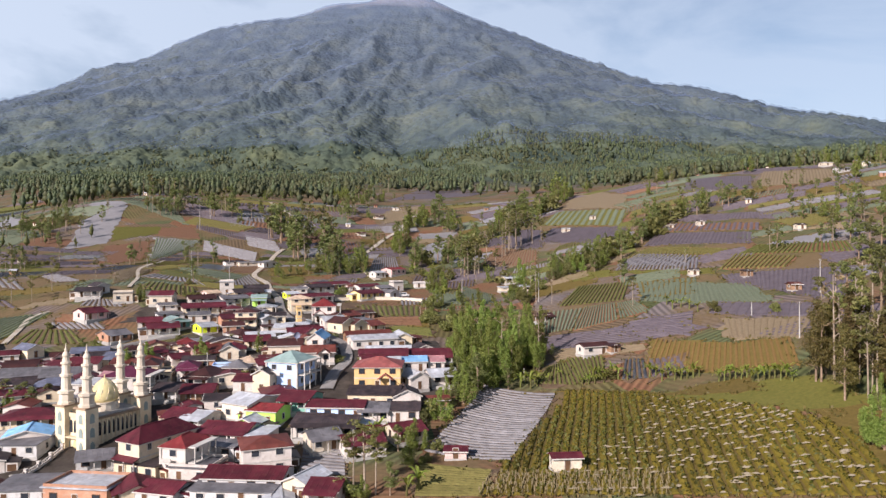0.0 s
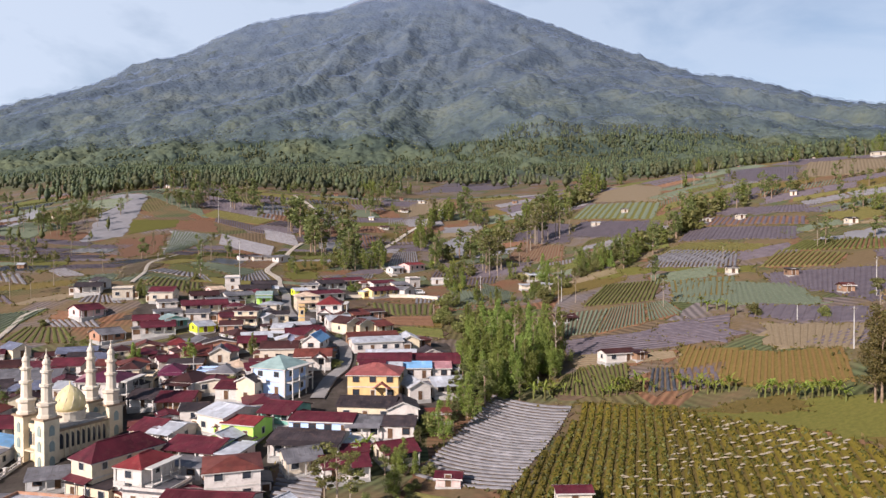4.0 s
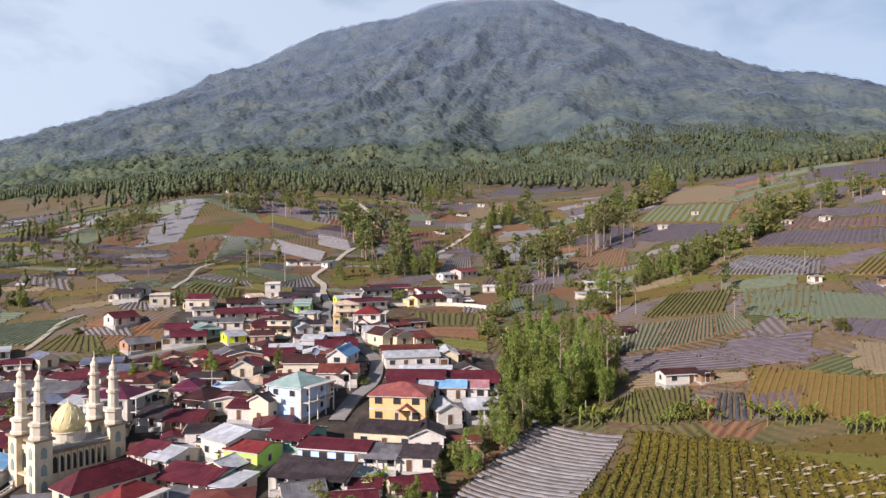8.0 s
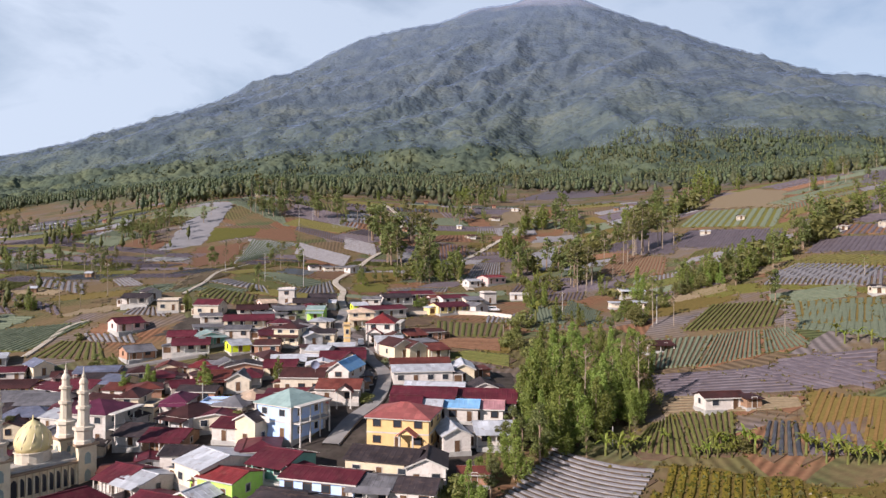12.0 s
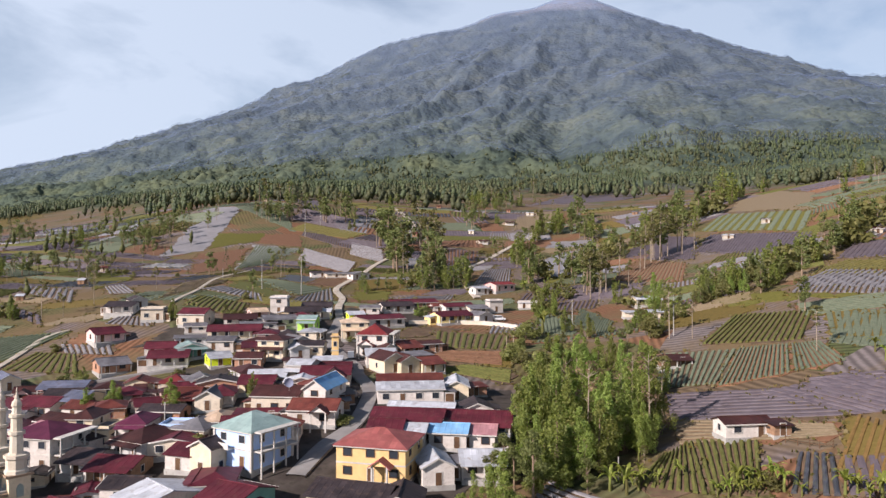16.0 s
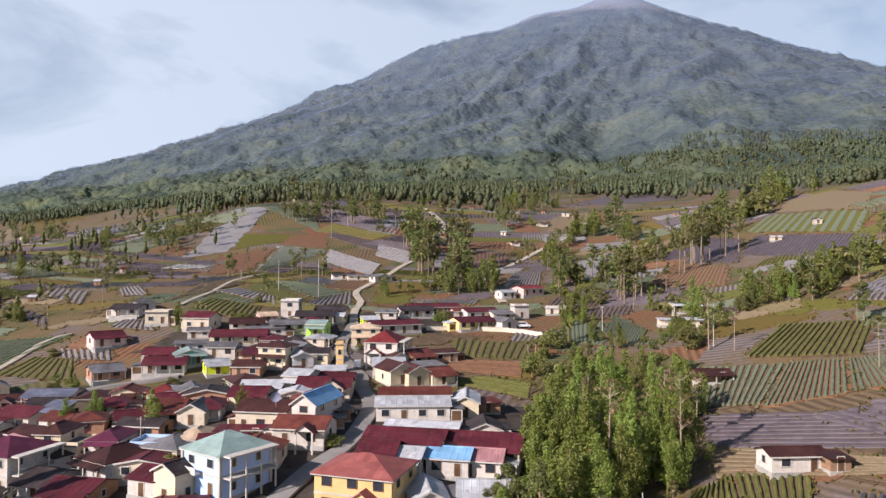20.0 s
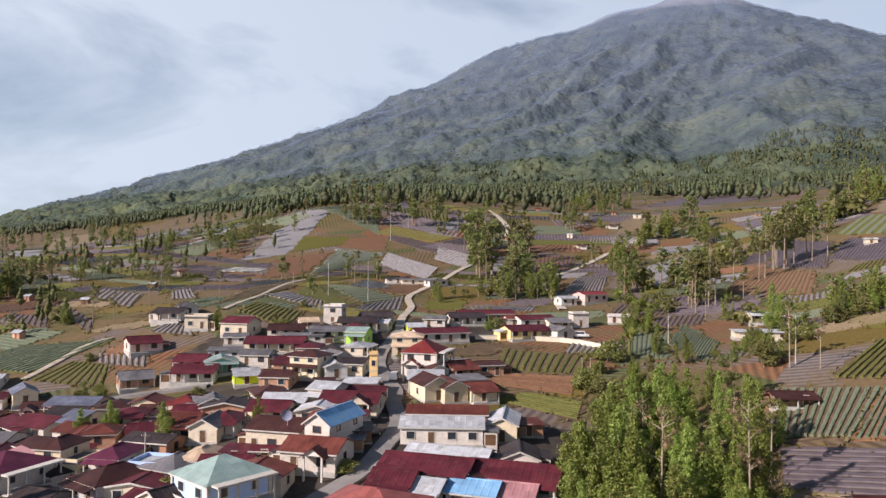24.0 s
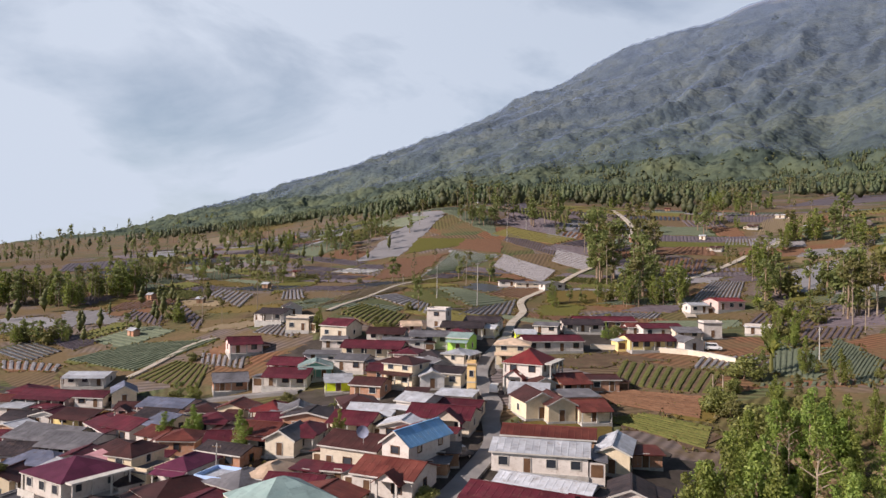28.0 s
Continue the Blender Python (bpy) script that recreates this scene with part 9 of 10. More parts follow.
tree("dark", -197.4, 239.9, 7.5, 1.24)
tree("leafy", -205.3, 236.8, 6.3, 1.22)
tree("leafy", -211.6, 239.7, 4.7, 1.22)
tree("shrub", -204.9, 238.6, 6.3, 1.04)
tree("dark", -208.2, 240.9, 5.5, 0.91)
tree("dark", -214.5, 239.7, 5.5, 0.97)
tree("shrub", -209.9, 239.9, 4.9, 1.16)
tree("shrub", -194.9, 239.3, 5.6, 1.18)
tree("shrub", -196.9, 247.8, 4.8, 1.21)
tree("dark", -192.3, 245.7, 5.2, 1.00)
tree("dark", -200.4, 239.6, 5.0, 1.22)
tree("dark", -214.0, 237.4, 6.0, 1.13)
tree("dark", -204.5, 238.4, 7.8, 0.93)
tree("shrub", -198.5, 243.1, 4.6, 0.97)
tree("dark", -222.0, 239.2, 6.4, 1.24)
tree("leafy", -198.6, 246.9, 5.0, 1.20)
tree("leafy", -191.5, 244.1, 4.3, 1.19)
tree("dark", -202.1, 239.6, 8.3, 1.11)
tree("shrub", -198.4, 244.3, 5.4, 1.11)
tree("dark", -196.6, 239.3, 7.9, 0.97)
tree("dark", -195.0, 245.2, 8.2, 1.14)
tree("shrub", -177.7, 272.6, 6.6, 1.13)
tree("leafy", -171.5, 270.8, 4.0, 0.98)
tree("dark", -177.4, 269.7, 5.4, 1.02)
tree("dark", -172.8, 269.1, 6.2, 1.08)
tree("dark", -181.2, 257.5, 6.5, 1.07)
tree("leafy", -171.4, 269.3, 6.7, 1.17)
tree("tall", -251.7, 328.2, 11.1, 1.02)
tree("pine", -305.5, 291.2, 6.6, 1.00)
tree("dark", -252.2, 354.4, 9.2, 1.12)
tree("tall", -193.1, 334.4, 8.1, 1.16)
tree("pine", -273.4, 299.1, 10.3, 0.99)
tree("tall", -258.4, 354.9, 6.9, 1.05)
tree("tall", -260.5, 328.9, 6.7, 1.17)
tree("pine", -244.6, 354.8, 9.7, 1.00)
tree("tall", -287.0, 335.8, 7.2, 1.17)
tree("tall", -233.5, 361.0, 7.4, 1.06)
tree("pine", -256.0, 342.9, 9.9, 1.12)
tree("tall", -249.1, 343.4, 6.5, 0.99)
tree("tall", -263.1, 328.7, 6.7, 1.10)
tree("tall", -270.2, 339.3, 6.6, 1.05)
tree("dark", -276.7, 334.8, 6.9, 1.09)
tree("tall", -261.7, 338.1, 11.3, 0.96)
tree("tall", -245.2, 345.8, 7.7, 1.18)
tree("pine", -285.8, 330.5, 10.7, 0.92)
tree("tall", -267.6, 302.8, 7.8, 0.99)
tree("tall", -311.9, 295.2, 9.3, 0.91)
tree("tall", -278.9, 308.3, 6.9, 0.92)
tree("pine", -251.1, 364.1, 8.4, 1.21)
tree("pine", -192.8, 330.5, 7.8, 1.22)
tree("pine", -271.7, 310.2, 9.6, 0.91)
tree("tall", -290.6, 340.2, 9.0, 1.24)
tree("tall", -277.5, 319.6, 11.3, 1.13)
tree("tall", -321.1, 294.7, 8.4, 1.18)
tree("tall", -267.4, 328.8, 6.7, 1.09)
tree("tall", -267.5, 327.8, 10.8, 1.10)
tree("dark", -231.6, 355.0, 11.5, 1.01)
tree("tall", -270.1, 325.9, 6.3, 1.21)
tree("dark", -285.6, 294.2, 10.2, 1.13)
tree("pine", -294.1, 298.5, 10.2, 1.24)
tree("tall", -269.0, 315.2, 10.5, 0.98)
tree("tall", -282.0, 320.9, 7.4, 1.24)
tree("dark", -276.5, 308.4, 9.9, 1.19)
tree("pine", -274.5, 302.0, 9.7, 1.13)
tree("tall", -204.0, 338.4, 8.9, 1.18)
tree("pine", -214.1, 351.0, 8.1, 1.04)
tree("tall", -291.3, 296.4, 9.2, 1.13)
tree("tall", -264.5, 353.8, 9.8, 1.20)
tree("tall", -238.5, 353.4, 10.3, 1.12)
tree("pine", -275.1, 314.1, 6.9, 1.22)
tree("tall", -223.1, 347.2, 6.9, 1.23)
tree("tall", -274.7, 299.9, 6.3, 1.08)
tree("dark", -231.8, 363.6, 7.1, 1.05)
tree("tall", -271.3, 344.5, 9.2, 1.22)
tree("dark", -291.1, 308.5, 8.9, 1.09)
tree("tall", -269.0, 333.4, 7.3, 0.91)
tree("dark", -280.2, 330.7, 6.7, 1.05)
tree("dark", -266.9, 332.8, 11.8, 0.97)
tree("tall", -264.4, 320.1, 8.6, 0.98)
tree("tall", -278.5, 331.4, 11.6, 1.02)
tree("pine", -228.8, 355.1, 7.6, 1.01)
tree("tall", -270.1, 344.4, 9.0, 1.21)
tree("pine", -281.5, 336.6, 9.6, 1.21)
tree("dark", -248.4, 364.9, 8.4, 1.06)
tree("dark", -238.2, 347.8, 8.3, 1.03)
tree("dark", -267.4, 300.2, 8.1, 1.14)
tree("pine", -267.2, 313.4, 9.8, 1.04)
tree("tall", -239.6, 353.0, 9.5, 1.09)
tree("tall", -292.0, 331.2, 6.8, 0.97)
tree("pine", -245.2, 351.9, 7.1, 1.20)
tree("tall", -265.6, 303.9, 7.1, 1.14)
tree("tall", -261.2, 338.0, 10.0, 0.94)
tree("tall", -267.1, 344.2, 8.9, 1.14)
tree("dark", -239.5, 345.4, 11.8, 1.04)
tree("tall", -251.3, 332.8, 9.1, 1.07)
tree("dark", -207.5, 349.1, 9.9, 0.96)
tree("pine", -262.5, 333.7, 9.6, 1.02)
tree("tall", -262.5, 308.7, 6.9, 1.14)
tree("pine", -251.7, 339.5, 10.5, 1.02)
tree("tall", -272.3, 331.4, 10.0, 1.19)
tree("dark", -312.5, 301.4, 8.7, 0.94)
tree("pine", -551.9, 440.9, 14.6, 1.03)
tree("pine", -495.3, 471.5, 12.0, 1.12)
tree("pine", -559.6, 538.3, 12.4, 1.08)
tree("dark", -513.9, 507.6, 12.9, 1.06)
tree("tall", -374.1, 325.0, 7.8, 0.98)
tree("dark", -648.7, 599.3, 19.2, 0.94)
tree("pine", -449.2, 525.0, 11.7, 0.91)
tree("tall", -460.6, 546.1, 11.8, 1.05)
tree("dark", -382.9, 477.7, 13.7, 1.01)
tree("pine", -464.8, 522.7, 11.5, 1.13)
tree("pine", -561.6, 447.0, 9.0, 0.97)
tree("dark", -571.1, 553.0, 14.4, 0.97)
tree("pine", -469.0, 575.6, 16.3, 1.11)
tree("tall", -601.4, 496.8, 10.9, 1.02)
tree("dark", -564.7, 581.3, 9.7, 1.22)
tree("pine", -632.9, 514.4, 8.6, 1.16)
tree("pine", -429.8, 405.5, 9.9, 1.17)
tree("tall", -370.8, 337.6, 5.8, 1.10)
tree("dark", -371.9, 322.8, 4.8, 1.06)
tree("dark", -632.6, 503.1, 10.3, 1.25)
tree("tall", -360.1, 481.1, 10.8, 1.05)
tree("pine", -420.9, 527.4, 8.0, 1.15)
tree("pine", -664.4, 608.3, 10.7, 1.16)
tree("pine", -472.6, 600.8, 17.8, 1.05)
tree("dark", -413.9, 495.4, 12.7, 1.14)
tree("pine", -413.7, 447.2, 12.3, 1.18)
tree("pine", -686.4, 576.0, 16.2, 1.05)
tree("dark", -472.4, 382.1, 10.8, 1.00)
tree("tall", -492.1, 573.9, 9.4, 1.22)
tree("pine", -493.6, 518.8, 12.4, 1.04)
tree("tall", -469.5, 596.8, 9.7, 1.19)
tree("tall", -371.6, 312.4, 7.2, 1.11)
tree("pine", -568.4, 483.7, 11.1, 1.04)
tree("tall", -387.0, 498.5, 10.2, 0.95)
tree("tall", -493.6, 447.7, 7.4, 1.16)
tree("tall", -699.9, 518.3, 9.3, 1.15)
tree("pine", -369.8, 330.9, 6.7, 0.92)
tree("dark", -401.7, 449.7, 13.0, 1.13)
tree("dark", -550.1, 617.7, 18.7, 1.06)
tree("dark", -446.7, 539.9, 9.0, 0.96)
tree("pine", -487.1, 562.9, 13.5, 1.19)
tree("pine", -428.8, 377.2, 6.5, 1.14)
tree("dark", -472.3, 432.8, 13.4, 1.14)
tree("tall", -390.3, 344.6, 7.9, 0.97)
tree("tall", -458.8, 535.2, 15.0, 1.09)
tree("pine", -539.2, 407.5, 11.7, 1.06)
tree("tall", -469.2, 511.8, 12.0, 1.17)
tree("pine", -538.2, 527.7, 10.3, 1.10)
tree("tall", -505.4, 613.4, 13.4, 1.07)
tree("pine", -405.6, 422.7, 10.9, 1.01)
tree("tall", -388.2, 407.5, 7.3, 1.22)
tree("dark", -454.1, 358.7, 9.6, 1.01)
tree("dark", -465.4, 578.7, 13.2, 1.24)
tree("dark", -479.2, 380.9, 8.7, 1.22)
tree("tall", -731.7, 547.5, 14.0, 1.06)
tree("dark", -383.3, 519.0, 9.6, 1.01)
tree("pine", -509.6, 600.1, 18.2, 1.17)
tree("dark", -365.7, 387.3, 11.2, 1.03)
tree("dark", -539.0, 575.0, 11.0, 1.18)
tree("pine", -581.0, 599.3, 16.6, 0.91)
tree("dark", -357.9, 476.2, 12.4, 1.01)
tree("pine", -661.9, 641.9, 21.0, 1.02)
tree("dark", -371.6, 485.7, 9.9, 0.90)
tree("tall", -381.8, 330.8, 7.7, 1.13)
tree("tall", -554.2, 439.8, 8.0, 0.95)
tree("tall", -599.1, 500.7, 8.8, 0.92)
tree("tall", -541.7, 636.1, 18.0, 1.15)
tree("dark", -365.8, 403.5, 11.8, 1.09)
tree("pine", -2356.0, 2001.6, 37.4, 0.98)
tree("pine", -1198.8, 806.3, 11.6, 1.14)
tree("dark", -1102.4, 694.3, 11.2, 1.05)
tree("tall", -1263.4, 813.4, 10.2, 1.04)
tree("tall", -2756.0, 2035.6, 37.6, 1.14)
tree("tall", -3139.7, 2271.6, 26.1, 1.01)
tree("dark", -1304.2, 787.1, 15.8, 0.97)
tree("tall", -2622.6, 2087.8, 22.2, 0.94)
tree("dark", -1131.7, 728.9, 15.3, 1.13)
tree("dark", -2110.9, 1386.3, 30.4, 1.13)
tree("tall", -2278.1, 2030.9, 39.0, 1.08)
tree("dark", -2575.9, 2129.4, 33.9, 1.24)
tree("pine", -3204.3, 2261.6, 39.9, 0.98)
tree("dark", -2387.0, 1991.1, 28.2, 1.00)
tree("pine", -2437.4, 1657.5, 38.0, 0.91)
tree("tall", -1674.7, 1156.9, 23.5, 1.20)
tree("tall", -1156.2, 707.6, 19.2, 1.01)
tree("tall", -1343.4, 802.7, 9.3, 1.05)
tree("pine", -1440.7, 914.4, 24.5, 1.12)
tree("dark", -3209.7, 2328.7, 59.1, 1.05)
tree("tall", -1517.6, 1034.1, 16.9, 1.04)
tree("tall", -2776.9, 2047.5, 22.5, 1.18)
tree("tall", -3040.2, 2340.2, 36.6, 1.02)
tree("tall", -1859.8, 1256.7, 25.2, 1.08)
tree("dark", -2128.9, 1391.2, 26.7, 0.99)
tree("dark", -1152.8, 765.6, 18.1, 1.12)
tree("dark", -2085.3, 1473.3, 35.2, 1.01)
tree("pine", -2563.0, 2116.7, 43.7, 0.99)
tree("pine", -1498.8, 1006.8, 23.3, 1.01)
tree("tall", -2328.1, 2026.7, 25.3, 1.13)
tree("tall", -2278.2, 1964.4, 28.4, 1.03)
tree("pine", -1296.5, 877.2, 13.1, 1.18)
tree("pine", -2555.7, 2116.3, 36.8, 0.93)
tree("dark", -1300.9, 845.0, 20.4, 0.94)
tree("tall", -1984.2, 1830.3, 25.4, 1.00)
tree("dark", -3394.4, 2266.0, 40.5, 1.12)
tree("dark", -2170.7, 1962.9, 43.7, 0.93)
tree("tall", -2280.6, 2027.9, 35.7, 0.92)
tree("pine", -2714.9, 2073.2, 43.3, 1.15)
tree("tall", -337.5, 459.9, 13.6, 1.20)
tree("dark", -353.9, 464.4, 12.7, 1.21)
tree("pine", -279.6, 421.8, 8.3, 1.22)
tree("pine", -285.0, 454.7, 9.8, 1.12)
tree("tall", -264.8, 425.8, 7.7, 1.02)
tree("dark", -236.7, 430.5, 9.6, 1.25)
tree("pine", -281.7, 439.4, 11.0, 0.94)
tree("tall", -231.8, 418.3, 11.9, 1.06)
tree("tall", -257.1, 427.4, 12.2, 1.09)
tree("dark", -227.8, 419.1, 10.7, 0.99)
tree("dark", -249.9, 432.4, 12.2, 0.90)
tree("dark", -217.6, 410.6, 9.4, 0.99)
tree("dark", -88.4, 427.9, 18.7, 1.01)
tree("dark", -77.3, 410.1, 19.5, 1.21)
tree("dark", -84.7, 410.6, 19.2, 1.05)
tree("tall", -75.6, 396.9, 18.9, 1.05)
tree("dark", -89.5, 451.3, 21.5, 1.20)
tree("dark", -79.9, 401.2, 21.6, 1.23)
tree("tall", -91.9, 450.5, 18.5, 1.08)
tree("tall", -82.4, 404.5, 14.1, 1.06)
tree("dark", -83.8, 407.8, 19.7, 1.20)
tree("tall", -93.5, 447.3, 20.4, 0.92)
tree("dark", -81.8, 408.5, 17.8, 1.12)
tree("dark", -93.3, 447.9, 22.9, 0.93)
tree("tall", -86.6, 419.5, 15.2, 0.93)
tree("tall", -88.1, 435.9, 21.2, 0.98)
tree("dark", -55.2, 358.9, 7.4, 1.00)
tree("pine", -46.9, 368.7, 8.4, 1.05)
tree("leafy", -58.2, 364.3, 9.2, 1.20)
tree("pine", -56.5, 359.6, 10.5, 1.11)
tree("pine", -45.9, 365.4, 7.1, 1.00)
tree("pine", -47.1, 365.6, 9.9, 1.00)
tree("leafy", -47.4, 366.0, 6.4, 1.09)
tree("leafy", -55.7, 363.5, 9.9, 1.02)
tree("leafy", -47.1, 365.1, 8.2, 1.07)
tree("dark", -54.3, 364.5, 7.9, 1.03)
tree("pine", -51.3, 359.1, 9.1, 1.17)
tree("leafy", -49.4, 369.6, 9.6, 1.21)
tree("pine", -53.8, 363.1, 6.9, 0.96)
tree("dark", -52.0, 362.0, 6.7, 1.12)
tree("tall", -64.4, 426.1, 22.1, 1.22)
tree("tall", -72.5, 447.7, 20.5, 1.04)
tree("tall", -68.0, 428.2, 18.6, 1.25)
tree("tall", -67.2, 432.6, 19.8, 1.02)
tree("tall", -68.2, 428.2, 23.5, 0.94)
tree("tall", -64.1, 413.2, 21.3, 1.03)
tree("leafy", -14.1, 540.6, 17.5, 1.20)
tree("dark", 6.3, 512.4, 10.1, 1.13)
tree("dark", 3.9, 524.8, 14.9, 0.97)
tree("tall", -24.9, 416.5, 10.9, 1.04)
tree("tall", -11.6, 540.8, 12.2, 1.17)
tree("tall", -26.8, 537.3, 17.7, 1.20)
tree("dark", -24.8, 420.0, 8.0, 1.10)
tree("dark", -6.1, 545.8, 17.0, 1.18)
tree("dark", -14.8, 550.1, 11.0, 1.12)
tree("tall", -30.5, 475.8, 13.7, 1.16)
tree("tall", -27.7, 515.0, 11.4, 1.24)
tree("leafy", -27.6, 513.5, 10.7, 0.93)
tree("leafy", -14.7, 553.1, 15.1, 1.06)
tree("tall", 3.5, 532.3, 13.2, 1.19)
tree("leafy", -26.5, 428.3, 12.8, 1.25)
tree("tall", -28.2, 468.5, 8.9, 0.96)
tree("leafy", -28.6, 443.2, 11.9, 1.02)
tree("dark", 3.1, 520.8, 11.2, 1.18)
tree("dark", -0.1, 529.1, 12.5, 1.18)
tree("leafy", -24.4, 425.6, 9.0, 1.01)
tree("leafy", -25.9, 540.4, 13.2, 1.11)
tree("leafy", -27.4, 441.4, 13.2, 1.12)
tree("dark", -31.0, 478.3, 12.6, 1.05)
tree("leafy", -18.3, 548.3, 14.2, 1.01)
tree("dark", 3.9, 524.8, 10.1, 0.93)
tree("leafy", 2.8, 528.2, 10.8, 1.21)
tree("leafy", -23.9, 538.1, 16.7, 1.24)
tree("dark", -5.9, 538.3, 10.2, 1.17)
tree("leafy", -25.9, 453.7, 13.1, 0.96)
tree("tall", -30.2, 464.7, 13.6, 1.06)
tree("leafy", 8.3, 519.5, 15.8, 1.00)
tree("leafy", -25.4, 520.4, 10.3, 1.15)
tree("dark", -31.9, 502.4, 12.3, 1.04)
tree("dark", -23.6, 538.2, 12.2, 1.17)
tree("leafy", -27.9, 466.1, 9.4, 0.99)
tree("leafy", -28.5, 442.2, 11.4, 1.06)
tree("tall", 13.1, 358.0, 13.9, 1.14)
tree("tall", 10.5, 357.4, 14.5, 0.94)
tree("tall", 12.1, 359.5, 15.3, 1.18)
tree("tall", 14.6, 360.1, 14.0, 1.07)
tree("dark", 12.7, 358.0, 14.1, 1.01)
tree("tall", 13.2, 358.0, 17.7, 1.03)
tree("tall", 11.6, 356.5, 16.0, 1.20)
tree("dark", 10.3, 353.4, 14.9, 1.06)
tree("tall", 17.4, 354.7, 15.9, 1.10)
tree("tall", 8.9, 366.3, 15.2, 1.12)
tree("tall", 15.3, 354.1, 17.4, 1.16)
tree("dark", 10.9, 360.4, 19.6, 1.23)
tree("tall", 8.9, 358.8, 19.0, 1.09)
tree("tall", 17.3, 357.7, 16.7, 0.97)
tree("banana", -0.2, 354.1, 4.7, 0.94)
tree("shrub", -11.4, 366.9, 3.6, 1.20)
tree("banana", -7.6, 354.8, 4.4, 0.97)
tree("leafy", -15.8, 368.3, 4.9, 1.09)
tree("banana", -14.8, 365.4, 5.5, 1.13)
tree("leafy", -5.4, 355.1, 5.3, 1.18)
tree("banana", -7.0, 353.4, 4.8, 1.20)
tree("banana", -6.4, 353.4, 3.5, 1.23)
tree("leafy", -9.1, 356.6, 4.4, 1.07)
tree("leafy", -0.7, 350.1, 4.6, 1.16)
tree("shrub", -10.7, 357.4, 5.2, 1.24)
tree("shrub", -3.6, 354.3, 3.8, 1.23)
tree("dark", -72.9, 641.6, 10.3, 0.90)
tree("leafy", -99.0, 689.4, 9.3, 1.13)
tree("leafy", -103.1, 710.0, 12.1, 1.20)
tree("dark", -63.0, 681.7, 8.8, 1.24)
tree("leafy", -97.0, 724.5, 12.9, 1.18)
tree("dark", -83.4, 678.3, 9.4, 1.21)
tree("leafy", -69.9, 644.1, 8.6, 1.21)
tree("leafy", -94.4, 694.5, 13.6, 0.93)
tree("leafy", -88.3, 674.3, 12.8, 0.96)
tree("dark", -95.5, 695.8, 10.1, 0.93)
tree("leafy", -56.3, 685.2, 11.8, 1.02)
tree("dark", -47.9, 717.6, 8.7, 1.05)
tree("leafy", -60.0, 690.3, 8.8, 1.02)
tree("leafy", -70.0, 641.6, 10.5, 1.22)
tree("dark", -80.2, 687.5, 13.2, 1.01)
tree("leafy", -100.4, 724.4, 11.2, 0.99)
tree("leafy", -112.4, 269.7, 7.0)
tree("tall", -160.4, 269.4, 13.1)
tree("tall", -154.0, 271.6, 9.6)
tree("tall", -154.5, 286.6, 13.8)
tree("leafy", -83.6, 204.6, 7.0, 1.20)
tree("leafy", -83.5, 203.1, 5.0, 1.20)
tree("shrub", -111.6, 221.6, 3.7, 1.40)
tree("leafy", -106.7, 223.7, 4.3, 1.30)
tree("shrub", -86.3, 216.1, 3.3, 1.30)
tree("banana", -62.8, 217.5, 3.8)
tree("palm", -64.6, 220.6, 3.6)
tree("palm", -6.4, 267.9, 5.5, 1.20)
tree("palm", -8.5, 269.0, 5.0, 1.20)
tree("shrub", -4.3, 268.3, 4.4, 1.20)
tree("tall", -169.3, 416.2, 6.6, 1.60)
tree("shrub", -50.4, 326.3, 5.0, 1.20)
tree("shrub", -42.9, 311.9, 4.6, 1.10)
tree("shrub", -94.0, 278.1, 3.7, 1.50)
tree("pine", -199.6, 393.7, 8.2)
tree("shrub", -132.5, 243.5, 2.9, 1.40)
tree("shrub", -53.0, 266.0, 2.3, 1.20)
tree("dark", -41.6, 306.0, 4.2, 1.10)
tree("dark", -3.1, 555.0, 22.4, 1.20)
tree("dark", -5.4, 548.8, 17.7, 1.10)
tree("tall", -1164.4, 769.4, 27.6)
tree("tall", -526.6, 434.8, 21.8)
tree("dark", -2112.7, 1383.2, 51.6)
tree("dark", -1362.2, 919.4, 19.8)
tree("dark", -1402.0, 846.4, 15.0)
tree("pine", -1471.5, 920.6, 25.3)
tree("leafy", -67.1, 200.1, 8.0, 1.10)
tree("dark", -110.9, 223.0, 4.5, 1.50)
tree("shrub", -105.5, 221.5, 3.6, 1.50)
tree("shrub", -50.6, 183.3, 4.0, 1.40)
tree("leafy", -53.0, 208.2, 6.5, 0.80)
tree("shrub", -28.5, 196.1, 3.0, 1.50)
tree("shrub", -82.7, 227.2, 3.0, 1.30)
tree("dark", -99.5, 278.3, 4.0, 1.50)
tree("shrub", -96.9, 278.7, 3.4, 1.50)
tree("leafy", -44.7, 308.8, 5.0, 1.00)
tree("leafy", -105.3, 176.5, 4.8, 1.60)
tree("dark", -104.5, 179.9, 5.6, 1.60)
tree("dark", -99.9, 176.7, 5.5, 1.60)
tree("dark", -97.7, 179.1, 5.0, 1.50)
tree("dark", -111.7, 184.9, 5.0, 1.60)
tree("shrub", -89.5, 168.7, 3.3, 1.30)
tree("leafy", -88.2, 202.1, 6.3, 1.30)
tree("shrub", -105.8, 213.8, 3.3, 1.50)
tree("shrub", -51.9, 182.3, 3.1, 1.40)
tree("shrub", -108.7, 234.5, 2.7, 1.40)
tree("shrub", -21.7, 198.8, 3.1, 1.20)
tree("dark", 7.3, 265.4, 6.2, 1.10)
tree("dark", -1.0, 279.0, 6.5, 1.10)
tree("leafy", 3.2, 266.0, 5.4, 1.10)
tree("shrub", -2.9, 256.0, 4.8, 1.10)
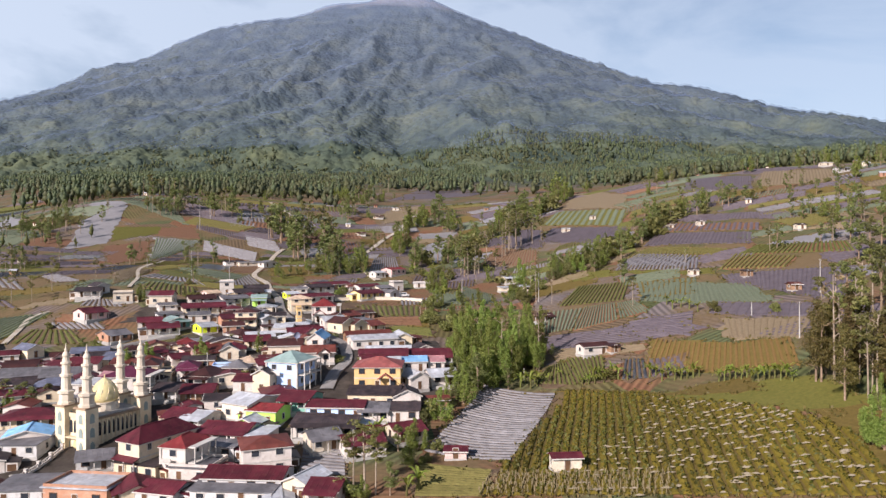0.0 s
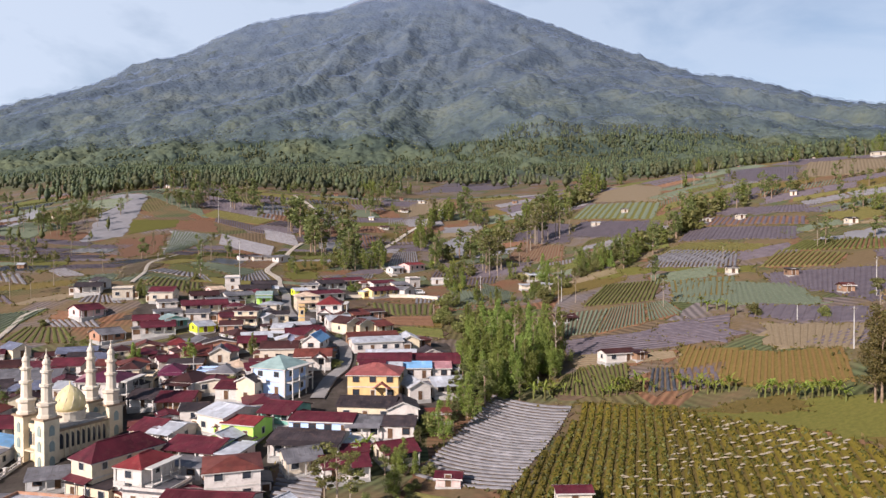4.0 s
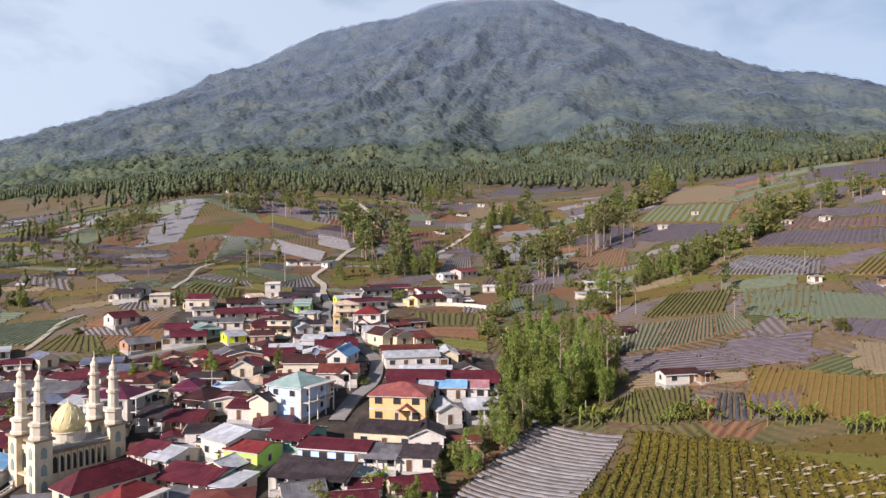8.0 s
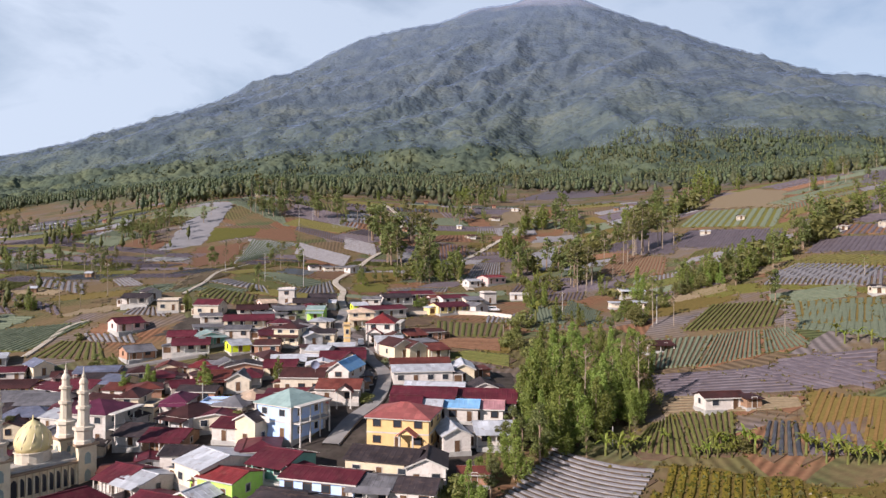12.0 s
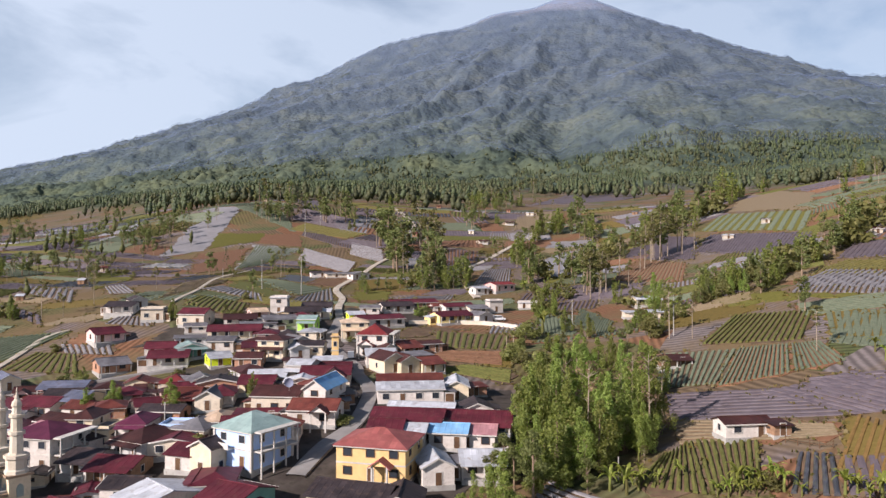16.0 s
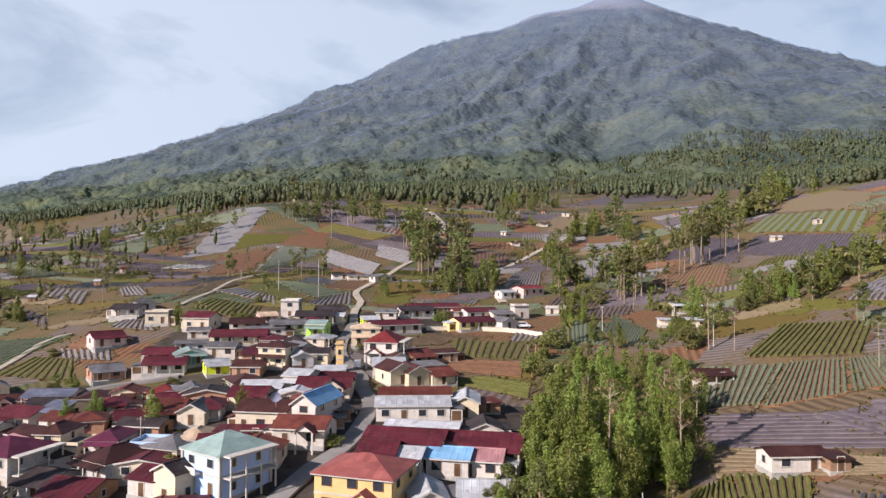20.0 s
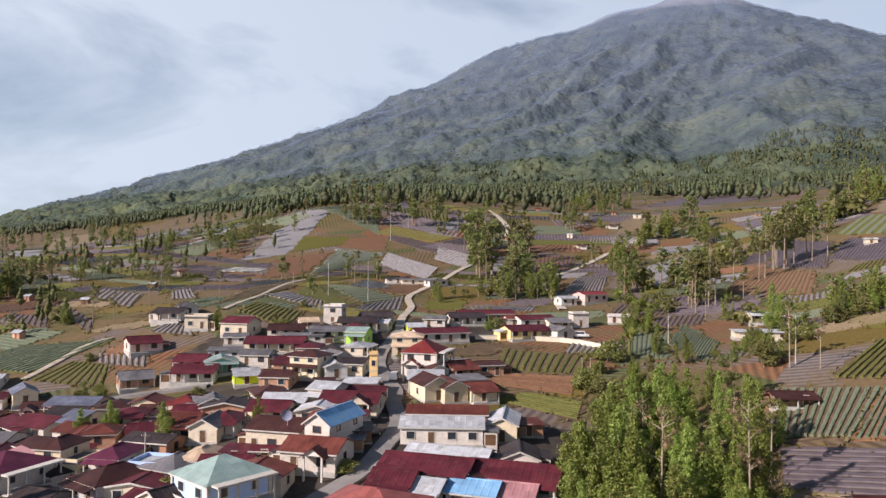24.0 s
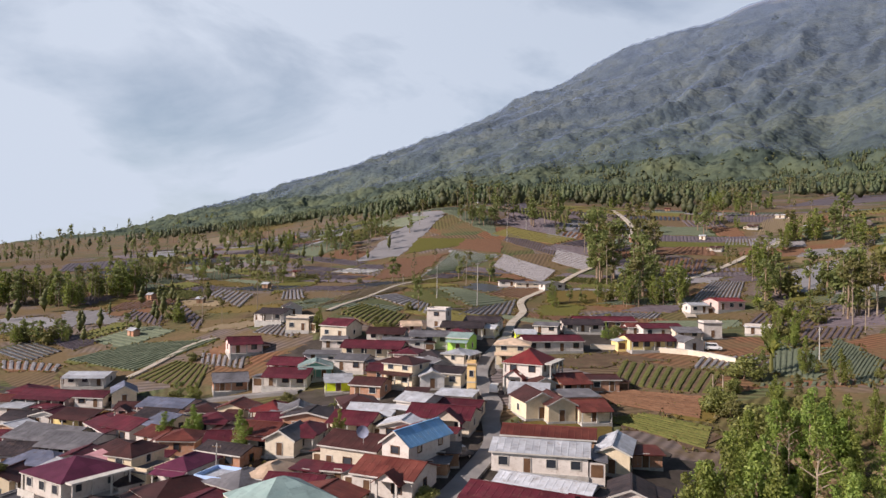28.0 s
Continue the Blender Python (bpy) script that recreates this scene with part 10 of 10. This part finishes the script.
tree("tall", -125.5, 371.4, 14.5)
tree("tall", -152.5, 318.9, 9.9, 1.10)
tree("pine", -161.4, 386.7, 10.5)
tree("dark", -3.9, 576.5, 18.8)
tree("dark", -7.0, 571.0, 16.0, 1.10)

# hedged ravines between the terraces
grove(("leafy", "dark", "shrub"), -5.0, 308.8, 9.8, 425.5, 30, 12, 3.5, 8.5, 300)
grove(("leafy", "dark", "tall", "shrub"), 9.8, 425.5, 55.0, 511.9, 34, 16, 5, 11, 301)
grove(("dark", "tall", "leafy"), 55.0, 511.9, 96.2, 563.0, 26, 22, 6, 12, 302)
grove(("leafy", "shrub", "dark", "banana"), 23.1, 280.5, 43.8, 306.4, 22, 10, 2.5, 6, 303)
grove(("leafy", "dark", "shrub"), 43.8, 306.4, 64.9, 330.7, 28, 10, 4, 9, 304)
grove(("leafy", "dark"), 64.9, 330.7, 85.5, 343.5, 28, 10, 5, 10, 305)
grove(("leafy", "shrub", "dark"), -77.1, 347.8, -58.0, 401.5, 20, 14, 4, 9, 306)
grove(("dark", "tall", "dark"), -197.6, 486.3, -181.7, 500.9, 16, 22, 8, 13, 320)
grove(("tall", "dark", "dark"), -236.0, 424.0, -256.0, 500.0, 20, 12, 6, 11, 321)
grove(("tall", "dark"), -212.5, 829.3, -122.0, 961.8, 16, 40, 8, 14, 322)

# ---- the patchwork of small plots over the rest of the slope ----
def _covered(p):
    n = 0
    for c in PLOTS:
        if abs(c[:, 0] - p[0]).min() > 60 or abs(c[:, 1] - p[1]).min() > 60:
            continue
        s = [np.cross(c[(i + 1) % 4] - c[i], p - c[i]) for i in range(4)]
        if min(s) > 0 or max(s) < 0:
            return True
    return False


QUILT = [
    ("purple", "purple", 0, "violet-brown plot under mulch film on the slope", 0.2),
    ("dark", "purple", 1, "plot of dark violet mulched beds", 0.3),
    ("dark", "silver", 1, "terrace striped with silver mulch beds", 0.3),
    ("rust", "soil", 0, "bare red-brown earth plot", 0.2),
    ("soil", "rust", 1, "red-brown plot with low earth beds", 0.25),
    ("dark", "green", 1, "dark plot with green crop rows", 0.4),
    ("soil", "cabbage", 1, "rows of grey-green cabbages", 0.35),
    ("cabbage", "cabbage", 0, "grey-green cabbage plot", 0.2),
    ("tan", "tan", 0, "tan fallow plot", 0.2),
    ("soil", "moss", 1, "plot of dull green crop rows", 0.4),
    ("plastic", "plastic", 0, "plot under pale grey plastic sheeting", 0.2),
    ("grass", "grass", 0, "plot of rough brown-green grass", 0.2),
    ("dark", "black", 1, "plot striped with black mulch film", 0.3),
]
WEST = (3, 6, 2, 1, 2, 5, 3, 3, 1, 2, 0, 2, 6)
EAST = (5, 4, 3, 2, 3, 3, 3, 4, 3, 3, 1, 2, 0)


def quilt():
    rnd = random.Random(42)
    homes = np.array(HOMES)
    cells = []

    def cut(u0, u1, v0, v1):
        far = v0 > 420
        long_, short = (46, 26) if far else (34, 17)
        du, dv = u1 - u0, v1 - v0
        if du < long_ and dv < short or (du * dv < (850 if far else 420)):
            cells.append((u0, u1, v0, v1))
            return
        f = rnd.uniform(0.36, 0.64)
        if du / long_ > dv / short * rnd.uniform(0.7, 1.4):
            cut(u0, u0 + du * f, v0, v1)
            cut(u0 + du * f, u1, v0, v1)
        else:
            cut(u0, u1, v0, v0 + dv * f)
            cut(u0, u1, v0 + dv * f, v1)

    cut(-470, 350, 150, 640)

    def warp(u, v):
        return np.array((u + 14 * math.sin(v * 0.017 + u * 0.004) + 5 * math.sin(v * 0.05), v + 12 * math.sin(u * 0.015 + 1.0) + 4 * math.sin(u * 0.047 + v * 0.02) + 0.06 * u))

    for u0, u1, v0, v1 in cells:
        g = rnd.uniform(0.5, 1.3)
        q = [warp(u + rnd.uniform(-1.5, 1.5), v + rnd.uniform(-1.5, 1.5)) for u, v in ((u0 + g, v0 + g), (u1 - g, v0 + g), (u1 - g, v1 - g), (u0 + g, v1 - g))]
        mid = sum(q) / 4
        kind = rnd.choices(QUILT, WEST if mid[0] < -90 else EAST)[0]
        turn, hedge, keep = rnd.random() < 0.5, rnd.random(), rnd.random()
        a = math.degrees(math.atan2(mid[0] - 10, mid[1] - 40))
        if not -48 < a < 34 or float(ground_z(*mid)) > _edge(*mid) - 4:
            continue
        if -205 < mid[0] < 75 and mid[1] < 268 + 0.2 * mid[0]:
            continue
        if np.hypot(homes[:, 0] - mid[0], homes[:, 1] - mid[1]).min() < 13 or keep < 0.06:
            continue
        if sum(_covered(mid * (1 - k) + p * k) for p in q for k in (0.2, 0.75)) > 2:
            continue
        if turn:
            q = q[1:] + q[:1]
        soil, crop, rows, label, high = kind
        wide = np.linalg.norm(q[1] - q[0])
        near = mid[1] < 430
        field(*q, soil, crop, int(max(4, wide / (1.5 if near else 2.6))) if rows else 0, label, high=high if near else high + 0.15, lift=0.02, fill=0.6)
        # a hedge or a few trees on one bank
        if hedge < (0.36 if mid[0] < -120 else 0.34):
            i = rnd.randrange(4)
            p0, p1 = q[i], q[(i + 1) % 4]
            n = int(np.linalg.norm(p1 - p0) / (3.2 if hedge < 0.2 else 7))
            for k in range(n):
                p = p0 + (p1 - p0) * (k + rnd.random()) / n
                h = rnd.random()
                if h < 0.5:
                    tree("shrub", p[0] + rnd.gauss(0, 0.8), p[1] + rnd.gauss(0, 0.8), rnd.uniform(1.4, 3.6))
                else:
                    tree("tall" if h < 0.68 else "dark" if h < 0.9 else "leafy", p[0] + rnd.gauss(0, 0.8), p[1] + rnd.gauss(0, 0.8), rnd.uniform(5, 13))
        if hedge > 0.93:
            field_hut(mid[0], mid[1], rnd)


def field_hut(x, y, rnd):
    """A tiny shelter on posts among the plots."""
    w, d = rnd.uniform(2.2, 4.0), rnd.uniform(2.0, 2.8)
    root = empty("field_hut", pose(x, y, gz(x, y) + 0.1, 0, 0, rnd.uniform(-30, 30)), "small board field hut with a sheet roof", "hut", "field huts")
    part("wall", Shape().box(-w / 2, w / 2, -d / 2, d / 2, -0.5, 1.9), WALL[rnd.choice(("wood", "wood", "brick", "beige"))], root)
    part("roof", gable_roof(w, d, 1.9, 0.6, 0.35, 0.08), ROOF[rnd.choice(("grey", "rust", "pale"))], root)
    part("door", Shape().box(-0.4, 0.4, -d / 2 - 0.05, -d / 2 + 0.02, 0, 1.7), DARK_WOOD, root)


quilt()


# loose dark trees over the western slope
def _west(x, y, z, rng_):
    return (x < -175 - 0.1 * (y - 300)) & (y > 240) & (z < _edge(x, y)) & (np.sin(x * 0.031 + y * 0.011) + np.sin(y * 0.043 - x * 0.012) + rng_.normal(0, 0.8, len(x)) > 0.35)


_w = scatter(620, -60, -14, 230, 640, _west, 51)
forest("west_trees", "scattered dark trees among the western fields", LEAF_DARK, _w, np.random.default_rng(8).uniform(3.5, 10, len(_w)), 0.2, 4, 52)
field_weeds()
far_trees()

# ---- smaller things ----
def utility_pole(x, y, h):
    root = empty("utility_pole", pose(x, y, gz(x, y), 0, 0, 20), "pale slender concrete utility pole with crossarm", "utility pole", "utility poles")
    part("shaft", Shape().tube([(0, 0, -1), (0, 0, h)], [0.15, 0.08], 8), CONCRETE, root)
    if h > 5:
        part("crossarm", Shape().box(-0.7, 0.7, -0.05, 0.05, h - 0.6, h - 0.48), DARK_WOOD, root)
        for sx in (-0.6, -0.2, 0.2, 0.6):
            part("insulator", Shape().tube([(sx, 0, h - 0.48), (sx, 0, h - 0.3)], [0.05, 0.03], 6), WHITE_TRIM, root)
    return root


def garden_wall(pts, h, label):
    root = empty("garden_wall", Matrix.Identity(4), label, "wall")
    for i in range(len(pts) - 1):
        (x0, y0), (x1, y1) = pts[i], pts[i + 1]
        l_ = math.hypot(x1 - x0, y1 - y0)
        z0, z1 = gz(x0, y0), gz(x1, y1)
        nx, ny = -(y1 - y0) / l_ * 0.15, (x1 - x0) / l_ * 0.15
        q = [(x0 - nx, y0 - ny, z0 + h), (x1 - nx, y1 - ny, z1 + h), (x1 + nx, y1 + ny, z1 + h), (x0 + nx, y0 + ny, z0 + h)]
        part("wall_panel", Shape().slab(q, h + 1.0), WALL["beige"], root)
        part("coping", Shape().slab([(a * 1.0, b * 1.0, c + 0.12) for a, b, c in [(x0 - nx * 1.4, y0 - ny * 1.4, z0 + h), (x1 - nx * 1.4, y1 - ny * 1.4, z1 + h), (x1 + nx * 1.4, y1 + ny * 1.4, z1 + h), (x0 + nx * 1.4, y0 + ny * 1.4, z0 + h)]], 0.118), CONCRETE, root)
    return root


CAR_PAINT = {"white": surface("white_car_paint", (0.72, 0.72, 0.72), (0.80, 0.80, 0.80), rough=0.25, bump=0.0), "dark": surface("dark_car_paint", (0.05, 0.05, 0.06), (0.08, 0.08, 0.09), rough=0.25, bump=0.0)}
TYRE = surface("tyre_rubber", (0.02, 0.02, 0.02), (0.035, 0.035, 0.035))


def van(x, y, yaw, colour):
    root = empty("van", pose(x, y, gz(x, y) + 0.27, 0, 0, yaw), "parked " + colour + " minivan on the village street", "van", "parked cars")
    body = Shape()
    prof = [(-2.0, 0.35), (2.0, 0.35), (2.05, 0.85), (1.2, 1.05), (0.75, 1.75), (-1.85, 1.8), (-2.02, 1.0)]
    n = len(prof)
    for yy in (-0.82, 0.82):
        body.v += [(px_, yy * (0.9 if pz > 1.2 else 1), pz) for px_, pz in prof]
    body.f = [tuple(range(n)), tuple(reversed(range(n, 2 * n)))] + [(i, n + i, n + (i + 1) % n, (i + 1) % n) for i in range(n)]
    part("body", body, CAR_PAINT[colour], root)
    part("windscreen", Shape().slab([(1.16, -0.66, 1.1), (1.16, 0.66, 1.1), (0.8, 0.62, 1.7), (0.8, -0.62, 1.7)], 0.04), GLASS, root)
    for s in (-1, 1):
        part("side_window", Shape().box(-1.7, 0.7, s * 0.80 - 0.03, s * 0.80 + 0.03, 1.08, 1.6), GLASS, root)
        part("headlight", Shape().box(1.98, 2.07, s * 0.6 - 0.14, s * 0.6 + 0.14, 0.66, 0.84), WHITE_TRIM, root)
        for wx in (-1.3, 1.3):
            wh = part("wheel", Shape().tube([(wx, s * 0.66, 0.3), (wx, s * 0.86, 0.3)], [0.3, 0.3], 14), TYRE, root)
            part("rim", Shape().tube([(wx, s * 0.8, 0.3), (wx, s * 0.875, 0.3)], [0.17, 0.17], 10), WHITE_TRIM, wh)
    return root


def straw(c0, c1, c2, c3, n, seed):
    """Pale heaps of dry straw lying in the rows of a field."""
    rnd = random.Random(seed)
    sh = Shape()
    d = Vector((math.sin(radians(12.0)), math.cos(radians(12.0)), 0))
    o = Vector((d.y, -d.x, 0))
    for _ in range(n):
        u, v = rnd.random(), rnd.random() ** 1.2
        x = (c0[0] * (1 - u) + c1[0] * u) * (1 - v) + (c3[0] * (1 - u) + c2[0] * u) * v
        y = (c0[1] * (1 - u) + c1[1] * u) * (1 - v) + (c3[1] * (1 - u) + c2[1] * u) * v
        # laid across the beds, in loose lines
        t = round((x * d.x + y * d.y) / 2.6) * 2.6 + rnd.gauss(0, 0.35)
        q = Vector((x, y, 0))
        q += d * (t - q.dot(d))
        w_, l_ = rnd.uniform(0.4, 0.95), rnd.uniform(0.13, 0.26)
        tilt = rnd.uniform(-0.12, 0.12)
        e = (o + d * tilt).normalized()
        g = Vector((-e.y, e.x, 0))
        n0, k = len(sh.v), 8
        for i in range(k):
            a = math.tau * i / k
            p = q + e * w_ * math.cos(a) * rnd.uniform(0.75, 1.2) + g * l_ * math.sin(a) * rnd.uniform(0.7, 1.3)
            sh.v.append((p.x, p.y, gz(p.x, p.y) + 0.5))
        sh.v.append((q.x, q.y, gz(q.x, q.y) + 0.74))
        sh.f += [(n0 + i, n0 + (i + 1) % k, n0 + k) for i in range(k)]
    return tagged(new("straw_heaps", sh.mesh("straw_heaps", CROP_STRAW)), "pale heaps of dry straw between crop rows", "straw", kind="stuff")


CROP_STRAW = surface("dry_straw", (0.21, 0.175, 0.12), (0.30, 0.255, 0.185), scale=2.0)
DRY_STAKE = surface("dry_stake", (0.15, 0.12, 0.07), (0.24, 0.19, 0.11), scale=2.0)


def stakes(x0, y0, x1, y1, n, rows, dx, dy, seed):
    """Dry bean stakes standing in rows."""
    rnd = random.Random(seed)
    sh = Shape()
    for r in range(rows):
        for i in range(n):
            t = i / (n - 1)
            x, y = x0 + (x1 - x0) * t + dx * r + rnd.uniform(-0.2, 0.2), y0 + (y1 - y0) * t + dy * r + rnd.uniform(-0.2, 0.2)
            z = gz(x, y)
            sh.tube([(x, y, z), (x + rnd.uniform(-0.25, 0.25), y + rnd.uniform(-0.2, 0.2), z + rnd.uniform(1.3, 1.9))], [0.035, 0.02], 4)
            for _ in range(3):
                q = Vector((x + rnd.uniform(-0.2, 0.2), y + rnd.uniform(-0.2, 0.2), z + rnd.uniform(0.5, 1.4)))
                s = rnd.uniform(0.08, 0.18)
                sh.face(q, q + Vector((s, 0, -0.1)), q + Vector((s, 0.05, 0.4)), q + Vector((0, 0.05, 0.45)))
    return tagged(new("dry_stakes", sh.mesh("dry_stakes", DRY_STAKE)), "rows of dry leaning bean stakes", "stakes", kind="stuff")



def satellite_dish(x, y, z, yaw):
    root = empty("satellite_dish", pose(x, y, z, 0, 0, yaw), "dark mesh satellite dish on a brown roof", "satellite dish")
    part("mast", Shape().tube([(0, 0, -0.6), (0, 0, 0.9)], [0.04, 0.04], 6), CONCRETE, root)
    sh = Shape()
    for k in range(4):
        r = 0.9 * k / 3
        for i in range(14):
            t = math.tau * i / 14
            sh.v.append((r * math.cos(t), -0.35 * (r / 0.9) ** 2 - 0.1, 1.1 + r * math.sin(t)))
    for k in range(3):
        for i in range(14):
            a, b = k * 14 + i, k * 14 + (i + 1) % 14
            sh.f.append((a, b, b + 14, a + 14))
    part("dish", sh, ROOF["navy"], root)
    part("feed_arm", Shape().tube([(0, -0.1, 1.1), (0, -0.75, 1.1)], [0.02, 0.03], 5), CONCRETE, root)
    return root


def rail_fence(pts, label):
    """Leaning posts with two thin rails."""
    root = empty("fence", Matrix.Identity(4), label, "fence")
    for i, (x, y) in enumerate(pts):
        part("post", Shape().tube([(x, y, gz(x, y) - 0.3), (x + 0.05, y, gz(x, y) + 1.3)], [0.06, 0.05], 6), DARK_WOOD, root)
        if i:
            a, b = pts[i - 1], pts[i]
            for h in (0.6, 1.1):
                part("rail", Shape().tube([(*a, gz(*a) + h), (*b, gz(*b) + h)], [0.045, 0.04], 5), DARK_WOOD, root)
    return root


def laundry(x, y, yaw, cols):
    root = empty("clothes_line", pose(x, y, gz(x, y), 0, 0, yaw), "clothes line with hanging washing beside a house", "clothes line", "clothes lines")
    for sx in (-1.8, 1.8):
        part("post", Shape().tube([(sx, 0, -0.4), (sx, 0, 2.0)], [0.04, 0.035], 6), DARK_WOOD, root)
    part("line", Shape().tube([(-1.8, 0, 1.9), (0, 0, 1.8), (1.8, 0, 1.9)], [0.012, 0.012, 0.012], 4), WHITE_TRIM, root)
    for i, c in enumerate(cols):
        x0 = -1.6 + i * 3.2 / len(cols)
        part("cloth", Shape().box(x0, x0 + 2.5 / len(cols), -0.015, 0.015, 0.9 + 0.15 * (i % 3), 1.82), WALL[c], root)
    return root


def balustrade(pts):
    """A low white wall with capped piers along the ramp beside the mosque."""
    root = empty("balustrade", Matrix.Identity(4), "white balustrade wall with capped piers beside a ramp", "balustrade")
    for i, (x, y) in enumerate(pts):
        z = gz(x, y)
        pier = part("pier", Shape().box(x - 0.25, x + 0.25, y - 0.25, y + 0.25, z - 0.8, z + 1.5), WALL["white"], root)
        part("cap", Shape().box(x - 0.34, x + 0.34, y - 0.34, y + 0.34, z + 1.5, z + 1.65), WHITE_TRIM, pier)
        if i:
            (x0, y0), z0 = pts[i - 1], gz(*pts[i - 1])
            l_ = math.hypot(x - x0, y - y0)
            nx, ny = -(y - y0) / l_ * 0.1, (x - x0) / l_ * 0.1
            part("panel", Shape().slab([(x0 - nx, y0 - ny, z0 + 0.55), (x - nx, y - ny, z + 0.55), (x + nx, y + ny, z + 0.55), (x0 + nx, y0 + ny, z0 + 0.55)], 1.2), WALL["white"], root)
            part("top_rail", Shape().slab([(x0 - nx, y0 - ny, z0 + 1.15), (x - nx, y - ny, z + 1.15), (x + nx, y + ny, z + 1.15), (x0 + nx, y0 + ny, z0 + 1.15)], 0.15), WHITE_TRIM, root)
            for k in range(1, 6):
                t = k / 6
                bx, by, bz = x0 + (x - x0) * t, y0 + (y - y0) * t, z0 + (z - z0) * t
                part("baluster", Shape().tube([(bx, by, bz + 0.54), (bx, by, bz + 0.8), (bx, by, bz + 1.01)], [0.06, 0.11, 0.06], 7), WHITE_TRIM, root)
    return root



utility_pole(-116.4, 335.5, 12.0)
utility_pole(-97.7, 331.6, 14.8)
utility_pole(-156.5, 467.4, 16.7)
utility_pole(-144.6, 354.5, 4.9)
utility_pole(82.0, 167.0, 8.5)
utility_pole(105.6, 203.2, 9.8)
utility_pole(84.3, 198.3, 3.7)
utility_pole(35.8, 272.3, 11.1)
utility_pole(-70.8, 177.3, 4.0)
utility_pole(-62.4, 191.6, 5.8)
utility_pole(20.9, 188.3, 3.6)
utility_pole(-159.0, 496.1, 9.7)
utility_pole(7.7, 299.1, 7.5)
garden_wall([(-44.1, 295.5), (-37.8, 298.3), (-29.6, 300.9), (-21.1, 301.1), (-15.1, 298.8), (-8.6, 293.5)], 1.2, "pale rendered retaining wall below the yellow house")
van(-46.2, 248.0, 110, "white")
van(-32.2, 210.7, 60, "dark")
van(-16.6, 307.7, 20, "white")
straw((30.1, 109.5), (64.0, 98.4), (63.0, 134.0), (46.1, 168.3), 250, 5)
straw((19.6, 112.3), (29.3, 109.1), (40.3, 141.9), (31.7, 137.9), 40, 6)
stakes(5.8, 116.4, 33.0, 107.5, 34, 5, 0.55, 1.57, 3)
rail_fence([(46.9, 195.6), (48.4, 194.3), (49.9, 193.4), (51.1, 192.6), (52.9, 192.1)], "weathered rail fence beside the field house")
satellite_dish(-40.0, 197.9, 34.5, 20)
laundry(-11.8, 222.5, 15, ("white", "white", "blue", "white"))
balustrade([(-81.5, 136.5), (-80.3, 139.0), (-79.6, 142.2), (-79.2, 145.9), (-79.0, 150.0)])
